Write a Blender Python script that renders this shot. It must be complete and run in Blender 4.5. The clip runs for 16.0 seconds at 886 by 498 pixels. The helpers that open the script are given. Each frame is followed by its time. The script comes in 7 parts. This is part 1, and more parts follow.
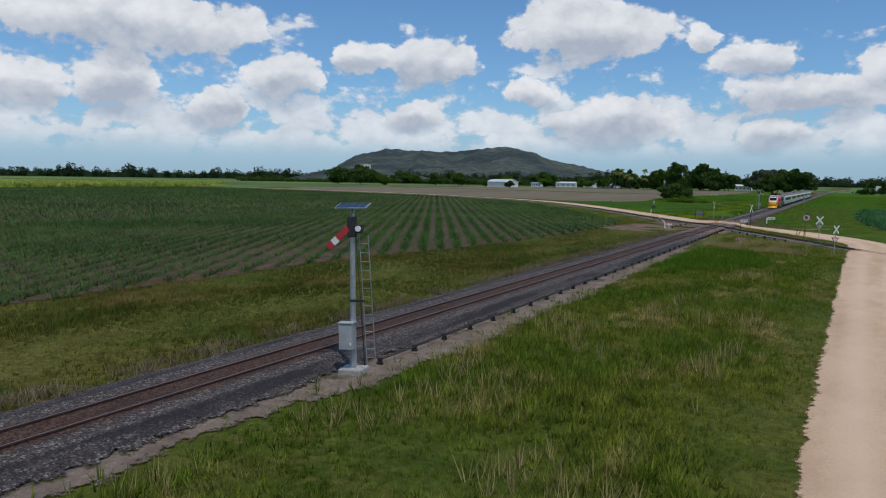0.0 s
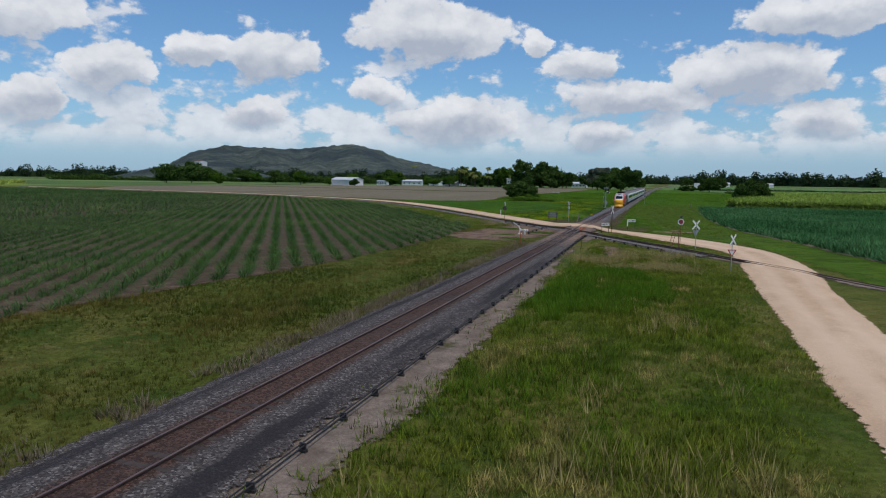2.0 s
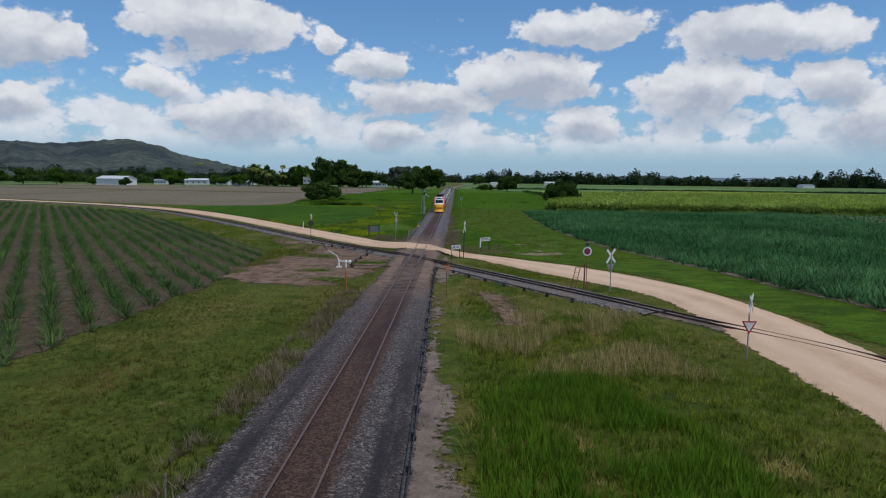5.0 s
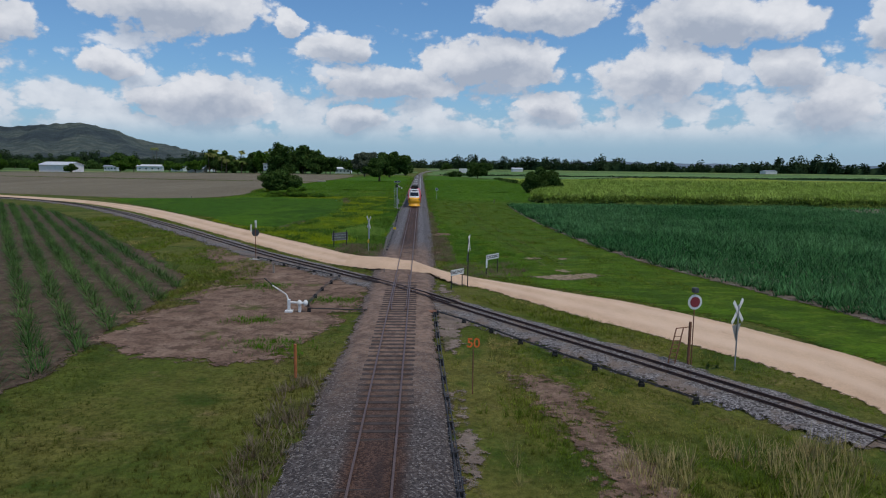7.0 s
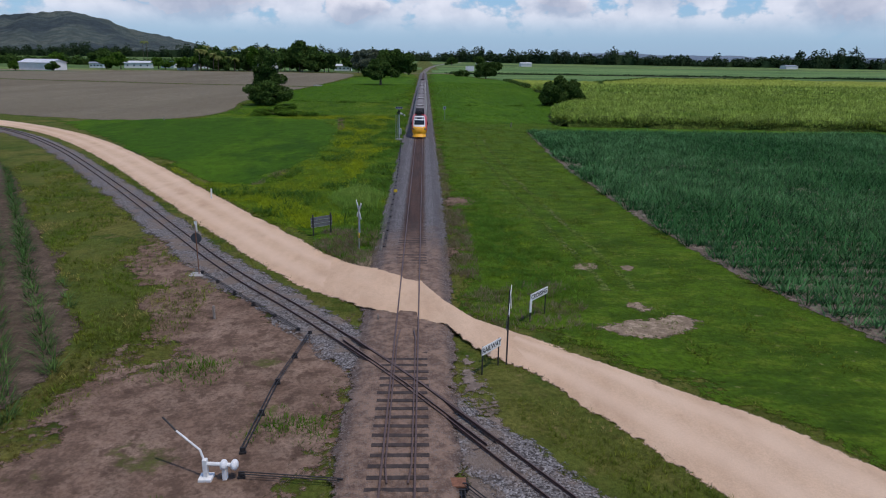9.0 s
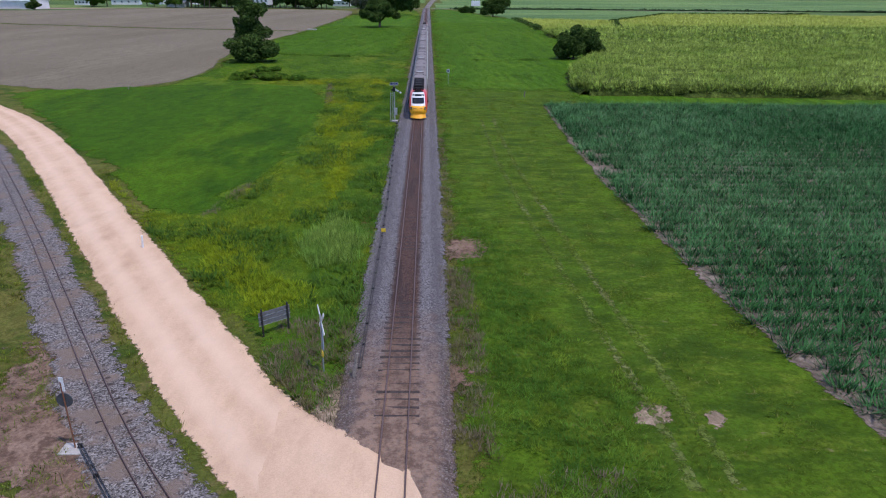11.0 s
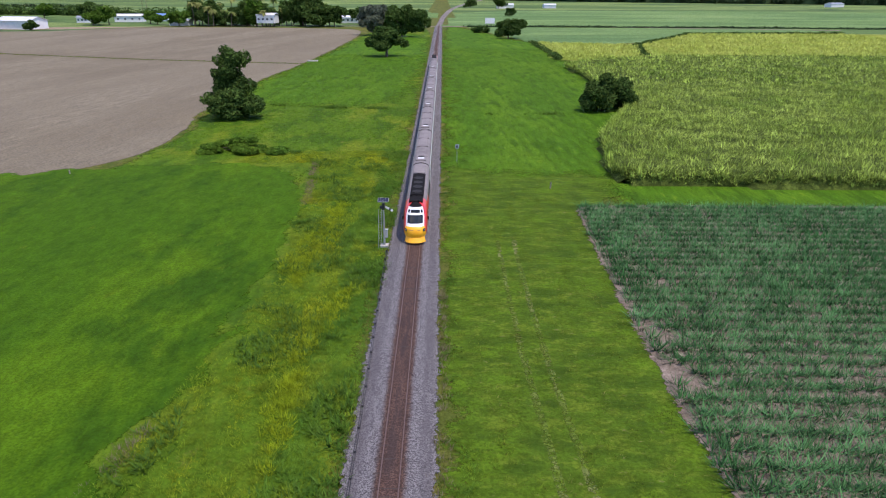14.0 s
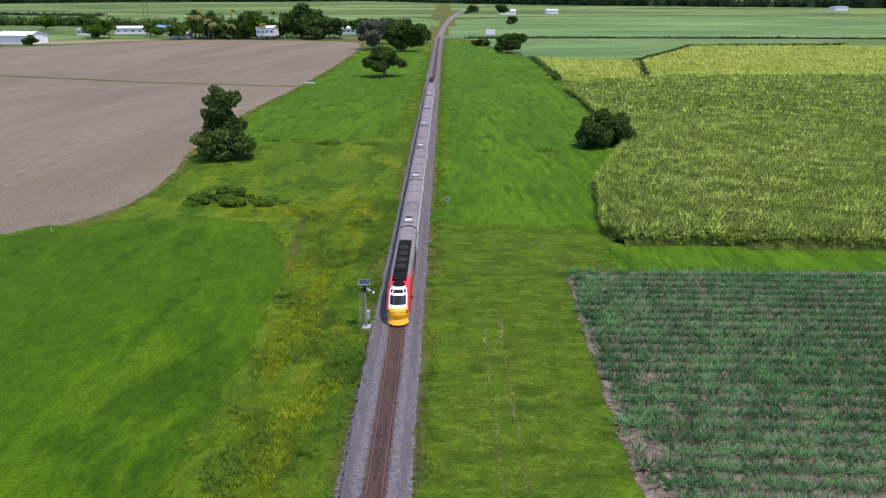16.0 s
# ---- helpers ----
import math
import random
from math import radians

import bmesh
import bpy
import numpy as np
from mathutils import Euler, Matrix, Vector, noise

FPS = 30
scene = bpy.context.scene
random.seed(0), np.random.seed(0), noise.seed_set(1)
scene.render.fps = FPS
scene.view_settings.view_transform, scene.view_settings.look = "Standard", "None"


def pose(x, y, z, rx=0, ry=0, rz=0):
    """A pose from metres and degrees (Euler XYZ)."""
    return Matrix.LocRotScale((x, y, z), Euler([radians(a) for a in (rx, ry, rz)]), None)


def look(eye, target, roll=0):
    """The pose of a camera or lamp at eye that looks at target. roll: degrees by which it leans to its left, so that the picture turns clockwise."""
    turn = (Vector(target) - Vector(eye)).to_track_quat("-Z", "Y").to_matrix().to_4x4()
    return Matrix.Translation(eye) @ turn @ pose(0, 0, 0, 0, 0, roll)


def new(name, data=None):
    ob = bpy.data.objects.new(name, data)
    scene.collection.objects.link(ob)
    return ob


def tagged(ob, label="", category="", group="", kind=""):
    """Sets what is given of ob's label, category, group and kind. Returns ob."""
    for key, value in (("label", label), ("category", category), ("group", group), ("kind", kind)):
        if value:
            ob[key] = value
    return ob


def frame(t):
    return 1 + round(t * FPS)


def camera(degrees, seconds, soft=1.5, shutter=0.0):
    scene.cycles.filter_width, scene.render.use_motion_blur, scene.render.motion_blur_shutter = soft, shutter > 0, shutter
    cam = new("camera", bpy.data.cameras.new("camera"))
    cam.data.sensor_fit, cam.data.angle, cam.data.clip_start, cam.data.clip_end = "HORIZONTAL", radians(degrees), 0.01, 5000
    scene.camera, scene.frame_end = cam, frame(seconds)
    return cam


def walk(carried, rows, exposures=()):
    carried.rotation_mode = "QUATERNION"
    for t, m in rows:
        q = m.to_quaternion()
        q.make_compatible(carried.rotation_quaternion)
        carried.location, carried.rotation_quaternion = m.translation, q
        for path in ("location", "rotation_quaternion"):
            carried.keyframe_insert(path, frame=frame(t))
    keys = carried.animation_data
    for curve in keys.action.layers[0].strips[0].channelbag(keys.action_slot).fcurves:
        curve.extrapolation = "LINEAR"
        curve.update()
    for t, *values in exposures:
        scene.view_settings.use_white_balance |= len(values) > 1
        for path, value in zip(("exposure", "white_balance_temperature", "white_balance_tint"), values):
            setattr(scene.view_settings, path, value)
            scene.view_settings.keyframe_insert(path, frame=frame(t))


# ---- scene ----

from math import sin, cos, pi, hypot, atan2, degrees

cam = camera(67.0, 16.0, soft=1.1)
PATH = [
    (0.0, (16.103, -90.357, 6.306), (5.794, -73.344, 4.238), 0.79),
    (0.5, (14.800, -86.053, 6.223), (6.127, -68.150, 4.159), 0.89),
    (1.0, (13.293, -81.809, 6.205), (5.265, -63.606, 4.151), 0.79),
    (1.5, (11.915, -77.416, 6.354), (4.208, -59.075, 4.300), 0.59),
    (2.0, (10.462, -72.911, 6.377), (4.214, -54.025, 4.306), 0.70),
    (2.5, (9.084, -68.492, 6.437), (4.536, -49.125, 4.378), 0.60),
    (3.0, (7.680, -64.368, 6.543), (4.214, -44.779, 4.477), 0.40),
    (3.5, (6.541, -60.285, 6.548), (3.835, -40.576, 4.494), 0.50),
    (4.0, (5.360, -56.064, 6.670), (3.533, -36.253, 4.627), 0.60),
    (6.5, (1.560, -34.038, 7.510), (2.210, -14.161, 5.390), 0.70),
    (7.0, (1.117, -29.706, 7.763), (1.801, -9.871, 5.293), 0.71),
    (7.5, (0.835, -25.238, 8.633), (1.478, -5.478, 5.612), 0.81),
    (8.0, (0.626, -20.747, 9.934), (1.259, -1.118, 6.152), 0.91),
    (10.5, (1.138, -0.821, 15.520), (1.600, 17.803, 8.245), 0.46),
    (11.0, (1.328, 3.279, 16.693), (1.761, 21.869, 9.329), 0.46),
    (11.5, (1.516, 7.503, 17.809), (1.929, 26.092, 10.441), 0.36),
    (12.0, (1.719, 11.533, 18.893), (2.102, 30.132, 11.548), 0.36),
    (12.5, (1.960, 15.736, 20.019), (2.312, 34.347, 12.703), 0.36),
    (13.0, (2.198, 19.768, 21.309), (2.450, 38.381, 13.994), 0.36),
    (13.5, (2.284, 24.121, 22.474), (2.446, 42.756, 15.214), 0.26),
    (14.0, (2.643, 27.963, 23.935), (2.684, 46.607, 16.697), 0.26),
    (14.5, (3.108, 30.621, 25.303), (3.059, 49.268, 18.073), 0.16),
    (15.0, (3.752, 32.086, 26.659), (3.713, 50.733, 19.429), 0.16),
    (15.5, (4.224, 32.538, 28.509), (4.155, 51.188, 21.287), -0.04),
    (16.0, (4.594, 32.716, 30.442), (4.515, 51.370, 23.229), -0.04),
]
walk(cam, [(t, look(e, g, r)) for t, e, g, r in PATH],
     exposures=[(0.0, -0.12, 6600, 11), (4.0, -0.12, 6600, 12), (6.5, -0.2, 6500, 12), (8.0, -0.18, 6550, 15), (10.5, 0.36, 6150, 24), (13.0, 0.82, 6550, 26), (16.0, 0.96, 6700, 26)])

# ---- sky and sun ----
SUN_ELEV, SUN_AZ = radians(68), radians(125)
world = bpy.data.worlds.new("sky")
scene.world = world
world.use_nodes = True


class Nodes:
    """Short hand for building a node tree."""

    def __init__(self, tree):
        self.t = tree

    def add(self, kind, **kw):
        n = self.t.nodes.new(kind)
        for k, v in kw.items():
            if k == "op":
                n.operation = v
            elif k == "blend":
                n.blend_type = v
            else:
                n.inputs[k].default_value = v
        return n

    def link(self, a, b):
        self.t.links.new(a, b)

    def put(self, sock, v):
        if isinstance(v, (int, float, tuple)):
            sock.default_value = v
        else:
            self.link(v, sock)

    def math(self, op, a, b=0.0, c=None, clamp=False):
        n = self.add("ShaderNodeMath", op=op)
        n.use_clamp = clamp
        self.put(n.inputs[0], a)
        self.put(n.inputs[1], b)
        if c is not None:
            self.put(n.inputs[2], c)
        return n.outputs[0]

    def mix(self, f, a, b, blend="MIX"):
        n = self.t.nodes.new("ShaderNodeMix")
        n.data_type, n.blend_type = "RGBA", blend
        self.put(n.inputs[0], f)
        self.put(n.inputs[6], a)
        self.put(n.inputs[7], b)
        return n.outputs[2]

    def noise(self, vec, scale, detail=4.0, rough=0.6, color=False):
        n = self.add("ShaderNodeTexNoise", Scale=scale, Detail=detail, Roughness=rough)
        if vec is not None:
            self.link(vec, n.inputs["Vector"])
        return n.outputs[1 if color else 0]

    def ramp(self, v, lo, hi, a=0.0, b=1.0, smooth=True):
        n = self.t.nodes.new("ShaderNodeMapRange")
        n.interpolation_type = "SMOOTHSTEP" if smooth else "LINEAR"
        self.put(n.inputs[0], v)
        for i, x in enumerate((lo, hi, a, b)):
            n.inputs[i + 1].default_value = x
        return n.outputs[0]

    def scaled(self, vec, sx, sy, sz):
        n = self.t.nodes.new("ShaderNodeVectorMath")
        n.operation = "MULTIPLY"
        self.link(vec, n.inputs[0])
        n.inputs[1].default_value = (sx, sy, sz)
        return n.outputs[0]


def build_sky():
    """Blue sky with scattered fair-weather cumulus, flat-based and getting smaller and denser towards the horizon."""
    g = Nodes(world.node_tree)
    bg = world.node_tree.nodes["Background"]
    sky = g.t.nodes.new("ShaderNodeTexSky")
    sky.sky_type, sky.sun_disc = "NISHITA", False
    sky.sun_elevation, sky.sun_rotation = SUN_ELEV, SUN_AZ
    sky.altitude, sky.air_density, sky.dust_density, sky.ozone_density = 0, 1.0, 0.6, 2.5
    co = g.t.nodes.new("ShaderNodeTexCoord").outputs["Generated"]
    sep = g.t.nodes.new("ShaderNodeSeparateXYZ")
    g.link(co, sep.inputs[0])
    x, y, z = sep.outputs
    az = g.math("ARCTAN2", x, y)
    el = g.math("ARCSINE", z)
    comb = g.t.nodes.new("ShaderNodeCombineXYZ")
    g.link(az, comb.inputs[0])
    g.put(comb.inputs[1], g.math("MULTIPLY", el, 1.25))
    flat = comb.outputs[0]

    def puffs(scale, detail, smooth):
        n = g.t.nodes.new("ShaderNodeTexVoronoi")
        n.feature, n.normalize = "SMOOTH_F1", True
        n.inputs["Scale"].default_value, n.inputs["Detail"].default_value, n.inputs["Roughness"].default_value = scale, detail, 0.55
        g.link(bent, n.inputs["Vector"])
        n.inputs["Smoothness"].default_value = smooth
        return n.outputs["Distance"]

    # outlines bent by noise of two sizes, then heaped up out of round billows
    wob = g.t.nodes.new("ShaderNodeSeparateColor")
    g.link(g.noise(flat, 9.0, 6.0, 0.6, color=True), wob.inputs[0])
    wx = g.math("MULTIPLY", g.math("SUBTRACT", wob.outputs[0], 0.5), 0.11)
    wy = g.math("MULTIPLY", g.math("SUBTRACT", wob.outputs[1], 0.5), 0.055)
    az2, el2 = g.math("ADD", az, wx), g.math("ADD", el, wy)
    comb2 = g.t.nodes.new("ShaderNodeCombineXYZ")
    g.put(comb2.inputs[0], g.math("ADD", az, g.math("MULTIPLY", wx, 0.35)))
    g.put(comb2.inputs[1], g.math("MULTIPLY", g.math("ADD", el, g.math("MULTIPLY", wy, 0.35)), 1.35))
    bent = comb2.outputs[0]
    billow = puffs(21.0, 3.0, 0.25)
    fine = g.noise(flat, 40.0, 8.0, 0.6)
    big = g.noise(flat, 6.0, 6.0, 0.6)
    field = under = None
    for a, e, w, h in CLOUDS:
        dx = g.math("DIVIDE", g.math("SUBTRACT", az2, radians(a)), radians(w * 1.02))
        dy = g.math("DIVIDE", g.math("SUBTRACT", el2, radians(e - 0.15 * h)), radians(h * 1.05))
        low = g.math("MULTIPLY", g.math("MINIMUM", dy, 0.0), 0.8)
        dd = g.math("MULTIPLY", dx, dx)
        v = g.math("SUBTRACT", 1.0, g.math("ADD", g.math("ADD", dd, g.math("MULTIPLY", dy, dy)), g.math("MULTIPLY", low, low)))
        db = g.math("ADD", g.math("MULTIPLY", dy, 1.25), 0.62)
        u = g.math("SUBTRACT", 1.0, g.math("ADD", g.math("MULTIPLY", dd, 0.8), g.math("MULTIPLY", db, db)))
        field = v if field is None else g.math("SMOOTH_MAX", field, v, 0.2)
        under = u if under is None else g.math("MAXIMUM", under, u)
    rough = g.math("ADD", g.math("MULTIPLY", g.math("SUBTRACT", 0.33, billow), 2.3), g.math("MULTIPLY", g.math("SUBTRACT", fine, 0.5), 1.1))
    rough = g.math("ADD", rough, g.math("MULTIPLY", g.math("SUBTRACT", big, 0.5), 1.2))
    f1 = g.math("ADD", g.math("MAXIMUM", field, -1.6), rough)
    mask1 = g.ramp(f1, 0.0, 0.38)
    small = puffs(30.0, 3.0, 0.2)
    # low banks far off, and scattered cloud over the rest of the sky
    bank = g.noise(g.scaled(flat, 1.0, 1.5, 1.0), 11.0, 7.0, 0.55)
    bank = g.math("ADD", bank, g.math("MULTIPLY", g.math("SUBTRACT", 0.33, small), 0.55))
    banklim = g.math("ADD", bank, g.ramp(el, 0.03, 0.25, 0.20, -0.16, smooth=False))
    mask2 = g.math("MULTIPLY", g.ramp(banklim, 0.52, 0.64), g.ramp(el, 0.02, 0.06))
    up = g.noise(co, 2.2, 7.0, 0.6)
    mask3 = g.math("MULTIPLY", g.ramp(up, 0.52, 0.62), g.ramp(el, 0.36, 0.5))
    mask = g.math("MAXIMUM", g.math("MAXIMUM", mask1, g.math("MULTIPLY", mask2, 0.85)), mask3, clamp=True)
    # bright heaped tops, blue-grey undersides, soft creases between the billows
    dark = g.math("MULTIPLY", g.ramp(under, -0.1, 1.0), 0.72)
    dark = g.math("ADD", dark, g.math("MULTIPLY", g.ramp(billow, 0.2, 0.55), 0.32))
    dark = g.math("ADD", dark, g.math("MULTIPLY", g.ramp(small, 0.15, 0.5), 0.30))
    dark = g.math("ADD", dark, g.math("MULTIPLY", g.math("SUBTRACT", big, 0.5), 0.7))
    thin = g.ramp(mask, 0.2, 0.95, 0.22, 0.0)
    lit = g.math("SUBTRACT", 1.0, g.math("ADD", g.math("MAXIMUM", dark, 0.0), thin), clamp=True)
    cloud = g.mix(lit, CLOUD_SHADE, CLOUD_LIT)
    haze = g.ramp(el, 0.0, 0.14, 0.6, 0.0)
    blue = g.mix(haze, g.mix(1.0, sky.outputs[0], SKY_TINT, "MULTIPLY"), HAZE)
    col = g.mix(g.math("MULTIPLY", mask, g.ramp(el, 0.0, 0.08, 0.45, 1.0)), blue, cloud)
    g.link(col, bg.inputs[0])
    bg.inputs[1].default_value = 0.100


# azimuth from the railway's line, elevation, half width, half height (degrees)
CLOUDS = [
    (-55.5, 11.6, 10.5, 2.6), (-63, 6.7, 2.9, 1.9), (-56.8, 7.4, 3.7, 2.6), (-49.7, 5.7, 2.2, 1.8), (-44.4, 7.9, 3.1, 2.1), (-38.1, 9.8, 2.8, 1.5), (-32.4, 10.0, 4.0, 2.3),
    (-19.2, 12.3, 6.9, 2.8), (-11.0, 11.2, 1.6, 1.2), (-7.2, 9.5, 3.3, 1.5), (-24.1, 7.4, 2.8, 1.3), (-17.8, 5.3, 5.7, 1.9), (-3.0, 6.8, 6.6, 1.8), (-34.0, 5.5, 2.9, 1.3),
    (6.3, 8.8, 6.3, 2.7), (9.9, 12.6, 5.5, 2.0), (23.8, 11.4, 6.8, 2.2), (19.4, 7.5, 4.7, 2.7), (10.6, 4.9, 2.8, 1.4), (-5.3, 3.8, 2.5, 1.2), (31.8, 5.0, 3.4, 2.4), (28.3, 7.9, 2.3, 2.0),
    (38, 10.5, 5.0, 2.6),
]
CLOUD_LIT, CLOUD_SHADE = (8.3, 8.7, 9.2, 1), (4.2, 4.9, 6.0, 1)
SKY_TINT, HAZE = (0.70, 1.02, 1.27, 1), (3.3, 5.1, 7.5, 1)
build_sky()

sun = new("sun", bpy.data.lights.new("sun", "SUN"))
sun.data.energy, sun.data.angle, sun.data.color = 2.1, radians(1.0), (1.0, 0.94, 0.83)
sun.matrix_basis = look((sin(SUN_AZ) * cos(SUN_ELEV), cos(SUN_AZ) * cos(SUN_ELEV), sin(SUN_ELEV)), (0, 0, 0))

# ---- helpers for building ----
RNG = np.random.default_rng(7)


def solid(name, base, rough=0.7, metal=0.0, vary=0.12, scale=6.0, bump=0.0, dirt=None, dirt_scale=0.8, dirt_amount=0.5, spec=0.5, world_space=True):
    """A material with fine grain and larger stains."""
    m = bpy.data.materials.new(name)
    m.use_nodes = True
    g = Nodes(m.node_tree)
    b = m.node_tree.nodes["Principled BSDF"]
    pos = g.t.nodes.new("ShaderNodeNewGeometry").outputs["Position"] if world_space else g.t.nodes.new("ShaderNodeTexCoord").outputs["Object"]
    n1 = g.noise(pos, scale, 5.0, 0.65)
    f = g.ramp(n1, 0.3, 0.7)
    lo = tuple(c * (1 - vary) for c in base) + (1,)
    hi = tuple(min(1, c * (1 + vary)) for c in base) + (1,)
    col = g.mix(f, lo, hi)
    if dirt:
        n2 = g.noise(pos, dirt_scale, 6.0, 0.7)
        col = g.mix(g.math("MULTIPLY", g.ramp(n2, 0.42, 0.68), dirt_amount), col, tuple(dirt) + (1,))
    g.link(col, b.inputs["Base Color"])
    b.inputs["Roughness"].default_value, b.inputs["Metallic"].default_value = rough, metal
    b.inputs["Specular IOR Level"].default_value = spec
    if bump:
        bp = g.add("ShaderNodeBump", Strength=bump, Distance=0.05)
        g.link(n1, bp.inputs["Height"])
        g.link(bp.outputs[0], b.inputs["Normal"])
    return m


def layered(name, cols, scales, rough=0.9, bump=0.5, bump_scale=6.0, bump_dist=0.05, stretch=(1, 1, 1), turn=0.0, thresholds=None, grain=0.55, mottle=0.2):
    """Ground of several colours: the first is the base, each further one lies on it in patches of its own size."""
    m = bpy.data.materials.new(name)
    m.use_nodes = True
    g = Nodes(m.node_tree)
    b = m.node_tree.nodes["Principled BSDF"]
    pos = g.t.nodes.new("ShaderNodeNewGeometry").outputs["Position"]
    if turn:
        r = g.t.nodes.new("ShaderNodeVectorRotate")
        r.rotation_type = "Z_AXIS"
        g.link(pos, r.inputs["Vector"])
        r.inputs["Angle"].default_value = turn
        pos = r.outputs[0]
    vec = g.scaled(pos, *stretch)
    col = tuple(cols[0]) + (1,)
    for i, (c, s) in enumerate(zip(cols[1:], scales)):
        n = g.noise(vec, s, 6.0, 0.68)
        lo, hi = thresholds[i] if thresholds else (0.42, 0.62)
        col = g.mix(g.ramp(n, lo, hi), col, tuple(c) + (1,))
    fine = g.noise(pos, bump_scale, 6.0, 0.75)
    col = g.mix(g.ramp(fine, 0.38, 0.60, grain, 0.0), col, tuple(0.45 * c for c in cols[0]) + (1,))
    mid = g.add("ShaderNodeHueSaturation")
    g.link(g.ramp(g.noise(vec, 0.9, 6.0, 0.72), 0.32, 0.68, 1 - mottle, 1 + mottle), mid.inputs["Value"])
    g.link(col, mid.inputs["Color"])
    g.link(mid.outputs[0], b.inputs["Base Color"])
    b.inputs["Roughness"].default_value = rough
    b.inputs["Specular IOR Level"].default_value = 0.05
    if bump:
        bp = g.add("ShaderNodeBump", Strength=bump, Distance=bump_dist)
        g.link(fine, bp.inputs["Height"])
        g.link(bp.outputs[0], b.inputs["Normal"])
    return m


def leafy(name, cols, scale=0.12, rough=0.65, along=0.55, through_light=0.25, upright=0.75, spread=0.3, dark=0.5):
    """Blades and leaves: colours drift over the place in patches and differ from blade to blade."""
    m = bpy.data.materials.new(name)
    m.use_nodes = True
    g = Nodes(m.node_tree)
    b = m.node_tree.nodes["Principled BSDF"]
    geo = g.t.nodes.new("ShaderNodeNewGeometry")
    pos = geo.outputs["Position"]
    n = g.noise(g.scaled(pos, 1.0, min(1.0, along * 1.6), 1.0), scale, 5.0, 0.65)
    col = g.mix(g.ramp(n, 0.38, 0.60), tuple(cols[0]) + (1,), tuple(cols[1]) + (1,))
    if len(cols) > 2:
        n2 = g.noise(g.scaled(pos, 1.0, along, 1.0), scale * 2.3, 5.0, 0.65)
        col = g.mix(g.ramp(n2, 0.52, 0.66), col, tuple(cols[2]) + (1,))
    n3 = g.noise(pos, scale * 7.0, 4.0, 0.7)
    col = g.mix(g.ramp(n3, 0.40, 0.62, dark, 0.0), col, tuple(0.45 * c for c in cols[0]) + (1,))
    rnd = geo.outputs["Random Per Island"]
    val = g.ramp(rnd, 0.0, 1.0, 1 - spread, 1 + spread, smooth=False)
    hsv = g.add("ShaderNodeHueSaturation")
    g.link(val, hsv.inputs["Value"])
    g.link(col, hsv.inputs["Color"])
    g.link(hsv.outputs[0], b.inputs["Base Color"])
    b.inputs["Roughness"].default_value = rough
    b.inputs["Specular IOR Level"].default_value = 0.05
    # blades too thin to show their own sides are lit like the sward that they make up
    up = g.t.nodes.new("ShaderNodeVectorMath")
    up.operation = "MULTIPLY_ADD"
    g.link(geo.outputs["Normal"], up.inputs[0])
    up.inputs[1].default_value = (1 - upright,) * 3
    up.inputs[2].default_value = (0, 0, upright)
    nn = g.t.nodes.new("ShaderNodeVectorMath")
    nn.operation = "NORMALIZE"
    g.link(up.outputs[0], nn.inputs[0])
    g.link(nn.outputs[0], b.inputs["Normal"])
    if through_light:
        tr = g.t.nodes.new("ShaderNodeBsdfTranslucent")
        g.link(hsv.outputs[0], tr.inputs[0])
        mx = g.add("ShaderNodeMixShader", Fac=through_light)
        g.link(b.outputs[0], mx.inputs[1])
        g.link(tr.outputs[0], mx.inputs[2])
        g.link(mx.outputs[0], g.t.nodes["Material Output"].inputs[0])
    return m


def glassy(name, tint, rough=0.08):
    m = solid(name, tint, rough=rough, vary=0.05, spec=0.5)
    return m


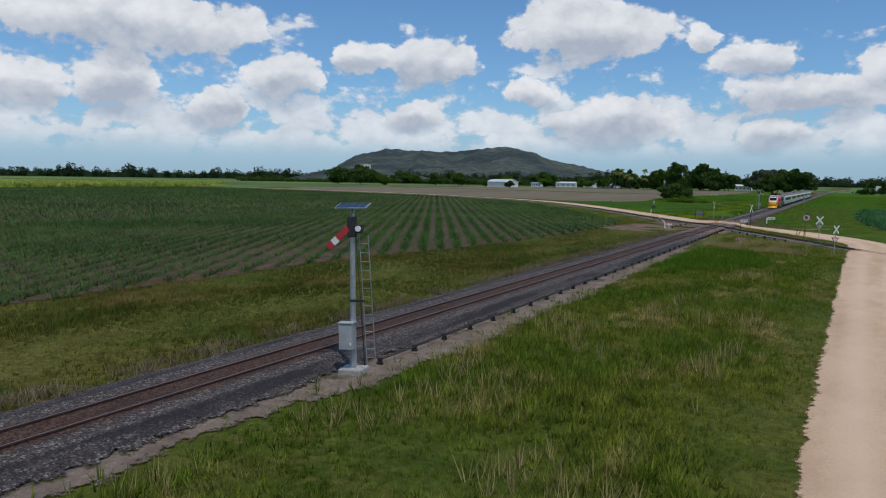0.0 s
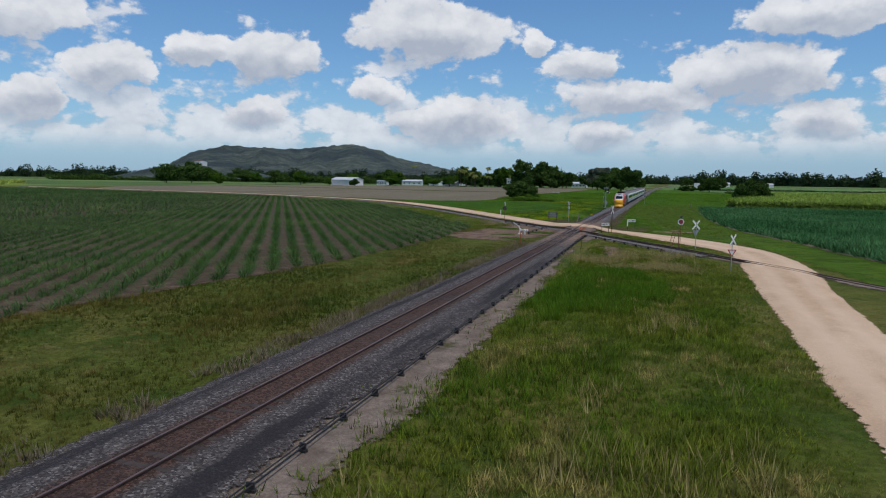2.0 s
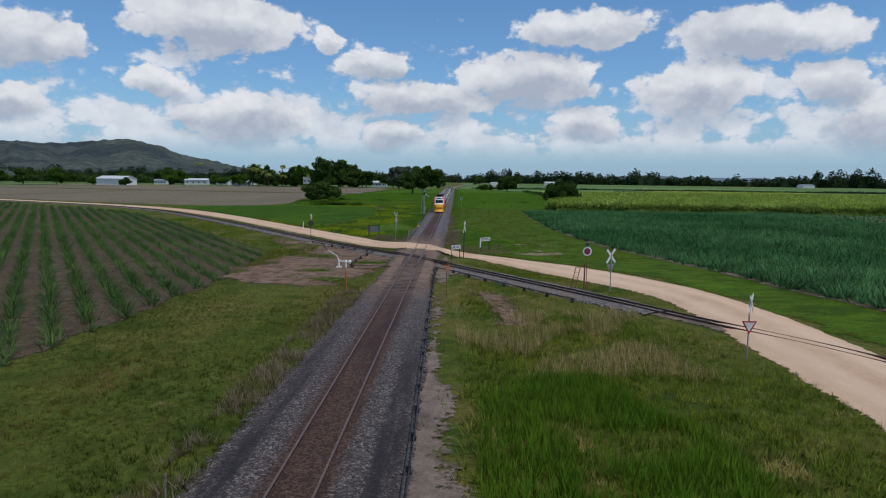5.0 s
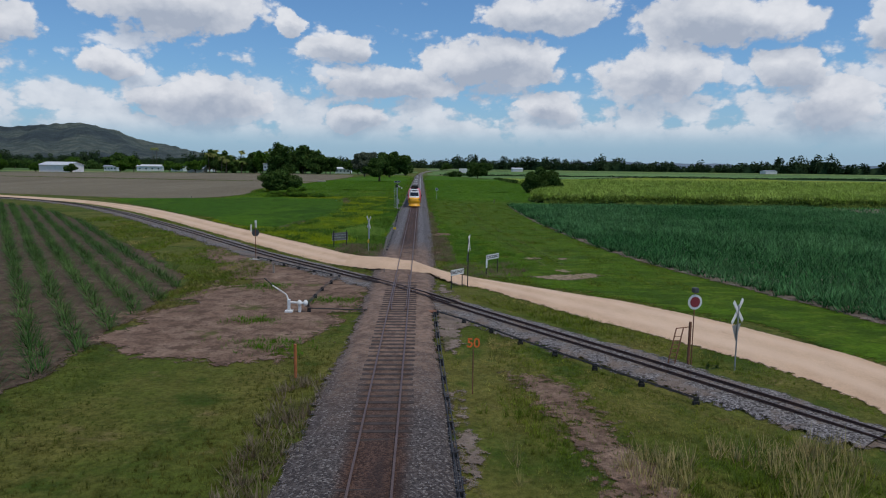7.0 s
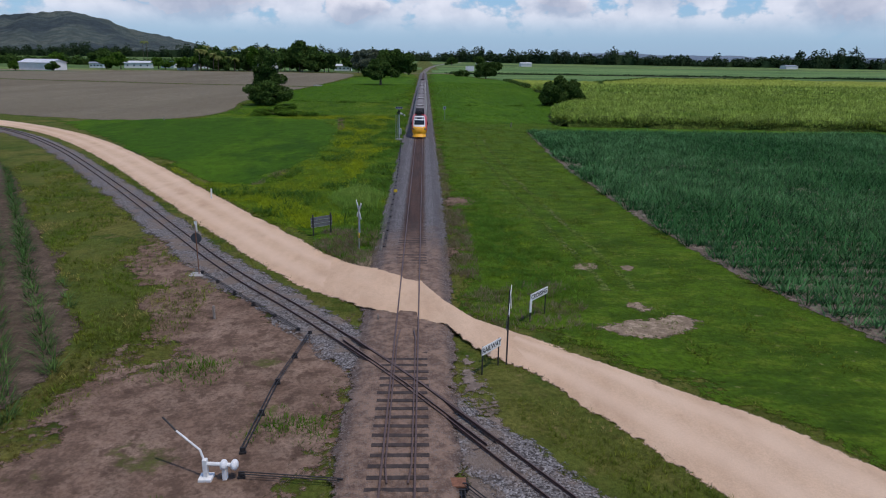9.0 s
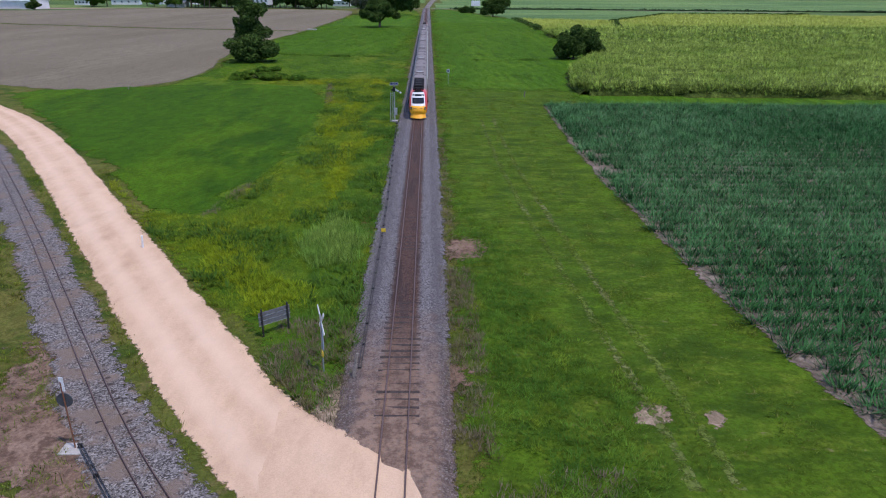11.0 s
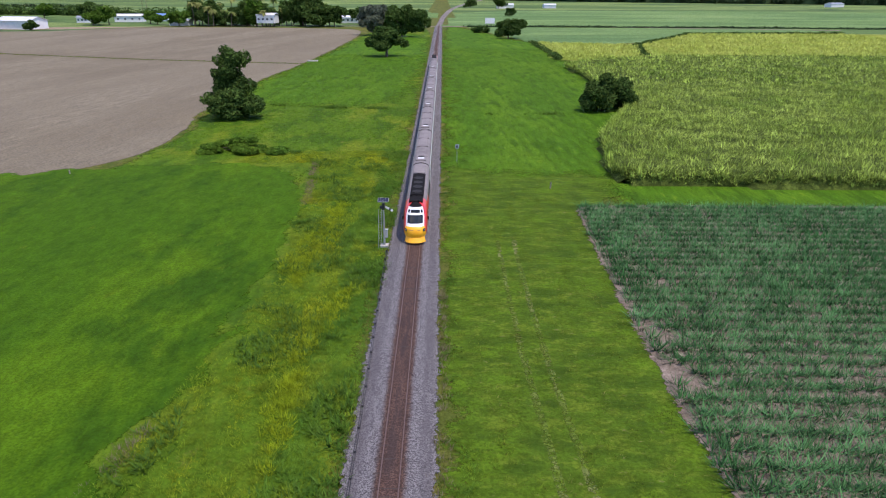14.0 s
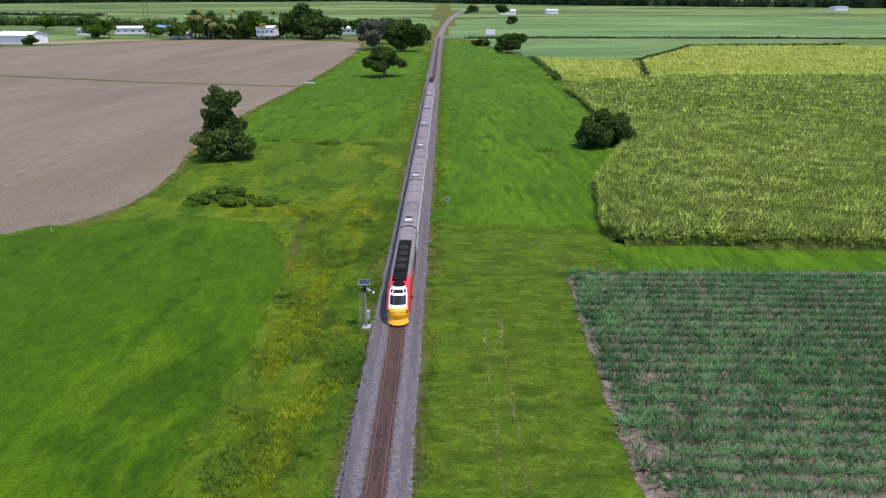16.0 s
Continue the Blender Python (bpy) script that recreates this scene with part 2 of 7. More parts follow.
MAT = {
    "verge": layered("verge_grass_ground", [(0.09, 0.115, 0.02), (0.15, 0.14, 0.035), (0.055, 0.09, 0.014), (0.19, 0.15, 0.06)],
                     [0.07, 0.2, 0.6], bump=0.8, bump_scale=5.0, bump_dist=0.12, thresholds=[(0.42, 0.6), (0.5, 0.62), (0.58, 0.72)]),
    # far greens made paler, with haze and sunlight put into the colour
    "far": layered("haze_paled_far_fields", [(0.10, 0.17, 0.05), (0.19, 0.26, 0.075), (0.05, 0.10, 0.035)], [0.005, 0.009], bump=0.3, bump_scale=0.6,
                   stretch=(0.25, 1, 1), thresholds=[(0.48, 0.52), (0.52, 0.56)]),
    "soil": layered("field_soil", [(0.115, 0.082, 0.056), (0.16, 0.115, 0.082), (0.085, 0.062, 0.043), (0.06, 0.085, 0.02)], [0.3, 1.4, 0.5], bump=0.9, bump_scale=7.0, thresholds=[(0.42, 0.62), (0.45, 0.6), (0.6, 0.7)]),
    "soil_pale": layered("pale_field_soil", [(0.25, 0.20, 0.155), (0.32, 0.262, 0.205), (0.17, 0.135, 0.10)], [0.4, 1.6], bump=1.0, bump_scale=6.0, bump_dist=0.12),
    "plough": layered("ploughed_soil", [(0.195, 0.165, 0.112), (0.245, 0.212, 0.15), (0.155, 0.13, 0.087), (0.225, 0.195, 0.136)], [0.015, 0.9, 0.05], bump=1.0, bump_scale=2.5,
                      bump_dist=0.2, stretch=(1, 0.2, 1), turn=0.16),
    "paddock": layered("mown_paddock", [(0.042, 0.108, 0.004), (0.075, 0.155, 0.005), (0.026, 0.074, 0.004), (0.09, 0.145, 0.006)], [0.03, 0.09, 0.5], bump=0.7, bump_scale=5.0,
                       stretch=(1, 0.5, 1), thresholds=[(0.42, 0.6), (0.47, 0.62), (0.6, 0.75)]),
    "strip_green": layered("mown_strip", [(0.063, 0.12, 0.009), (0.10, 0.155, 0.013), (0.044, 0.09, 0.008), (0.17, 0.17, 0.06), (0.078, 0.15, 0.009)], [1.3, 0.5, 2.6, 0.3], bump=0.9, bump_scale=4.0, bump_dist=0.1,
                           stretch=(0.45, 0.8, 1), thresholds=[(0.46, 0.60), (0.47, 0.60), (0.62, 0.70), (0.5, 0.62)]),
    "rough_green": layered("rough_pasture", [(0.075, 0.15, 0.009), (0.15, 0.195, 0.014), (0.04, 0.10, 0.007), (0.17, 0.18, 0.03)], [0.06, 0.16, 0.6], bump=0.9, bump_scale=3.5, bump_dist=0.15,
                           stretch=(1, 0.5, 1), thresholds=[(0.45, 0.62), (0.48, 0.6), (0.6, 0.72)]),
    "dirt": layered("pinkish_dirt_road", [(0.61, 0.42, 0.275), (0.67, 0.485, 0.335), (0.53, 0.355, 0.23), (0.47, 0.315, 0.21)], [0.12, 0.3, 1.2], bump=0.3, bump_scale=14.0,
                    thresholds=[(0.35, 0.7), (0.42, 0.72), (0.64, 0.8)], grain=0.2, stretch=(1, 0.5, 1), mottle=0.05),
    "scrape": layered("bare_brown_earth", [(0.20, 0.13, 0.092), (0.29, 0.20, 0.145), (0.12, 0.077, 0.055), (0.095, 0.10, 0.03)], [0.5, 1.3, 0.28], bump=0.9, bump_scale=7.0,
                      thresholds=[(0.42, 0.65), (0.48, 0.62), (0.58, 0.66)]),
    "grit": layered("pale_grit_shoulder", [(0.26, 0.205, 0.165), (0.19, 0.145, 0.115), (0.085, 0.085, 0.03)], [0.8, 0.6], bump=0.8, bump_scale=12.0,
                    thresholds=[(0.42, 0.62), (0.56, 0.64)]),
    "rail": solid("rusty_rail_steel", (0.085, 0.045, 0.034), rough=0.6, metal=0.2, vary=0.25, scale=9.0, bump=0.1),
    "rail_top": solid("worn_rail_head", (0.135, 0.085, 0.07), rough=0.45, metal=0.3, vary=0.2, scale=9.0),
    "sleeper": solid("weathered_sleeper_timber", (0.048, 0.034, 0.029), rough=0.9, vary=0.4, scale=4.0, bump=0.4),
    "black": solid("black_painted_steel", (0.022, 0.02, 0.02), rough=0.6, vary=0.3),
    "steel": solid("galvanised_steel", (0.42, 0.44, 0.45), rough=0.45, metal=0.6, vary=0.15, dirt=(0.2, 0.17, 0.14), dirt_amount=0.35),
    "white": solid("white_paint", (0.78, 0.78, 0.75), rough=0.5, vary=0.06, dirt=(0.4, 0.36, 0.3), dirt_amount=0.25, dirt_scale=2.0),
    "concrete": solid("weathered_concrete", (0.42, 0.40, 0.37), rough=0.9, vary=0.2, bump=0.3, dirt=(0.2, 0.19, 0.16)),
    "bark": solid("tree_bark", (0.12, 0.09, 0.065), rough=0.95, vary=0.35, scale=3.0, bump=0.8),
}


def link_mesh(name, me, mats, parent=None, label=""):
    for m in mats if isinstance(mats, (list, tuple)) else [mats]:
        me.materials.append(m)
    ob = new(name, me)
    if parent:
        ob.parent = parent
    if label:
        ob["label"] = label
    return ob


def part(name, bm, mats, parent=None, label="", smooth=False):
    """One mesh object out of a bmesh."""
    me = bpy.data.meshes.new(name)
    bm.to_mesh(me)
    bm.free()
    if smooth:
        me.shade_smooth()
    return link_mesh(name, me, mats, parent, label)


def arrays(name, verts, faces, mats, parent=None, label="", smooth=False):
    """One mesh object out of numpy arrays: verts n x 3, faces m x 3 or m x 4."""
    me = bpy.data.meshes.new(name)
    verts, faces = np.asarray(verts, np.float32), np.asarray(faces, np.int32)
    k = faces.shape[1]
    me.vertices.add(len(verts))
    me.vertices.foreach_set("co", verts.ravel())
    me.loops.add(faces.size)
    me.loops.foreach_set("vertex_index", faces.ravel())
    me.polygons.add(len(faces))
    me.polygons.foreach_set("loop_start", np.arange(0, faces.size, k, dtype=np.int32))
    me.polygons.foreach_set("use_smooth", np.full(len(faces), smooth))
    me.update()
    me.validate()
    return link_mesh(name, me, mats, parent, label)


def thing(name, at, label, category, group="", rz=0.0):
    ob = new(name)
    ob.empty_display_size = 0.2
    ob.matrix_basis = pose(*at, 0, 0, rz)
    return tagged(ob, label, category, group)


def box(bm, x0, x1, y0, y1, z0, z1, bevel=0.0, mi=0):
    r = bmesh.ops.create_cube(bm, size=1.0, matrix=Matrix.Translation(((x0 + x1) / 2, (y0 + y1) / 2, (z0 + z1) / 2)) @ Matrix.Diagonal((x1 - x0, y1 - y0, z1 - z0, 1)))
    vs = r["verts"]
    if bevel:
        es = list({e for v in vs for e in v.link_edges})
        r2 = bmesh.ops.bevel(bm, geom=es, offset=bevel, segments=2, affect="EDGES", profile=0.5)
        for f in r2["faces"]:
            f.material_index = mi
    for f in {f for v in vs if v.is_valid for f in v.link_faces}:
        f.material_index = mi
    return bm


def tube(bm, a, b, r, seg=8, r2=None):
    a, b = Vector(a), Vector(b)
    d = b - a
    m = Matrix.Translation((a + b) / 2) @ d.to_track_quat("Z", "Y").to_matrix().to_4x4()
    bmesh.ops.create_cone(bm, cap_ends=True, segments=seg, radius1=r, radius2=r if r2 is None else r2, depth=d.length, matrix=m)
    return bm


def boxes(*bs, bevel=0.0):
    bm = bmesh.new()
    for b in bs:
        box(bm, *b, bevel=bevel)
    return bm


def tubes(*ts, seg=8):
    bm = bmesh.new()
    for a, b, r in ts:
        tube(bm, a, b, r, seg)
    return bm


def resample(pts, step):
    pts = np.asarray(pts, float)
    d = np.r_[0, np.cumsum(np.hypot(*np.diff(pts, axis=0).T))]
    n = max(2, int(d[-1] / step) + 1)
    s = np.linspace(0, d[-1], n)
    return np.c_[np.interp(s, d, pts[:, 0]), np.interp(s, d, pts[:, 1])]


def rounded(pts, times=3):
    """Corner cutting, so that a line of few points runs in curves."""
    p = np.asarray(pts, float)
    for _ in range(times):
        q = np.empty((2 * len(p) - 2, 2))
        q[0::2], q[1::2] = 0.75 * p[:-1] + 0.25 * p[1:], 0.25 * p[:-1] + 0.75 * p[1:]
        p = np.vstack([p[:1], q, p[-1:]])
    return p


def ragged(m, width=0.5, scale=2.4):
    """Lets a ground material thin out in patches towards the edge of its sheet; "edge" is the distance inwards in metres."""
    g = Nodes(m.node_tree)
    a = g.t.nodes.new("ShaderNodeAttribute")
    a.attribute_name = "edge"
    pos = g.t.nodes.new("ShaderNodeNewGeometry").outputs["Position"]
    n = g.noise(pos, scale, 6.0, 0.72)
    e = g.math("ADD", g.math("MULTIPLY", a.outputs["Fac"], 0.5 / width), g.math("MULTIPLY", n, 1.8))
    f = g.ramp(e, 0.78, 1.02)
    mx = g.t.nodes.new("ShaderNodeMixShader")
    g.link(f, mx.inputs[0])
    g.link(g.t.nodes.new("ShaderNodeBsdfTransparent").outputs[0], mx.inputs[1])
    out = g.t.nodes["Material Output"].inputs[0]
    g.link(out.links[0].from_socket, mx.inputs[2])
    g.link(mx.outputs[0], out)
    return m


def edge_values(ob, values):
    at = ob.data.attributes.new("edge", "FLOAT", "POINT")
    at.data.foreach_set("value", np.asarray(values, np.float32))


def inward(pts, poly):
    """Distance of points to a polygon's outline, positive inside."""
    line = np.asarray(poly, float)
    line = np.vstack([line, line[:1]])
    best = np.full(len(pts), 1e9)
    for a, b in zip(line[:-1], line[1:]):
        d = b - a
        t = np.clip(((pts - a) @ d) / max(d @ d, 1e-9), 0, 1)
        best = np.minimum(best, np.hypot(*(pts - (a + t[:, None] * d)).T))
    return np.where(inside(pts, line[:-1]), best, -best)


def sheet(name, outline, z, mat, label, step=1.0, jitter=0.35, kind="structure", curve=2, margin=1.0):
    """A flat piece of ground inside an outline with an uneven edge."""
    poly = rounded(np.asarray(outline + outline[:1], float), curve)[:-1] if curve else np.asarray(outline, float)
    lo, hi = poly.min(axis=0) - step - margin, poly.max(axis=0) + step + margin
    xs, ys = np.arange(lo[0], hi[0] + step, step), np.arange(lo[1], hi[1] + step, step)
    X, Y = np.meshgrid(xs, ys)
    pts = np.c_[X.ravel(), Y.ravel()]
    d = inward(pts, poly)
    if jitter:
        near = np.abs(d) < 8 + step
        d[near] += jitter * 2 * np.array([noise.noise((p[0] * 0.35, p[1] * 0.35, z * 90)) + 0.6 * noise.noise((p[0] * 1.1, p[1] * 1.1, z * 50)) for p in pts[near]])
    nx = len(xs)
    i = (np.arange(len(ys) - 1)[:, None] * nx + np.arange(nx - 1)[None, :]).ravel()
    F = np.c_[i, i + 1, i + nx + 1, i + nx]
    F = F[(d[F] > -margin).any(axis=1)]
    used = np.unique(F)
    remap = np.full(len(pts), -1)
    remap[used] = np.arange(len(used))
    ob = arrays(name, np.c_[pts[used], np.full(len(used), z)], remap[F], mat)
    edge_values(ob, d[used])
    return tagged(ob, label, name.replace("_", " "), kind=kind)


def strip(name, left, right, mat, z, label, crown=0.0, cols=5, jitter=0.2, parent=None, step=1.0):
    """A road or bank between two edge lines of as many points each."""
    l, r = rounded(left), rounded(right)
    n = int(max(np.hypot(*np.diff(l, axis=0).T).sum(), np.hypot(*np.diff(r, axis=0).T).sum()) / step)

    def even(p):
        d = np.r_[0, np.cumsum(np.hypot(*np.diff(p, axis=0).T))]
        s = np.linspace(0, d[-1], n)
        return np.c_[np.interp(s, d, p[:, 0]), np.interp(s, d, p[:, 1])]

    l, r = even(l), even(r)
    for p, k in ((l, 1), (r, 5)):
        for i in range(n):
            v = noise.noise_vector((p[i, 0] * 0.4, p[i, 1] * 0.4, k)) * 0.7 + noise.noise_vector((p[i, 0] * 1.7, p[i, 1] * 1.7, k)) * 0.5
            p[i] += np.array(v[:2]) * jitter * 2
    t = np.linspace(0, 1, cols)
    v = l[:, None, :] * (1 - t)[None, :, None] + r[:, None, :] * t[None, :, None]
    zz = (z + crown * np.sin(pi * t)) * np.minimum(1, np.minimum(t, 1 - t) * 7)
    zz = 0.004 + zz[None, :] * np.ones((n, 1))
    verts = np.dstack([v, zz]).reshape(-1, 3)
    i = np.arange((n - 1) * cols).reshape(n - 1, cols)[:, :-1].ravel()
    faces = np.c_[i, i + cols, i + cols + 1, i + 1]
    ob = arrays(name, verts, faces, mat, parent, smooth=True)
    wide = np.hypot(*(r - l).T)[:, None]
    edge_values(ob, (np.minimum(t, 1 - t)[None, :] * wide - 0.25).ravel())
    uv = ob.data.uv_layers.new(name="along")
    ij = np.stack([faces % cols, faces // cols], 2).reshape(-1, 2).astype(np.float32)
    uv.data.foreach_set("uv", (ij * np.array([1 / (cols - 1), step])).astype(np.float32).ravel())
    return tagged(ob, label, name.replace("_", " "), kind="structure")


def wheel_marks(m, pale):
    """Two paler packed tracks along a road, by its lengthwise coordinates."""
    g = Nodes(m.node_tree)
    b = m.node_tree.nodes["Principled BSDF"]
    old = b.inputs["Base Color"].links[0].from_socket
    uv = g.t.nodes.new("ShaderNodeUVMap").outputs[0]
    sep = g.t.nodes.new("ShaderNodeSeparateXYZ")
    g.link(uv, sep.inputs[0])
    n = g.noise(g.scaled(uv, 5.0, 0.035, 1.0), 1.0, 4.0, 0.55)
    u = g.math("ADD", sep.outputs[0], g.math("MULTIPLY", g.math("SUBTRACT", n, 0.5), 0.16))
    d = g.math("ABSOLUTE", g.math("SUBTRACT", g.math("ABSOLUTE", g.math("SUBTRACT", u, 0.5)), 0.2))
    f = g.math("MULTIPLY", g.ramp(d, 0.0, 0.17, 1.0, 0.0), 0.45)
    g.link(g.mix(f, old, pale + (1,)), b.inputs["Base Color"])


def inside(pts, poly):
    """Which points lie inside a polygon."""
    poly = np.asarray(poly, float)
    x, y = pts[:, 0], pts[:, 1]
    res = np.zeros(len(pts), bool)
    j = len(poly) - 1
    for i in range(len(poly)):
        c = (poly[i, 1] > y) != (poly[j, 1] > y)
        with np.errstate(divide="ignore", invalid="ignore"):
            xi = (poly[j, 0] - poly[i, 0]) * (y - poly[i, 1]) / (poly[j, 1] - poly[i, 1]) + poly[i, 0]
        res ^= c & (x < xi)
        j = i
    return res


def near_line(pts, line, dist):
    """Which points lie within a distance of a polyline."""
    line = np.asarray(line, float)
    res = np.zeros(len(pts), bool)
    for a, b in zip(line[:-1], line[1:]):
        d = b - a
        t = np.clip(((pts - a) @ d) / (d @ d), 0, 1)
        res |= np.hypot(*(pts - (a + t[:, None] * d)).T) < dist
    return res


def blades(name, pts, mat, height, width, per=4, spread=0.25, lean=0.5, label="", category="", droop=0.35, z=0.0, hvar=0.4, simple=False):
    """Tufts of bent blades at the given points, in one mesh."""
    n = len(pts)
    if np.isscalar(height):
        height = np.full(n, height)
    P = np.repeat(np.c_[pts, np.zeros(n) + z], per, axis=0)
    hh = np.repeat(height, per) * RNG.uniform(1 - hvar, 1 + hvar, n * per)
    a = RNG.uniform(0, 2 * pi, n * per)
    out = np.c_[np.cos(a), np.sin(a), np.zeros(n * per)]
    side = np.c_[-np.sin(a), np.cos(a), np.zeros(n * per)]
    root = P + out * (RNG.uniform(0, 1, n * per) * spread)[:, None] * np.repeat(height, per)[:, None]
    w = (width * RNG.uniform(0.6, 1.3, n * per) * hh)[:, None]
    ln = (lean * RNG.uniform(0.2, 1.0, n * per) * hh)[:, None]
    up = np.array([0, 0, 1.0])
    mid = root + up * (hh * 0.62)[:, None] + out * ln * 0.4
    tip = root + up * (hh * (1 - droop * RNG.uniform(0, 1, n * per)))[:, None] + out * ln
    if simple:
        V = np.stack([root - side * w, root + side * w, tip], 1).reshape(-1, 3)
        return tagged(arrays(name, V, np.arange(n * per * 3).reshape(-1, 3), mat), label, category, kind="stuff")
    V = np.stack([root - side * w * 0.7, root + side * w * 0.7, mid + side * w, mid - side * w, tip], 1).reshape(-1, 3)
    b = np.arange(n * per) * 5
    F = np.vstack([np.c_[b, b + 1, b + 2], np.c_[b, b + 2, b + 3], np.c_[b + 3, b + 2, b + 4]])
    ob = arrays(name, V, F, mat)
    return tagged(ob, label, category, kind="stuff")


def scatter(x0, x1, y0, y1, per_m2):
    n = int((x1 - x0) * (y1 - y0) * per_m2)
    return np.c_[RNG.uniform(x0, x1, n), RNG.uniform(y0, y1, n)]


def stony_bank():
    """Railway ballast: loose stones, rust between the rails, trodden dirt near the road crossing, cleaner stone beyond
    it, browner stone before it with cloud shade in its colour.
    """
    m = bpy.data.materials.new("railway_ballast")
    m.use_nodes = True
    g = Nodes(m.node_tree)
    b = m.node_tree.nodes["Principled BSDF"]
    pos = g.t.nodes.new("ShaderNodeNewGeometry").outputs["Position"]
    sep = g.t.nodes.new("ShaderNodeSeparateXYZ")
    g.link(pos, sep.inputs[0])
    vor = g.add("ShaderNodeTexVoronoi", Scale=19.0)
    g.link(pos, vor.inputs["Vector"])
    cs = g.t.nodes.new("ShaderNodeSeparateColor")
    g.link(vor.outputs["Color"], cs.inputs[0])
    stone = cs.outputs[0]
    big = g.noise(g.scaled(pos, 1.0, 0.12, 1.0), 1.4, 5.0, 0.65)
    jig = g.math("SUBTRACT", g.noise(pos, 1.8, 5.0, 0.7), 0.5)
    ax = g.math("ADD", g.math("ABSOLUTE", sep.outputs[0]), g.math("MULTIPLY", jig, 0.5))
    # beside the sleeper ends clean thrown stone, then a darker strip, then stone again towards the foot
    dark_strip = g.math("MULTIPLY", g.ramp(ax, 1.35, 1.6), g.ramp(ax, 2.0, 2.35, 1.0, 0.0))
    dark_strip = g.math("MULTIPLY", dark_strip, g.ramp(big, 0.38, 0.58, 0.35, 1.0))
    dark_strip = g.math("MULTIPLY", dark_strip, g.ramp(g.math("ABSOLUTE", g.math("SUBTRACT", sep.outputs[1], 6.0)), 18.0, 34.0))
    # browner stone before the crossing, darkened further to stand in for cloud shade
    dirty_shaded = g.mix(g.ramp(stone, 0.15, 0.95), (0.045, 0.036, 0.034, 1), (0.135, 0.115, 0.105, 1))
    dirty_shaded = g.mix(g.ramp(stone, 0.86, 0.95), dirty_shaded, (0.25, 0.225, 0.205, 1))
    dirty_shaded = g.mix(g.math("MULTIPLY", dark_strip, 0.9), dirty_shaded, (0.024, 0.020, 0.022, 1))
    clean = g.mix(g.ramp(stone, 0.1, 0.9), (0.06, 0.054, 0.056, 1), (0.225, 0.212, 0.21, 1))
    clean = g.mix(g.math("MULTIPLY", dark_strip, 0.55), clean, (0.075, 0.066, 0.068, 1))
    wob = g.math("SUBTRACT", g.noise(pos, 0.35, 5.0, 0.7), 0.5)
    col = g.mix(g.ramp(g.math("ADD", sep.outputs[1], g.math("MULTIPLY", wob, 24.0)), 24.0, 38.0), dirty_shaded, clean)
    rust = g.mix(g.ramp(stone, 0.2, 0.95), (0.042, 0.022, 0.016, 1), (0.125, 0.068, 0.048, 1))
    rust = g.mix(g.ramp(big, 0.5, 0.64, 0.0, 0.7), rust, (0.036, 0.022, 0.019, 1))
    col = g.mix(g.ramp(ax, 0.62, 1.0, 0.95, 0.0), col, rust)
    dirt = g.mix(g.ramp(g.noise(pos, 2.0, 6.0, 0.7), 0.4, 0.6), (0.15, 0.094, 0.066, 1), (0.31, 0.205, 0.145, 1))
    dirt = g.mix(g.ramp(stone, 0.75, 0.95, 0.0, 0.6), dirt, (0.20, 0.165, 0.14, 1))
    ay = g.math("ADD", g.math("ABSOLUTE", g.math("SUBTRACT", sep.outputs[1], 12.0)), g.math("MULTIPLY", wob, 14.0))
    side = g.ramp(ax, 1.5, 2.0, 1.0, 0.35)
    col = g.mix(g.math("MULTIPLY", g.ramp(ay, 12.0, 26.0, 0.9, 0.0), side), col, dirt)
    g.link(col, b.inputs["Base Color"])
    b.inputs["Roughness"].default_value = 0.9
    b.inputs["Specular IOR Level"].default_value = 0.25
    bp = g.add("ShaderNodeBump", Strength=0.9, Distance=0.05)
    g.link(vor.outputs["Distance"], bp.inputs["Height"])
    bp.invert = True
    g.link(bp.outputs[0], b.inputs["Normal"])
    return m




def gravel(name, dark, pale, dust, scale=17.0):
    """Loose crushed stone, some of it pale, dust and fines lying between in patches."""
    m = bpy.data.materials.new(name)
    m.use_nodes = True
    g = Nodes(m.node_tree)
    b = m.node_tree.nodes["Principled BSDF"]
    pos = g.t.nodes.new("ShaderNodeNewGeometry").outputs["Position"]
    vor = g.add("ShaderNodeTexVoronoi", Scale=scale)
    g.link(pos, vor.inputs["Vector"])
    cs = g.t.nodes.new("ShaderNodeSeparateColor")
    g.link(vor.outputs["Color"], cs.inputs[0])
    col = g.mix(g.ramp(cs.outputs[0], 0.1, 1.0), dark + (1,), pale + (1,))
    col = g.mix(g.ramp(cs.outputs[1], 0.84, 0.95, 0.0, 0.8), col, tuple(min(1.0, 1.6 * c) for c in pale) + (1,))
    n = g.noise(pos, 0.55, 6.0, 0.7)
    col = g.mix(g.ramp(n, 0.46, 0.62, 0.0, 0.85), col, dust + (1,))
    g.link(col, b.inputs["Base Color"])
    b.inputs["Roughness"].default_value = 0.92
    b.inputs["Specular IOR Level"].default_value = 0.2
    bp = g.add("ShaderNodeBump", Strength=0.9, Distance=0.05)
    g.link(vor.outputs["Distance"], bp.inputs["Height"])
    bp.invert = True
    g.link(bp.outputs[0], b.inputs["Normal"])
    return m


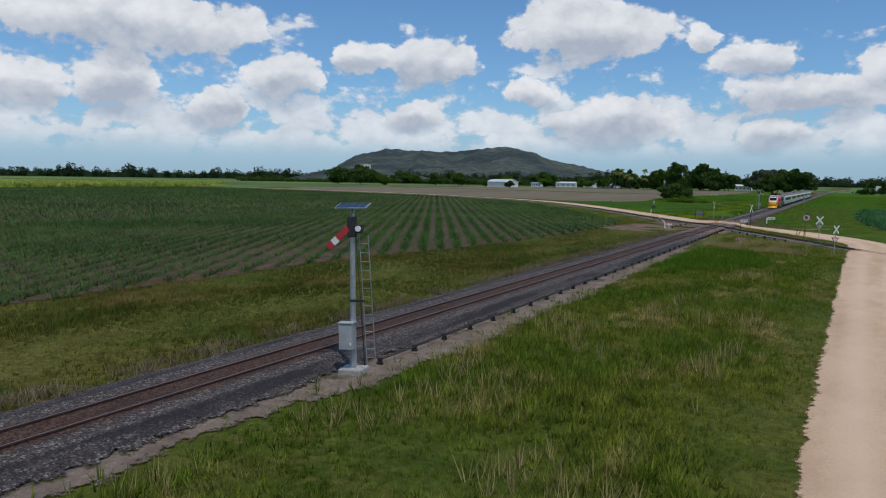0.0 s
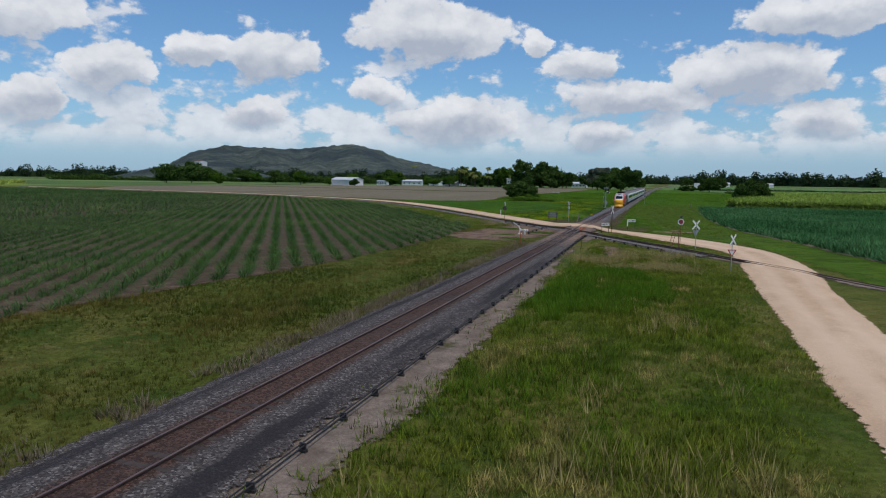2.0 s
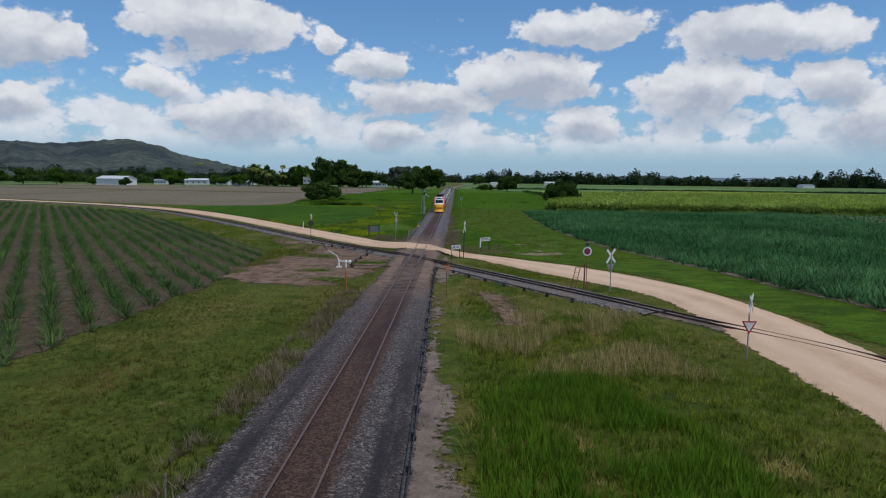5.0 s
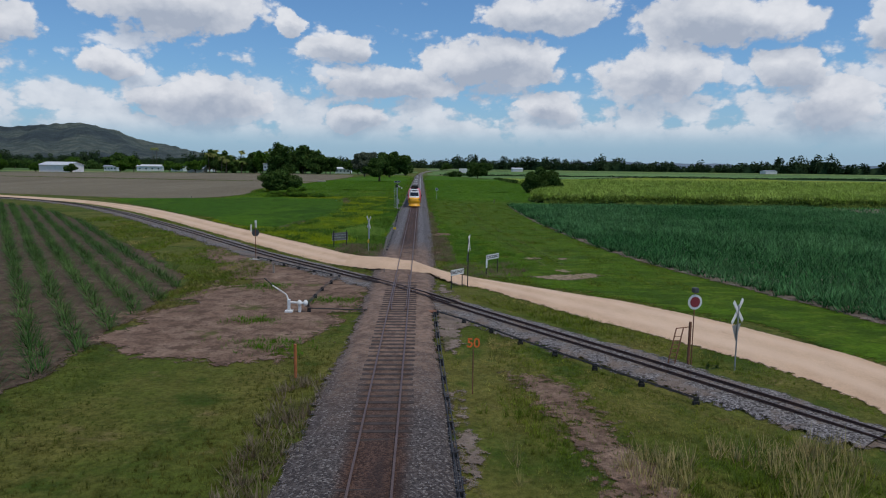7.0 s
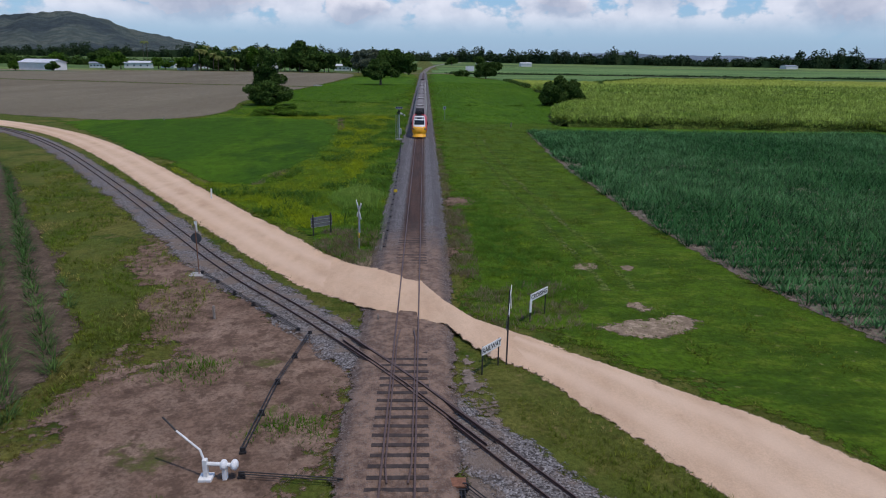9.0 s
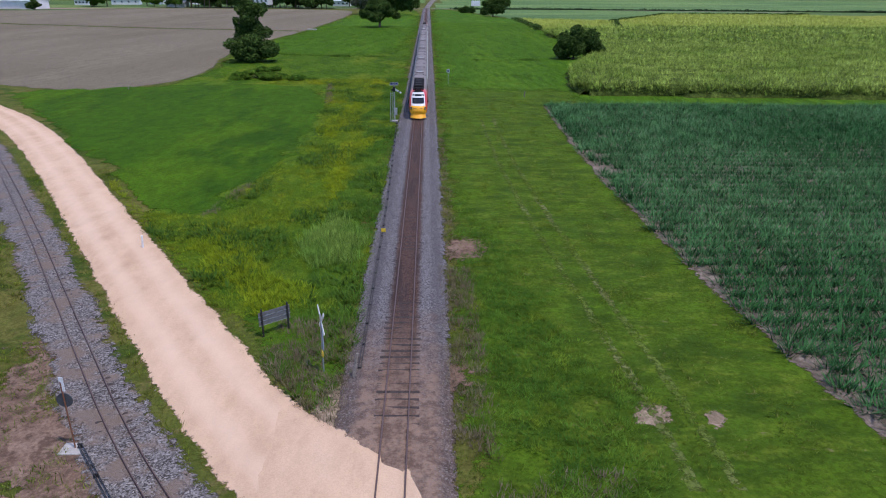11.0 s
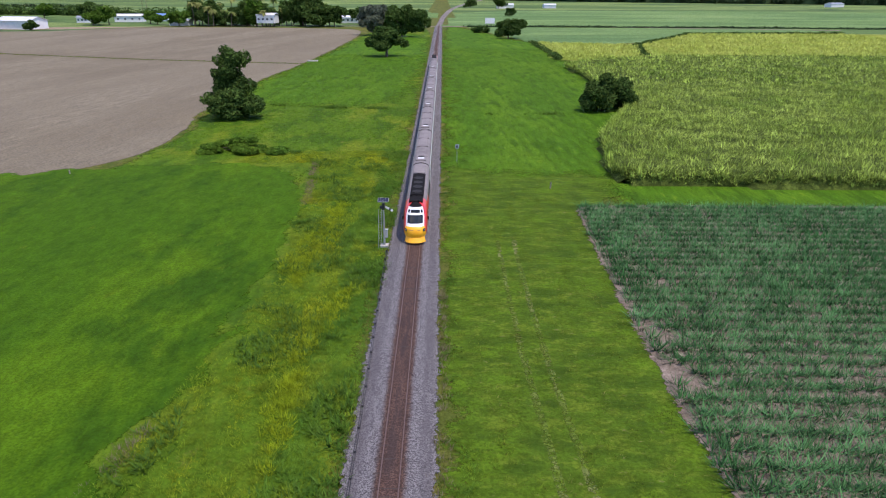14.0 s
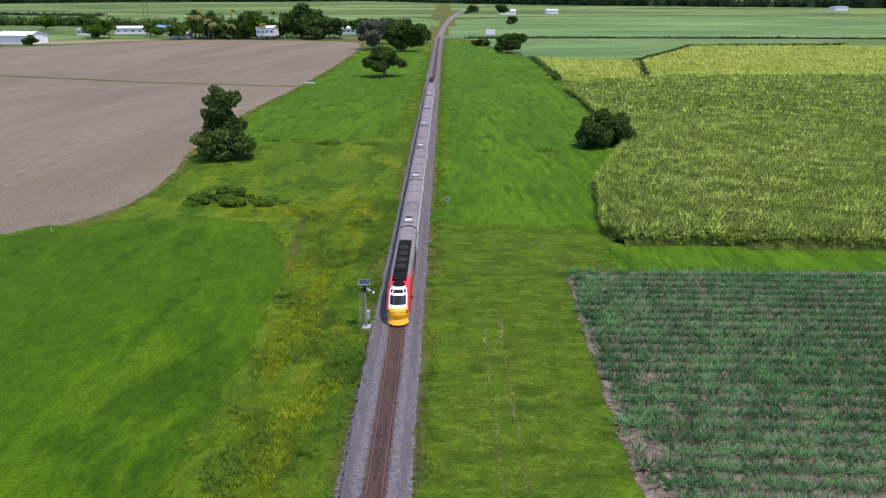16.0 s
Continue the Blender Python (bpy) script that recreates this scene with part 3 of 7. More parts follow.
MAT["ballast"] = gravel("grey_crushed_stone", (0.055, 0.047, 0.044), (0.25, 0.232, 0.22), (0.20, 0.15, 0.115))
wheel_marks(MAT["dirt"], (0.72, 0.535, 0.385))
MAT["bank"] = stony_bank()
MAT["pale_earth"] = layered("pale_dry_earth", [(0.32, 0.24, 0.165), (0.40, 0.31, 0.22), (0.22, 0.165, 0.11)], [0.9, 2.5], bump=0.6, bump_scale=9.0)
MAT["bright_green"] = layered("bright_mown_pasture", [(0.056, 0.142, 0.007), (0.085, 0.18, 0.009), (0.04, 0.105, 0.006), (0.115, 0.185, 0.012)], [0.09, 0.35, 0.9], bump=0.9, bump_scale=4.0, bump_dist=0.1,
                              stretch=(1, 0.2, 1), thresholds=[(0.44, 0.60), (0.48, 0.62), (0.58, 0.72)])
MAT["track_wear"] = layered("worn_wheel_track", [(0.095, 0.145, 0.02), (0.20, 0.20, 0.09), (0.08, 0.13, 0.014)], [0.35, 0.7], bump=0.6, bump_scale=8.0, stretch=(1, 0.4, 1))
for key in ("track_wear", "bright_green", "soil", "soil_pale", "plough", "paddock", "strip_green", "rough_green", "dirt", "scrape", "ballast", "grit", "bank", "pale_earth"):
    ragged(MAT[key], {"track_wear": 1.6, "rough_green": 1.3, "strip_green": 1.3, "bright_green": 5.0, "paddock": 0.6, "scrape": 1.4, "dirt": 0.28, "bank": 0.4, "ballast": 0.8}.get(key, 0.5))

# ---- the land ----
# mid_field is lightened the same way, haze and sun in its greens
MAT["mid_field"] = layered("haze_paled_green_cane", [(0.14, 0.24, 0.075), (0.19, 0.29, 0.10), (0.09, 0.175, 0.06)], [0.008, 0.02], bump=1.0, bump_scale=0.5, bump_dist=0.6, stretch=(0.3, 1, 1))
MAT["yellow_field"] = layered("yellow_green_cane", [(0.27, 0.31, 0.045), (0.34, 0.36, 0.07), (0.18, 0.24, 0.035)], [0.02, 0.05], bump=1.0, bump_scale=0.7, bump_dist=0.6)
TRAM = [(60, -86), (40, -53), (30, -36.5), (22.7, -24.5), (18.5, -17.5), (14.5, -11.5), (10.1, -4.4), (7.6, -0.6), (0.35, 10.7), (-4.9, 18.0), (-10.1, 24.2),
        (-15.9, 32.6), (-28.4, 51), (-50, 81), (-69, 101), (-90, 115), (-129, 136), (-190, 156), (-300, 182)]
ROAD_NEAR = [(15.0, -260), (15.1, -120), (15.3, -75), (15.5, -46), (15.8, -25), (16.2, -10), (15.2, -5), (12.6, -0.8), (8.8, 5.0), (4.4, 13.2), (1.2, 17.3), (-3.4, 19.8),
             (-6.4, 22.7), (-10, 27.3), (-12.4, 30.9), (-19.7, 41.6), (-40.3, 72), (-58, 94), (-75, 107.5), (-100, 121), (-129, 139.5), (-190, 159.5), (-300, 186)]
ROAD_FAR = [(19.6, -260), (19.7, -120), (19.7, -75), (19.7, -46), (20.2, -29), (21.6, -18), (20.6, -5), (17.4, 2.4), (13.4, 8.6), (6.9, 14.4), (1.9, 19.4), (-1.2, 24.0),
            (-4.8, 28.4), (-7.2, 31.8), (-9.7, 35.6), (-19.8, 50.3), (-39.9, 80), (-55, 97.5), (-72, 112), (-97, 126.5), (-128, 144), (-189, 164), (-300, 191)]
YOUNG_LEFT = [(-18, -110), (-18, -57), (-14.6, -35), (-13, -25), (-12.6, -5), (-14, 14), (-18, 21.5), (-34.5, 46), (-40, 55), (-62, 84), (-84, 101), (-119, 124),
              (-190, 143), (-298, 165), (-298, -110)]
YOUNG_RIGHT = [(18.4, 104), (17.4, 78), (17.2, 60), (18.2, 38), (19.0, 27), (21.5, 16), (24, 6), (26.5, -8), (33, -22), (240, -60), (240, 104)]
PLOUGH = [(-54, 114.6), (-44, 125), (-42.8, 144), (-48.3, 170), (-48.9, 221), (-44, 269), (-42, 448), (-60, 485), (-187, 492), (-226, 440), (-300, 420), (-300, 194), (-130, 150),
          (-96, 131)]
PADDOCK = [(-66, 113.5), (-45, 122.5), (-16, 124.5), (-12, 82), (-14.5, 60.5), (-15.6, 52.5), (-21, 53.5), (-38, 78)]
TALL = [(26.0, 118), (27.5, 113.5), (40, 112.8), (110, 108), (240, 104), (240, 283), (82, 283), (60, 272), (43, 254), (44.5, 231), (42.5, 172), (30, 141)]


def ground():
    xs = np.unique(np.r_[np.linspace(-4900, -300, 24), np.linspace(-300, 300, 61), np.linspace(300, 4900, 24)])
    ys = np.unique(np.r_[np.linspace(-1500, -200, 10), np.linspace(-200, 700, 91), np.linspace(700, 4900, 30)])
    X, Y = np.meshgrid(xs, ys)
    V = np.c_[X.ravel(), Y.ravel(), np.zeros(X.size)]
    nx = len(xs)
    i = (np.arange(len(ys) - 1)[:, None] * nx + np.arange(nx - 1)[None, :]).ravel()
    ob = arrays("ground", V, np.c_[i, i + 1, i + nx + 1, i + nx], MAT["verge"])
    return tagged(ob, "flat grassy plain reaching the horizon", "ground", kind="structure")


ground()
for outline, what in (([(-4800, 186), (-300, 190), (-300, 420), (-226, 440), (-187, 500), (-60, 500), (-14, 520), (-14, 4800), (-4800, 4800)], "distant green cane fields on the plain"),
                      ([(14, 520), (60, 365), (240, 380), (240, -1000), (4800, -1000), (4800, 4800), (14, 4800)], "distant pale green cane fields on the plain")):
    bm = bmesh.new()
    vs = [bm.verts.new((x, y, 0.06)) for x, y in outline]
    bmesh.ops.triangle_fill(bm, use_beauty=True, edges=[bm.edges.new((vs[i - 1], vs[i])) for i in range(len(vs))], normal=(0, 0, 1))
    tagged(part("far_field", bm, MAT["far"]), what, "field", kind="structure")
sheet("cane_field", [(-300, -110), (-300, 160), (-470, 330), (-900, 330), (-900, -140)], 0.09, MAT["yellow_field"], "pale yellow-green cane field beyond the young cane", step=10)
sheet("cane_field", [(46, 282), (60, 277), (79, 287), (92, 350), (47, 365)], 0.09, MAT["yellow_field"], "small bright yellow-green cane block", step=2)
sheet("cane_field", [(84, 287), (240, 287), (420, 280), (420, 440), (150, 440), (95, 352)], 0.09, MAT["yellow_field"], "bright yellow-green cane block past the tall cane", step=4)
sheet("cane_field", [(48, 369), (91, 356), (145, 441), (240, 446), (240, 500), (90, 503), (20, 503), (36, 430)], 0.09, MAT["mid_field"], "pale green cane field beside the far road", step=3)
sheet("cane_field", [(8, 522), (260, 494), (700, 470), (900, 760), (400, 900), (30, 900)], 0.10, MAT["mid_field"], "wide even green cane field beyond the road", step=8)
sheet("cane_field", [(-200, 600), (-8, 560), (-4, 900), (-420, 980)], 0.10, MAT["mid_field"], "dark green cane field beyond the farm", step=8)
sheet("field_soil", YOUNG_LEFT, 0.03, MAT["soil"], "bare brown soil between rows of young cane", step=2.5, jitter=0.5)
sheet("field_soil", YOUNG_RIGHT, 0.056, MAT["soil_pale"], "greyish brown soil under young cane rows", step=1.6, jitter=0.25)
sheet("ploughed_field", PLOUGH, 0.044, MAT["plough"], "bare ploughed greyish brown field", step=3, jitter=0.6)
sheet("paddock", PADDOCK, 0.05, MAT["paddock"], "smooth bright green mown paddock", step=1.0, jitter=1.0, margin=2.5)
sheet("pasture", [(-44, 118), (-16, 117), (-3.5, 95), (-3.3, 200), (-3.3, 500), (-30, 500), (-41, 440), (-43, 269), (-47.5, 221), (-46.5, 170), (-41.5, 146)], 0.022, MAT["rough_green"],
      "rough green and yellow pasture beside the railway", step=1.5, jitter=0.8, margin=3)
sheet("pasture", [(3.0, 20), (7.2, 15), (13.6, 9), (17.6, 3), (20.8, -5), (21.8, -18), (26, -40), (36, -30), (28, -8), (25, 6), (23.0, 16), (20.0, 36), (19, 60), (19, 78), (20, 106), (27, 107), (27, 119), (31, 141), (43.5, 172), (46, 231), (46, 269), (49, 358), (40, 380),
      (13, 505), (3.4, 505)], 0.034, MAT["strip_green"], "green mown pasture strip beside the railway", step=1.5, jitter=0.9, margin=3)
sheet("weedy_ground", [(-2.9, 26), (-5, 29.5), (-9.8, 36.5), (-15, 44), (-22, 54), (-17, 60.5), (-15, 82), (-18, 128), (-3.4, 128)], 0.028, MAT["rough_green"], "green and yellow weedy ground beside the line", step=1.0, jitter=0.5)
sheet("pasture", [(3.4, 122), (14, 118), (24, 119), (27, 119), (31, 141), (43.5, 172), (46, 231), (46, 269), (49, 358), (40, 380), (13, 505), (3.4, 505)], 0.039, MAT["bright_green"],
      "bright green mown pasture further along the railway", step=1.5, jitter=2.5, margin=11)
sheet("pasture", [(-45, 182), (-30, 178), (-5, 174), (-4, 300), (-6, 430), (-37, 430), (-43, 269), (-47, 221)], 0.027, MAT["bright_green"], "smooth bright green pasture beyond a shallow ditch", step=1.5, jitter=2.0, margin=6)
sheet("pasture", [(24, 103.5), (240, 103.5), (240, 106), (110, 110), (40, 115), (25, 116)], 0.036, MAT["bright_green"], "grass lane between two cane blocks", step=1.0, jitter=0.4)
for dx in (0.0, 1.6):
    line = rounded([(10.9 + dx, 22), (10.6 + dx, 30), (9.6 + dx, 42), (8.6 + dx, 60), (8.2 + dx, 80), (8.4 + dx, 92)], 2)
    strip("wheel_track", [(x - 0.38, y) for x, y in line], [(x + 0.38, y) for x, y in line], MAT["track_wear"], 0.043, "faint wheel track of worn dry grass", jitter=0.1)
for outline in ([(9.9, 26.0), (11.2, 25.9), (11.5, 27.0), (10.3, 27.5)], [(12.7, 25.4), (13.5, 25.7), (13.6, 26.8), (12.9, 26.6)], [(10.9, 19.8), (11.8, 18.9), (12.3, 19.3), (11.7, 20.4)],
                [(8.6, 17.2), (10.0, 15.8), (12.8, 16.0), (14.4, 17.4), (13.6, 18.6), (11.5, 17.8)]):
    sheet("bare_patch", outline, 0.045, MAT["pale_earth"], "small pale patch of bare dry earth", step=0.4, jitter=0.25)
road = strip("road", ROAD_NEAR, ROAD_FAR, MAT["dirt"], 0.07, "pinkish compacted dirt road with wheel marks", crown=0.10, cols=13, jitter=0.11, step=0.7)
sheet("bare_ground", [(-14, 0), (-10.5, -4), (-6, -4.5), (-2.6, -1), (-2.4, 18), (-4.8, 16.5), (-10, 22.5), (-16, 31), (-19, 35.5), (-20, 33), (-16, 25.5), (-12.5, 19), (-10.8, 14), (-12.5, 8)], 0.035,
      MAT["scrape"], "bare brown earth beside the tramway crossing", jitter=1.2, step=0.8, margin=3)
sheet("bare_patch", [(-3.8, 25.4), (-1.9, 25.0), (-1.9, 28.6), (-2.5, 29.2), (-3.2, 27.4)], 0.06, MAT["pale_earth"], "pale stony ground beside the road crossing", step=0.4, jitter=0.3)
sheet("bare_patch", [(1.4, 28.2), (3.0, 28.6), (3.4, 29.8), (2.4, 30.4), (1.4, 30.2)], 0.09, MAT["scrape"], "small bare patch at the foot of the ballast", step=0.4, jitter=0.2)
sheet("bare_patch", [(2.5, 43.3), (4.9, 43.7), (5.2, 47.1), (2.4, 47.2)], 0.05, MAT["scrape"], "small bare earth patch beside the track", step=0.4, jitter=0.1)
sheet("bare_patch", [(4.9, -5.6), (6.0, -6.8), (6.9, -10.5), (7.4, -15.2), (6.2, -15.2), (5.4, -10)], 0.04, MAT["scrape"], "bare brown streak worn through the grass", step=0.4, jitter=0.4, margin=2)
sheet("gravel_shoulder", [(2.0, -120), (3.0, -80), (4.3, -74), (4.2, -60), (4.0, -48), (3.6, -30), (2.6, -16), (2.2, -8), (2.4, 0), (4.2, 3), (3.4, 12), (2.0, 14)], 0.05, MAT["grit"],
      "pale gritty shoulder along the railway", step=0.8, jitter=0.3)
BED, half = TRAM[5:], [1.5, 1.9, 1.8, 1.7] + [1.75] * (len(TRAM) - 9)
strip("tram_ballast", [(x - h * 0.82, y - h * 0.57) for (x, y), h in zip(BED, half)], [(x + h * 0.75, y + h * 0.52) for (x, y), h in zip(BED, half)], MAT["ballast"], 0.09,
      "grey crushed stone under the cane tramway", crown=0.045, cols=11, jitter=0.3)
strip("tram_bed", [(x - 0.9, y - 0.55) for x, y in TRAM[:6]], [(x + 0.9, y + 0.55) for x, y in TRAM[:6]], MAT["grit"], 0.05, "pale grit between flush tramway rails", cols=7, jitter=0.3)


def railway_bed():
    """The long bank of ballast: shoulders, slopes and top, with a browner middle."""
    ys = np.r_[np.arange(-260, 520, 1.0)]
    prof = [(-2.75, 0.0), (-2.1, 0.10), (-1.5, 0.21), (-0.62, 0.215), (0.62, 0.215), (1.5, 0.21), (2.1, 0.10), (2.6, 0.0)]
    V, edge = [], []
    for y in ys:
        for x, z in prof:
            e = noise.noise((x * 0.8, y * 0.6, 2.0)) * (0.22 if abs(x) > 1 else 0.03)
            x *= 1 if abs(x) < 1.6 else 0.86 + 0.14 * min(1.0, abs(y - 4) / 45)
            V.append((x + e, y, max(z + 0.02 * noise.noise((x, y * 1.3, 5)), 0.0) + 0.06))
            edge.append(min(2.75 + x, 2.6 - x) - 0.2 - 0.6 * max(0.0, 1 - abs(y - 2) / 26))
    k = len(prof)
    i = (np.arange(len(ys) - 1)[:, None] * k + np.arange(k - 1)[None, :]).ravel()
    ob = arrays("ballast_bed", V, np.c_[i, i + 1, i + k + 1, i + k], MAT["bank"], smooth=True)
    edge_values(ob, edge)
    return tagged(ob, "low bank of grey and rust-brown ballast", "ballast", kind="structure")


railway_bed()

# ---- railway, tramway, rodding ----
RAIL_TOP = 0.35


def rail_mesh(name, line, z0, h, w, parent, label=""):
    """A flat-bottomed rail along a line: foot, web and a worn bright head."""
    prof = [(-w, 0), (w, 0), (w, 0.12 * h), (0.16 * w, 0.25 * h), (0.16 * w, 0.68 * h), (0.52 * w, 0.76 * h), (0.52 * w, h), (-0.52 * w, h), (-0.52 * w, 0.76 * h), (-0.16 * w, 0.68 * h),
            (-0.16 * w, 0.25 * h), (-w, 0.12 * h)]
    line = np.asarray(line, float)
    d = np.gradient(line, axis=0)
    d /= np.hypot(*d.T)[:, None]
    nrm = np.c_[d[:, 1], -d[:, 0]]
    k, n = len(prof), len(line)
    z0 = np.zeros(n) + z0
    V = np.array([(p[0] + nn[0] * a, p[1] + nn[1] * a, z + b) for p, nn, z in zip(line, nrm, z0) for a, b in prof])
    F, mi = [], []
    for i in range(n - 1):
        for j in range(k):
            F.append((i * k + j, i * k + (j + 1) % k, (i + 1) * k + (j + 1) % k, (i + 1) * k + j))
            mi.append(1 if j == 6 else 0)
    ob = arrays(name, V, F, [MAT["rail"], MAT["rail_top"]], parent, label)
    ob.data.polygons.foreach_set("material_index", np.array(mi, np.int32))
    return ob


def sleeper_mesh(name, lx, ly, lz):
    bm = boxes((-lx / 2, lx / 2, -ly / 2, ly / 2, -lz, 0))
    for v in bm.verts:
        v.co.x += 0.03 * noise.noise(v.co * 3)
        v.co.z += 0.012 * noise.noise(v.co * 7)
    me = bpy.data.meshes.new(name)
    bm.to_mesh(me)
    bm.free()
    me.materials.append(MAT["sleeper"])
    return me


railway = tagged(new("railway_track"), "single narrow-gauge track with rusty rails on timber sleepers", "railway track", kind="structure")
for s in (-1, 1):
    rail_mesh("rail", [(s * 0.51, y) for y in np.arange(-260, 516, 4.0)], 0.20, 0.15, 0.06, railway)

tram_line = resample(rounded(TRAM, 3), 1.0)
tram = tagged(new("tramway_track"), "light cane tramway track curving across the railway", "tramway track", kind="structure")
td = np.gradient(tram_line, axis=0)
td /= np.hypot(*td.T)[:, None]
tn = np.c_[td[:, 1], -td[:, 0]]
tram_z = 0.15 + 0.085 * np.exp(-(tram_line[:, 0] / 2.6) ** 4) - np.interp(tram_line[:, 0], [13.0, 15.5, 19.5, 22.0, 30.0], [0.0, 0.06, 0.06, 0.14, 0.15])
for s in (-1, 1):
    rail_mesh("rail", tram_line + tn * s * 0.33, tram_z, 0.10, 0.036, tram)
diamond = tagged(new("crossing_frog"), "steel check rails where the tramway crosses the railway", "rail crossing", kind="structure")
for s in (-1, 1):
    rail_mesh("check_rail", [(s * x, y) for x, y in ((0.31, 4.4), (0.40, 5.3), (0.405, 8.0), (0.405, 12.0), (0.40, 14.9), (0.31, 15.8))], 0.2, 0.148, 0.05, diamond)
    a = np.array([(3.0, 6.6), (0.35, 10.7), (-2.6, 14.9)])
    rail_mesh("check_rail", a + np.array([0.84, 0.54]) * s * 0.23, 0.225, 0.11, 0.036, diamond)


def crossing_deck():
    """Packed dirt level with the rail heads where the road goes over the track."""
    xs = [-7.5, -5, -3.2, -1.8, -0.61, -0.41, 0.41, 0.61, 1.8, 3.2, 5, 7.0]
    zs = [0.0, 0.15, 0.29, 0.335, 0.335, 0.29, 0.29, 0.335, 0.335, 0.29, 0.15, 0.0]
    V, edge, n = [], [], 20
    for x, z in zip(xs, zs):
        y0, y1 = 20.3 - 0.95 * x - 3.4, 20.3 - 0.85 * x + (0.4 if x > 0 else 3.6)
        if abs(x) < 3:
            y0, y1 = 17.4 - 0.55 * x, 23.6 - (2.0 if x > 1 else 0.85) * x
        foot = 0.262 if abs(x) < 1.9 else 0.0
        for j in range(n):
            t = j / (n - 1)
            edge.append(min(min(j, n - 1 - j) * abs(y1 - y0) / (n - 1), 7.2 - abs(x)) - 0.2)
            V.append((x, y0 + (y1 - y0) * t + 0.25 * noise.noise((x, j, 1)), foot + (z - foot) * (1 - (2 * t - 1) ** 4) + 0.01 * noise.noise((x * 2, j * 0.7, 4))))
    i = (np.arange(len(xs) - 1)[:, None] * n + np.arange(n - 1)[None, :]).ravel()
    ob = arrays("road_crossing", V, np.c_[i, i + n, i + n + 1, i + 1], MAT["dirt"], smooth=True)
    edge_values(ob, edge)
    return tagged(ob, "packed pale dirt level with the rails at the road crossing", "level crossing", kind="structure")


crossing_deck()
strip("far_track", [(-2.2, 514), (1.6, 740), (17, 1072), (76, 1660), (160, 2200)], [(2.2, 514), (7.5, 740), (26, 1072), (90, 1660), (180, 2200)], MAT["ballast"], 0.12,
      "railway bank curving away in the distance", step=8, jitter=0)
strip("far_road", [(-190, 512), (-60, 509), (-4, 507), (4, 507), (90, 509), (260, 480)], [(-190, 518), (-60, 516), (-4, 515), (4, 515), (90, 516), (260, 487)], MAT["grit"], 0.14,
      "pale distant cross road", step=3, jitter=0.1)

rodding_i = 0


def rodding(line, label):
    """Point rodding: two steel rods on roller stands."""
    line = resample(line, 2.1)
    top = thing("point_rodding", (*line[0], 0.0), label, "point rodding", "point rodding runs")
    o = np.array([*line[0]])
    for k, dx in enumerate((-0.05, 0.06)):
        bm = bmesh.new()
        for a, b in zip(line[:-1], line[1:]):
            d = (b - a) / np.hypot(*(b - a))
            n = np.array([d[1], -d[0]]) * dx
            tube(bm, (*(a + n - o), 0.23), (*(b + n - o), 0.23), 0.02, 5)
        part("rod", bm, MAT["black"], top)
    me = None
    for i, p in enumerate(line):
        if me is None:
            bm = boxes((-0.11, 0.11, -0.055, 0.055, -0.02, 0.10), (-0.09, 0.09, -0.025, 0.025, 0.10, 0.25), bevel=0.01)
            me = bpy.data.meshes.new("stand")
            bm.to_mesh(me)
            bm.free()
            me.materials.append(MAT["black"])
        ob = new("stand", me)
        ob.parent = top
        ob.matrix_basis = pose(p[0] - o[0], p[1] - o[1], 0.02, 0, 0, RNG.uniform(-12, 12))
    return top


rodding([(2.85, -72.5), (2.78, -62), (2.5, -48), (2.35, -30), (2.1, -14), (1.95, -2), (1.9, 4.2)], "black point rodding on roller stands beside the railway")
rodding([(-1.85, 30), (-1.95, 48), (-2.2, 66), (-2.7, 88.6)], "black point rodding running to the far signal")
rodding([(2.0, 4.5), (3.7, 2.2), (5.9, -1.7), (8.2, -5.4), (10.3, -8.6)], "black point rodding beside the cane tramway")
rodding([(-4.7, 5.1), (-2.6, 4.85), (-1.7, 4.75)], "black point rodding from the hand lever to the track")
rodding([(-5.0, 6.4), (-4.9, 11), (-4.4, 15.8)], "black point rodding from the lever to the tramway")
rodding([(-5.0, 16.2), (-8.6, 20.4), (-12.0, 24.6)], "black point rodding beside the tramway ballast")

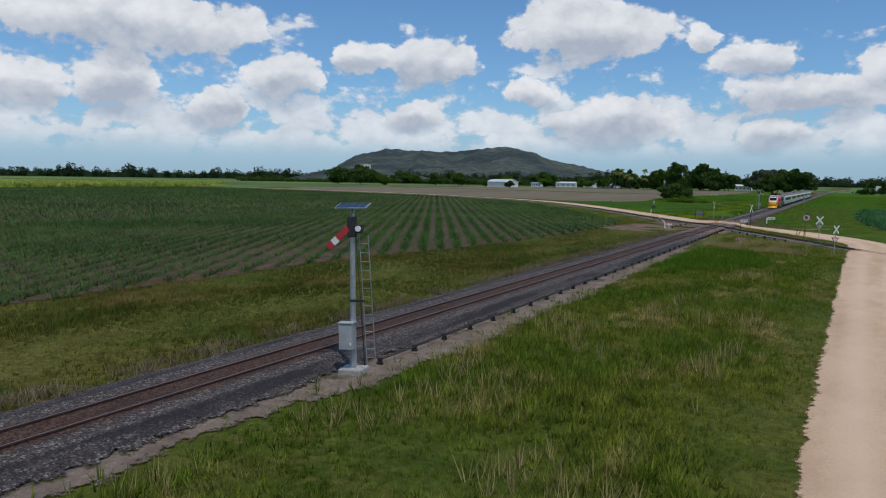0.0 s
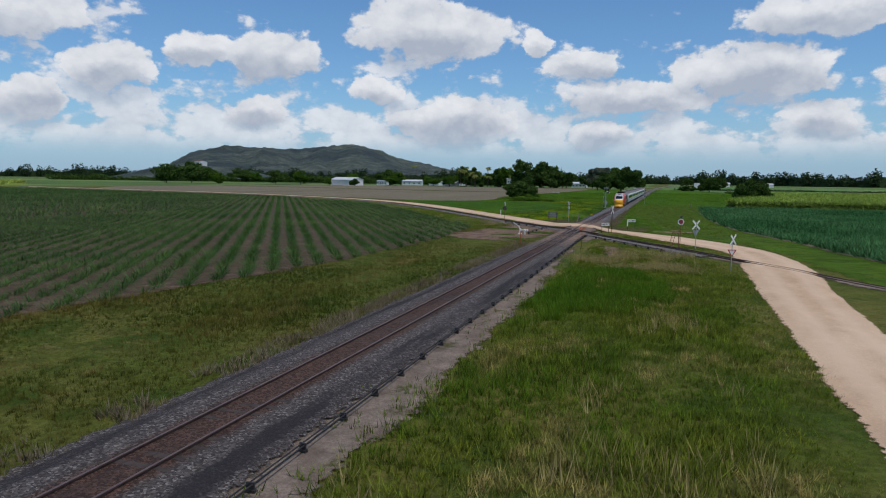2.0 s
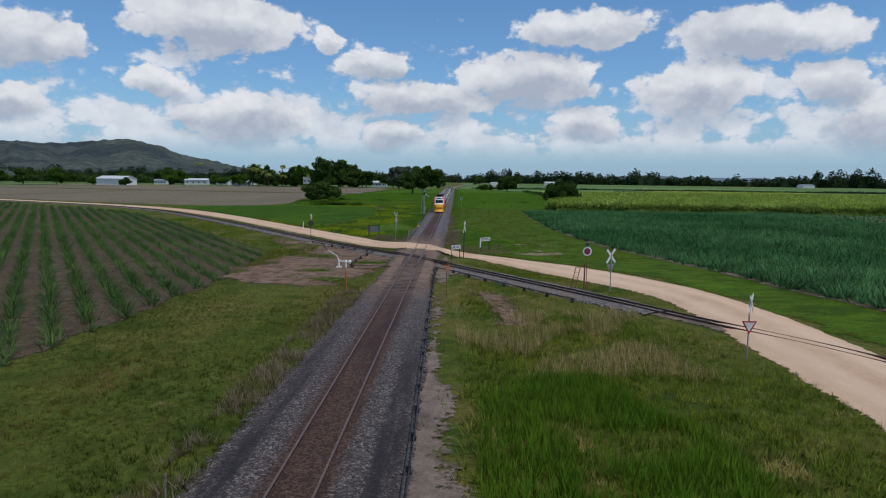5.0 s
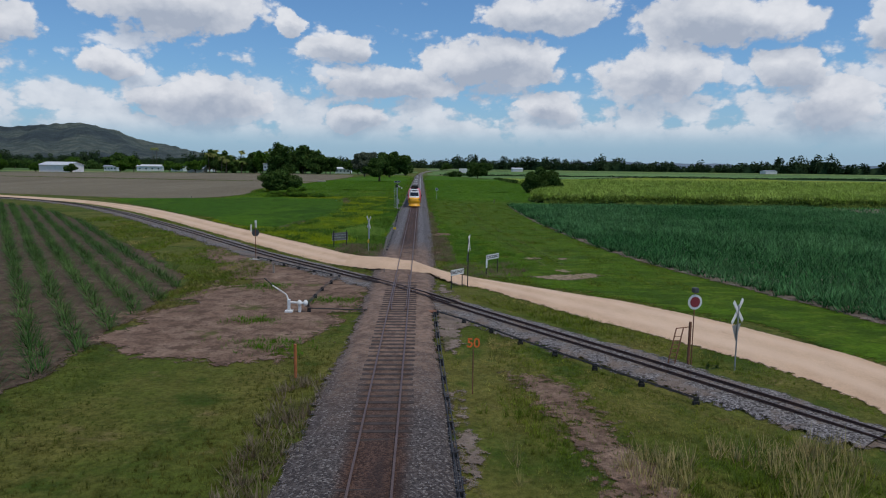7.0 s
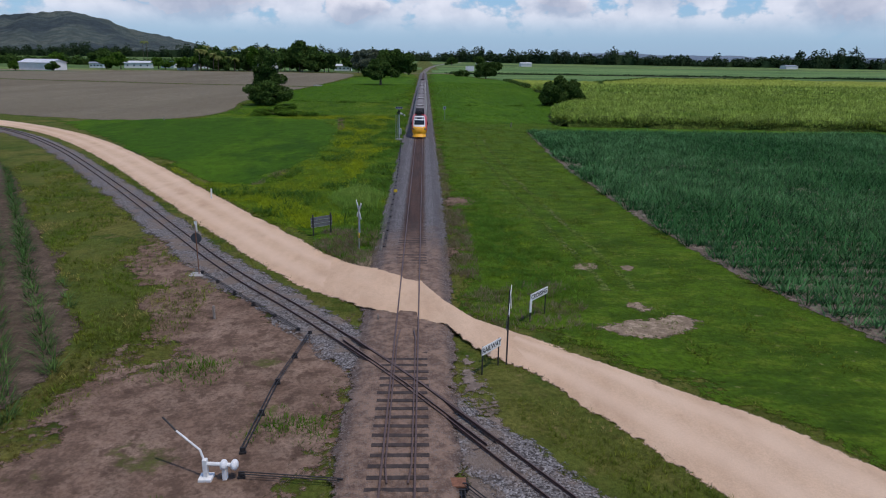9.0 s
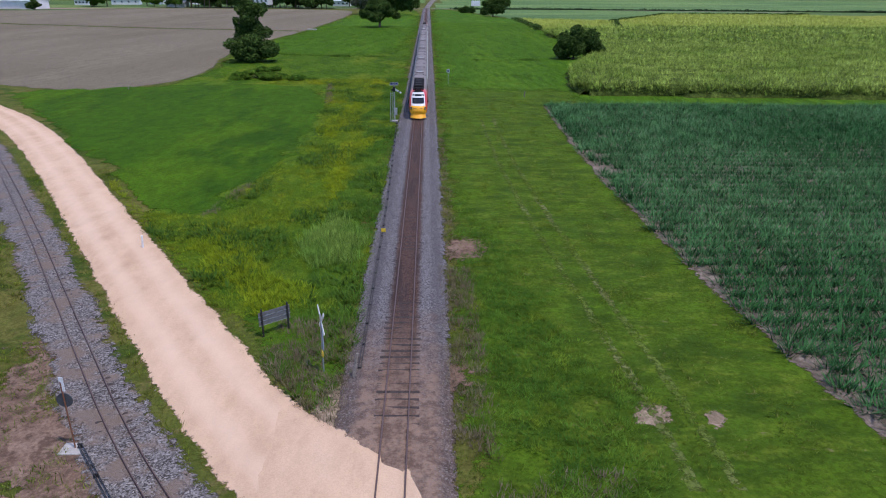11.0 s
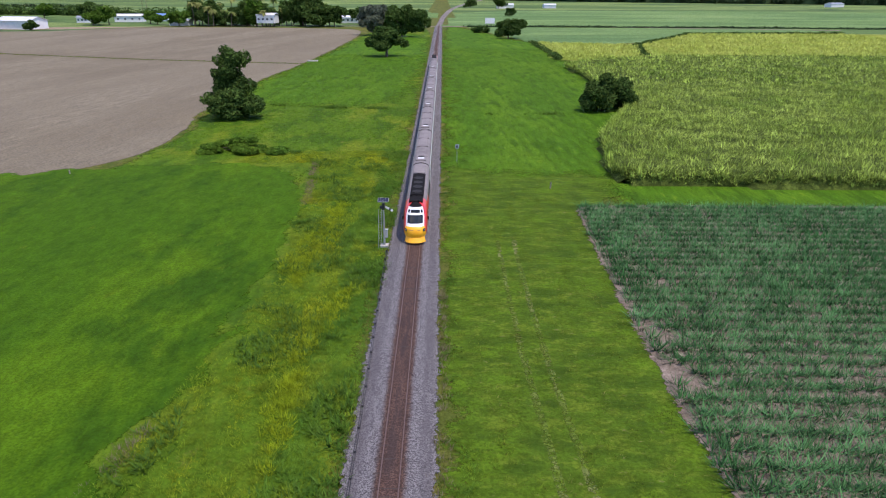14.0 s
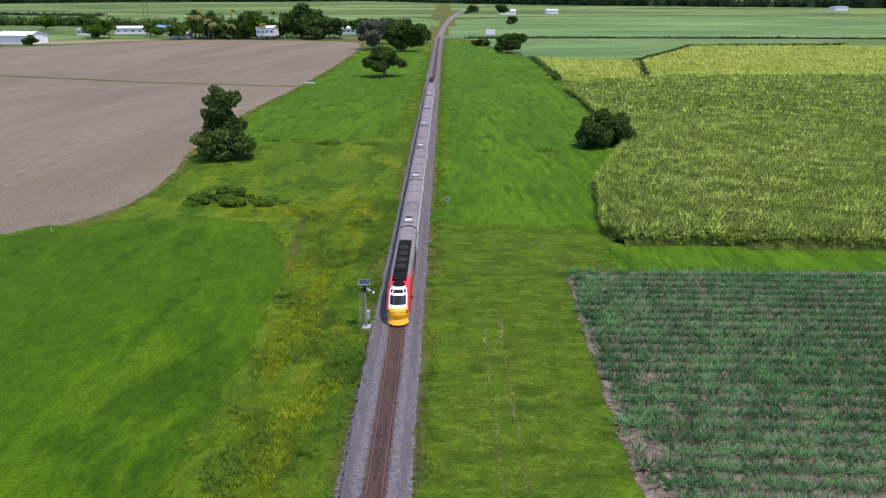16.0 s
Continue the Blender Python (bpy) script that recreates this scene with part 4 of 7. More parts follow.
# ---- the train, standing beyond the road crossing ----
TR = {
    "red": solid("red_train_paint", (0.60, 0.022, 0.02), rough=0.32, vary=0.10, scale=1.2, dirt=(0.25, 0.05, 0.035), dirt_amount=0.35, dirt_scale=0.7),
    "yellow": solid("yellow_train_paint", (0.95, 0.43, 0.01), rough=0.4, vary=0.06, scale=2.0, dirt=(0.55, 0.25, 0.03), dirt_amount=0.25, dirt_scale=1.6),
    "white": solid("white_train_paint", (0.72, 0.72, 0.71), rough=0.35, vary=0.05, scale=1.5, dirt=(0.42, 0.39, 0.35), dirt_amount=0.35, dirt_scale=0.9),
    "grey": solid("dark_grey_train_paint", (0.10, 0.095, 0.09), rough=0.4, vary=0.15, scale=1.5, dirt=(0.16, 0.13, 0.11), dirt_amount=0.5),
    "brown": solid("grimy_lower_panel", (0.085, 0.075, 0.06), rough=0.5, vary=0.2, scale=1.5),
    "roof": solid("sooty_grey_roof", (0.20, 0.175, 0.165), rough=0.7, vary=0.12, scale=3.0, dirt=(0.10, 0.082, 0.075), dirt_amount=0.7, dirt_scale=0.4),
    "black": solid("black_roof_gear", (0.012, 0.0115, 0.0115), rough=0.95, vary=0.3, scale=3.0, spec=0.08),
    "glass": glassy("dark_tinted_glass", (0.012, 0.016, 0.018), 0.06),
    "band": glassy("green_tinted_window_band", (0.012, 0.035, 0.03), 0.1),
    "under": solid("grimy_underframe", (0.045, 0.04, 0.037), rough=0.85, vary=0.3, scale=4.0, bump=0.2),
    "louvre": solid("black_louvres", (0.02, 0.019, 0.018), rough=0.8, vary=0.2, scale=5.0, spec=0.2),
    "rubber": solid("gangway_rubber", (0.03, 0.03, 0.03), rough=0.9, vary=0.2),
    "lamp": glassy("headlamp_glass", (0.35, 0.36, 0.36), 0.1),
    "tank": solid("dull_steel_tank", (0.33, 0.34, 0.35), rough=0.5, metal=0.3, vary=0.2, dirt=(0.1, 0.09, 0.08), dirt_amount=0.6),
}
PROFILE = [(1.24, 0.72), (1.30, 0.95), (1.34, 1.25), (1.36, 1.62), (1.365, 1.80), (1.355, 2.72), (1.33, 2.95), (1.26, 3.2), (1.10, 3.48), (0.82, 3.68), (0.42, 3.80), (0.0, 3.84)]


SLIM = 0.885  # width and height of the cars against the outline above


def section(grow=0.0):
    right = [(x + grow * (x > 0.1), z) for x, z in PROFILE]
    return right + [(-x, z) for x, z in right[-2::-1]]


def shell(y0, y1, mats, pick, taper=0.0, steps=8):
    """A car body: the section drawn along y, with rounded ends; pick(z) gives each strip its paint."""
    sec = section()
    ys = np.linspace(y0, y1, steps)
    V = []
    for y in ys:
        e = min(y - y0, y1 - y)
        k = 1 - 0.035 * max(0, 1 - e / 0.25) ** 2
        V += [(x * k, y, z) for x, z in sec]
    n = len(sec)
    F, mi = [], []
    for i in range(len(ys) - 1):
        for j in range(n - 1):
            F.append((i * n + j, i * n + j + 1, (i + 1) * n + j + 1, (i + 1) * n + j))
            mi.append(pick((sec[j][1] + sec[j + 1][1]) / 2, (ys[i] + ys[i + 1]) / 2))
        F.append((i * n + n - 1, i * n, (i + 1) * n, (i + 1) * n + n - 1))
        mi.append(len(mats) - 1)
    me = bpy.data.meshes.new("body")
    me.from_pydata(V, [], F + [list(range(n))[::-1], list(range((len(ys) - 1) * n, len(ys) * n))])
    for i, m in enumerate(mi):
        me.polygons[i].material_index = m
    me.polygons[len(mi)].material_index = me.polygons[len(mi) + 1].material_index = len(mats) - 1
    for m in mats:
        me.materials.append(m)
    return me


def side_panel(y0, y1, z0, z1, proud=0.012, nz=5):
    """A panel laid on one side of the body, following its curve."""
    zs = np.linspace(z0, z1, nz)
    px, pz = np.array([p[0] for p in PROFILE]), np.array([p[1] for p in PROFILE])
    xs = np.interp(zs, pz, px)
    bm = bmesh.new()
    rows = []
    for y, d in ((y0, 0), (y0 + 0.02, proud), (y1 - 0.02, proud), (y1, 0)):
        rows.append([bm.verts.new((x + (d if 0 < i < nz - 1 else d * 0.3), y, z)) for i, (x, z) in enumerate(zip(xs, zs))])
    for a, b in zip(rows[:-1], rows[1:]):
        for i in range(nz - 1):
            bm.faces.new((a[i], b[i], b[i + 1], a[i + 1]))
    bmesh.ops.recalc_face_normals(bm, faces=bm.faces)
    return bm


def both_sides(name, mat, parent, args, label=""):
    for s in (1, -1):
        bm = side_panel(*args)
        if s < 0:
            bmesh.ops.scale(bm, vec=(-1, 1, 1), verts=bm.verts)
            bmesh.ops.reverse_faces(bm, faces=bm.faces)
        part(name, bm, mat, parent, label)


def bogie(parent, y):
    b = part("bogie", boxes((-1.05, -0.9, y - 1.45, y + 1.45, 0.38, 0.62), (0.9, 1.05, y - 1.45, y + 1.45, 0.38, 0.62), (-0.95, 0.95, y - 0.3, y + 0.3, 0.4, 0.7),
                            (-1.1, -0.88, y - 0.35, y + 0.35, 0.3, 0.72), (0.88, 1.1, y - 0.35, y + 0.35, 0.3, 0.72), bevel=0.03), TR["under"], parent)
    for dy in (-1.1, 1.1):
        bm = bmesh.new()
        for s in (-1, 1):
            tube(bm, (s * 0.5, y + dy, 0.43), (s * 0.62, y + dy, 0.43), 0.43, 20)
        tube(bm, (-0.85, y + dy, 0.43), (0.85, y + dy, 0.43), 0.08, 8)
        part("wheelset", bm, TR["under"], b)


def underframe(parent, y0, y1):
    bm = bmesh.new()
    rnd = random.Random(int(y0 * 10 + y1))
    y = y0
    while y < y1 - 1.0:
        l = rnd.uniform(1.0, 2.4)
        z = rnd.uniform(0.32, 0.5)
        box(bm, -1.15, 1.15, y, min(y + l, y1), z, 0.8, bevel=0.03)
        y += l + rnd.uniform(0.1, 0.5)
    part("underframe", bm, TR["under"], parent)


def trailer(y, label):
    """A passenger car, 21.2 m over the body, its near end at y = 0 of its own."""
    L = 21.2
    top = thing("passenger_car", (0, y, RAIL_TOP), label, "passenger car", "cars of the train")
    top.scale = (SLIM, 1, SLIM)
    paint = [TR["white"], TR["roof"], TR["grey"], TR["under"]]

    def pick(z, yy):
        return 1 if z > 3.3 else 0

    me = shell(0, L, paint, pick, steps=24)
    link_mesh("body", me, [], top)
    both_sides("window_band", TR["band"], top, (1.5, L - 1.5, 1.80, 2.72, 0.012), "dark green tinted window band")
    both_sides("stripe", TR["grey"], top, (0.3, L - 0.3, 1.36, 1.42, 0.006), "thin dark stripe")
    for yy in (0.35, L - 1.15):
        for s in (1, -1):
            bm = side_panel(yy, yy + 0.8, 0.95, 2.95, 0.02)
            gl = side_panel(yy + 0.26, yy + 0.54, 1.85, 2.65, 0.035)
            if s < 0:
                for b in (bm, gl):
                    bmesh.ops.scale(b, vec=(-1, 1, 1), verts=b.verts)
                    bmesh.ops.reverse_faces(b, faces=b.faces)
            d = part("door", bm, TR["white"], top)
            part("door_window", gl, TR["glass"], d)
    # ribs and air conditioning on the roof
    rib = part("roof_rib", boxes((-0.85, 0.85, -0.04, 0.04, 3.66, 3.855), bevel=0.01), TR["roof"], top)
    rib.location.y = 3.6
    for yy in (9.2, 14.8, L - 0.6):
        ob = new("roof_rib", rib.data)
        ob.parent, ob.location.y = top, yy
    for s in (-0.62, 0.62):
        part("roof_rail", boxes((s - 0.05, s + 0.05, 1.0, L - 1.0, 3.70, 3.775), bevel=0.01), TR["roof"], top)
    ac = part("air_conditioner", boxes((-0.75, 0.75, 0.9, 3.2, 3.74, 4.02), bevel=0.08), TR["roof"], top, "low roof-mounted air conditioner")
    part("vent_cover", boxes((-0.45, 0.45, 1.3, 1.9, 4.0, 4.07), bevel=0.02), TR["white"], ac)
    part("vent_cover", boxes((-0.45, 0.45, 2.2, 2.8, 4.0, 4.06), bevel=0.02), TR["louvre"], ac)
    part("gangway", boxes((-0.95, 0.95, -0.42, 0.0, 0.75, 3.45), bevel=0.06), TR["rubber"], top, "black folded gangway")
    bogie(top, 2.9)
    bogie(top, L - 2.9)
    underframe(top, 5.0, L - 5.0)
    return top


def nose_front(z):
    """How far back of the tip the nose lies at a height."""
    return float(np.interp(z, [0.7, 1.0, 1.35, 1.75, 1.95, 2.1, 3.02, 3.35, 3.62, 3.84], [0.10, 0.02, 0.0, 0.10, 0.30, 0.48, 1.45, 1.86, 2.35, 3.1]))


def nose_point(u, z, out=0.0):
    """u from -1 at one side round the front to 1 at the other."""
    px, pz = [p[0] for p in PROFILE], [p[1] for p in PROFILE]
    w = float(np.interp(z, pz, px)) + out
    a = u * pi / 2
    sx = math.copysign(abs(sin(a)) ** 0.72, a)
    y = nose_front(z) - out + 1.9 * (1 - abs(cos(a)) ** 0.62)
    return Vector((w * sx * (0.93 + 0.07 * abs(u)), y, z))


def nose_patch(u0, u1, z0, z1, out, nu=9, nz=6, inset=0.0):
    bm = bmesh.new()
    g = [[bm.verts.new(nose_point(u0 + (u1 - u0) * i / (nu - 1) * 1.0, z0 + (z1 - z0) * j / (nz - 1), out if 0 < i < nu - 1 and 0 < j < nz - 1 else out * 0.4)) for i in range(nu)] for j in range(nz)]
    for j in range(nz - 1):
        for i in range(nu - 1):
            bm.faces.new((g[j][i], g[j][i + 1], g[j + 1][i + 1], g[j + 1][i]))
    bmesh.ops.recalc_face_normals(bm, faces=bm.faces)
    return bm


def power_car(y, rz, label):
    """The streamlined driving car: 19.4 m, its nose at y = 0 of its own."""
    L, N = 19.4, 5.0
    top = thing("power_car", (0, y, RAIL_TOP), label, "power car", "cars of the train", rz=rz)
    top.scale = (SLIM, 1, SLIM)
    # nose shell
    zs = [0.72, 0.85, 1.0, 1.2, 1.4, 1.6, 1.78, 1.93, 2.0, 2.1, 2.3, 2.5, 2.7, 2.9, 3.02, 3.15, 3.3, 3.42, 3.55, 3.66, 3.76, 3.84]
    us = np.linspace(-1, 1, 37)
    V, F, mi = [], [], []
    n = len(us) + 2
    px, pz = [p[0] for p in PROFILE], [p[1] for p in PROFILE]
    for z in zs:
        w = float(np.interp(z, pz, px))
        V.append((-w, N, z))
        V += [tuple(nose_point(u, z)) for u in us]
        V.append((w, N, z))
    for j in range(len(zs) - 1):
        zm = (zs[j] + zs[j + 1]) / 2
        for i in range(n - 1):
            F.append((j * n + i, j * n + i + 1, (j + 1) * n + i + 1, (j + 1) * n + i))
            u = abs(us[min(max(i - 1, 0), len(us) - 1)] + us[min(i, len(us) - 1)]) / 2
            edge = 0.74 - 0.22 * (zm - 1.0)
            if zm < 1.95 and u < edge:
                mi.append(1)
            elif 1.95 <= zm < 3.5 and u < 0.49:
                mi.append(2)
            elif zm > 3.5:
                mi.append(3 if u < 0.5 else 0)
            else:
                mi.append(0)
    me = bpy.data.meshes.new("nose")
    me.from_pydata(V, [], F)
    for i, m in enumerate(mi):
        me.polygons[i].material_index = m
        me.polygons[i].use_smooth = True
    for m in (TR["red"], TR["yellow"], TR["white"], TR["black"]):
        me.materials.append(m)
    link_mesh("nose", me, [], top)
    ws = part("windscreen", nose_patch(-0.38, 0.38, 2.20, 2.92, 0.02), TR["glass"], top, "wide black windscreen")
    for x in (-0.5, 0.25):
        part("wiper", tubes(((x, 0.52, 2.16), (x + 0.38, 0.88, 2.5), 0.015), seg=5), TR["black"], ws)
    for a, b in ((-0.40, -0.27), (-0.21, 0.21), (0.27, 0.40)):
        part("top_light", nose_patch(a, b, 3.1, 3.36, 0.015, 5, 4), TR["glass"], top, "dark panel above the windscreen")
    for s in (-1, 1):
        h = part("headlight", nose_patch(min(s * 0.40, s * 0.58), max(s * 0.40, s * 0.58), 1.40, 1.72, 0.03, 5, 4), TR["glass"], top, "rectangular dark headlight")
        part("lens", nose_patch(min(s * 0.44, s * 0.54), max(s * 0.44, s * 0.54), 1.48, 1.64, 0.05, 4, 3), TR["lamp"], h)
        part("marker_bar", nose_patch(min(s * 0.05, s * 0.30), max(s * 0.05, s * 0.30), 1.58, 1.62, 0.012, 3, 3), TR["grey"], top)
        mr = part("mirror", boxes((s * 1.42 - 0.09, s * 1.42 + 0.09, 2.25, 2.38, 2.05, 2.45), bevel=0.03), TR["black"], top)
        part("mirror_arm", tubes(((s * 1.25, 2.4, 2.1), (s * 1.42, 2.32, 2.15), 0.02), seg=5), TR["black"], mr)
    part("coupler_flap", nose_patch(-0.33, 0.33, 1.02, 1.36, 0.02), TR["yellow"], top)
    # plough
    bm = bmesh.new()
    rows = [[bm.verts.new((x, 0.32 - 0.30 * k - 0.25 * (1 - (x / 1.15) ** 2) + 0.35 * abs(x / 1.15) ** 3, 0.72 - 0.52 * k)) for x in np.linspace(-1.05 - 0.14 * k, 1.05 + 0.14 * k, 11)] for k in (0, 0.3, 0.75, 1.0)]
    back = [[bm.verts.new((v.co.x, v.co.y + 0.12, v.co.z)) for v in r] for r in rows]
    for g, flip in ((rows, False), (back, True)):
        for a, b in zip(g[:-1], g[1:]):
            for i in range(10):
                q = (a[i], a[i + 1], b[i + 1], b[i])
                bm.faces.new(q[::-1] if flip else q)
    for i in range(10):
        bm.faces.new((rows[-1][i], rows[-1][i + 1], back[-1][i + 1], back[-1][i]))
    bmesh.ops.recalc_face_normals(bm, faces=bm.faces)
    part("plough", bm, TR["yellow"], top, "scraped yellow plough under the nose")
    # body behind the nose
    paint = [TR["red"], TR["grey"], TR["brown"], TR["black"], TR["roof"], TR["under"]]

    def pick(z, yy):
        if z > 3.25:
            return 3 if yy < 14.5 and z > 3.7 else 4
        if yy < 8.6 - 0.8 * (z > 1.7):
            return 0
        return 2 if z < 1.7 else 1

    link_mesh("body", shell(N, L, paint, pick, steps=40), [], top)
    both_sides("side_window", TR["glass"], top, (2.75, 3.75, 2.08, 2.86, 0.02), "dark cab side window")
    both_sides("window_trim", TR["white"], top, (2.7, 3.85, 2.02, 2.08, 0.02))
    for s in (1, -1):
        bm, gl = side_panel(4.35, 5.15, 0.98, 3.1, 0.02), side_panel(4.6, 4.92, 1.95, 2.75, 0.035)
        if s < 0:
            for b in (bm, gl):
                bmesh.ops.scale(b, vec=(-1, 1, 1), verts=b.verts)
                bmesh.ops.reverse_faces(b, faces=b.faces)
        d = part("cab_door", bm, TR["red"], top)
        part("door_window", gl, TR["band"], d)
    for a, b in ((8.6, 9.3), (9.5, 11.6), (12.0, 14.0), (14.15, 14.8)):
        both_sides("louvre", TR["louvre"], top, (a, b, 1.95, 2.95, 0.015), "dark louvred side panel")
    both_sides("end_panel", TR["white"], top, (15.1, 17.9, 1.9, 2.95, 0.012), "pale grey end panel")
    both_sides("panel_marks", TR["grey"], top, (15.5, 17.2, 2.45, 2.52, 0.02))
    both_sides("panel_marks", TR["grey"], top, (15.8, 17.0, 2.28, 2.34, 0.02))
    both_sides("end_stripe", TR["white"], top, (18.2, 19.0, 0.95, 3.3, 0.02), "white end door")
    both_sides("end_window", TR["glass"], top, (18.45, 18.75, 1.9, 2.65, 0.035))
    both_sides("lettering_bar", TR["white"], top, (6.2, 8.2, 1.42, 1.60, 0.008), "plain white bar of lettering")
    both_sides("emblem", TR["white"], top, (5.7, 6.05, 1.38, 1.68, 0.008))
    # black roof gear
    g = part("radiator_housing", boxes((-0.78, 0.78, 5.6, 13.6, 3.60, 3.96), bevel=0.10), TR["black"], top, "long sooty black radiator housing")
    for yy in (6.6, 8.4, 10.2, 12.0):
        bm = bmesh.new()
        tube(bm, (0, yy, 3.94), (0, yy, 4.0), 0.58, 20)
        part("fan", bm, TR["louvre"], g)
    part("exhaust_hood", boxes((-0.8, 0.8, 3.3, 5.0, 3.66, 3.92), bevel=0.08), TR["black"], top)
    for x, yy in ((-0.4, 3.0), (0.35, 3.1), (0.0, 5.3)):
        part("aerial", boxes((x - 0.06, x + 0.06, yy - 0.1, yy + 0.1, 3.8, 4.12), bevel=0.02), TR["black"], top)
    part("roof_hatch", boxes((-0.8, 0.8, 14.6, 17.6, 3.7, 3.93), bevel=0.06), TR["roof"], top)
    part("fuel_tank", boxes((-1.2, 1.2, 8.0, 11.4, 0.28, 0.8), bevel=0.08), TR["tank"], top, "dull steel fuel tank")
    underframe(top, 11.8, 13.6)
    bogie(top, 4.4)
    bogie(top, L - 3.0)
    return top


NOSE_Y = 90.0
power_car(NOSE_Y, 0, "red streamlined power car with yellow nose and black roof")
for k in range(6):
    trailer(NOSE_Y + 19.85 + 21.65 * k, "silver white passenger car with dark green window band")
power_car(NOSE_Y + 19.85 + 21.65 * 6 + 19.4, 180, "red power car at the far end of the train")

# ---- grass, crops and trees ----
LEAF = {
    # left verge grass, its colours darkened for the cloud shade over it
    "grass": leafy("shaded_verge_blades", [(0.05, 0.078, 0.010), (0.115, 0.108, 0.022), (0.22, 0.165, 0.06)], 0.14, along=0.3),
    # brighter verge grass, sunlight put into its colours
    "verge": leafy("sunny_verge_blades", [(0.10, 0.175, 0.016), (0.18, 0.215, 0.028), (0.38, 0.31, 0.12)], 0.14, spread=0.55, dark=0.75, through_light=0.35, upright=0.85),
    "green": leafy("lush_green_grass", [(0.06, 0.15, 0.008), (0.09, 0.18, 0.012)], 0.2),
    "straw": leafy("dry_seeding_grass", [(0.36, 0.30, 0.14), (0.26, 0.24, 0.09)], 0.4, dark=0.3),
    "weeds": leafy("yellow_green_weeds", [(0.14, 0.235, 0.018), (0.215, 0.295, 0.018), (0.31, 0.36, 0.016)], 0.085, through_light=0.35, upright=0.8, dark=0.55),
    "yellow": leafy("yellow_weed_leaves", [(0.20, 0.30, 0.014), (0.27, 0.36, 0.014)], 0.2, through_light=0.35, upright=0.85, dark=0.5),
    "fresh": leafy("fresh_tall_grass", [(0.16, 0.32, 0.05), (0.22, 0.36, 0.07)], 0.3, through_light=0.35, upright=0.8, dark=0.5),
    "lush": leafy("lush_weed_leaves", [(0.075, 0.185, 0.022), (0.125, 0.245, 0.026), (0.21, 0.29, 0.02)], 0.12, through_light=0.35, upright=0.8, dark=0.6),
    "pasture": leafy("bright_pasture_blades", [(0.058, 0.15, 0.006), (0.085, 0.185, 0.008), (0.12, 0.20, 0.012)], 0.14, upright=0.85, dark=0.6, spread=0.5, along=0.35),
    "dark": leafy("dark_weed_leaves", [(0.05, 0.12, 0.015), (0.08, 0.16, 0.02)], 0.2),
    "dead": leafy("dead_brown_weeds", [(0.15, 0.12, 0.08), (0.21, 0.18, 0.12), (0.11, 0.12, 0.035)], 0.5, dark=0.3),
    "paddock": leafy("paddock_blades", [(0.038, 0.10, 0.004), (0.076, 0.152, 0.005)], 0.06, spread=0.35, upright=0.9, dark=0.55),
    "mown": leafy("mown_grass_blades", [(0.068, 0.118, 0.010), (0.11, 0.15, 0.016), (0.17, 0.17, 0.05)], 0.5, upright=0.85, dark=0.5, along=0.13, spread=0.6),
    "cane": leafy("young_cane_leaves", [(0.04, 0.14, 0.04), (0.09, 0.225, 0.08)], 0.05, rough=0.6, upright=0.5, spread=0.7, dark=0.6),
    "cane_left": leafy("green_young_cane_leaves", [(0.05, 0.115, 0.026), (0.095, 0.17, 0.045)], 0.05, rough=0.5, upright=0.55, spread=0.5),
    "tall": leafy("tall_cane_leaves", [(0.25, 0.38, 0.055), (0.35, 0.48, 0.09), (0.17, 0.29, 0.04)], 0.045, rough=0.55, upright=0.5, spread=0.6, dark=0.7),
    "tree": leafy("dark_tree_leaves", [(0.048, 0.098, 0.02), (0.082, 0.145, 0.03)], 0.3, upright=0.2, spread=0.4),
    "tree_bright": leafy("fresh_tree_leaves", [(0.06, 0.14, 0.015), (0.09, 0.17, 0.02)], 0.2, upright=0.15, spread=0.4),
    "tree_grey": leafy("silvery_tree_leaves", [(0.16, 0.19, 0.13), (0.12, 0.15, 0.09)], 0.3, upright=0.15, spread=0.4),
    "palm": leafy("palm_fronds", [(0.15, 0.22, 0.05), (0.26, 0.28, 0.09)], 0.05),
    "wood": leafy("distant_woodland", [(0.03, 0.058, 0.024), (0.05, 0.082, 0.034)], 0.02, through_light=0.1, upright=0.15, spread=0.4),
}


def keep(pts):
    """Off the road, the rails, the fields and the bare ground."""
    road_poly = ROAD_NEAR + ROAD_FAR[::-1]
    bad = (inward(pts, road_poly) > 0.1 + 0.35 * RNG.uniform(0, 1, len(pts)) ** 2) | inside(pts, YOUNG_LEFT) | inside(pts, YOUNG_RIGHT) | near_line(pts, TRAM, 1.5) | (np.abs(pts[:, 0] + 0.1) < 1.9 + 0.6 * RNG.uniform(0, 1, len(pts)))
    return pts[~bad]


def clumped(pts, scale, cut, seed):
    v = np.array([noise.noise((p[0] * scale, p[1] * scale, seed)) for p in pts])
    return pts[v > cut]


right = keep(scatter(2.3, 16.5, -94, 10, 31))
shoulder = (right[:, 0] < 4.2) & (RNG.uniform(0, 1, len(right)) < np.interp(right[:, 0], [2.6, 3.4, 4.2], [0.97, 0.93, 0.5]))
right = right[~shoulder]
hh = np.array([0.26 + 0.20 * noise.noise((p[0] * 0.22, p[1] * 0.16, 3)) for p in right]).clip(0.12, 0.6)
hh *= np.interp(right[:, 0] + RNG.normal(0, 0.5, len(right)), [12.6, 15.2], [1.0, 0.5]) * np.interp(right[:, 1], [-26, -12], [1.0, 0.55])
worn = inward(right, [(4.9, -5.6), (6.0, -6.8), (6.9, -10.5), (7.4, -15.2), (6.2, -15.2), (5.4, -10)])
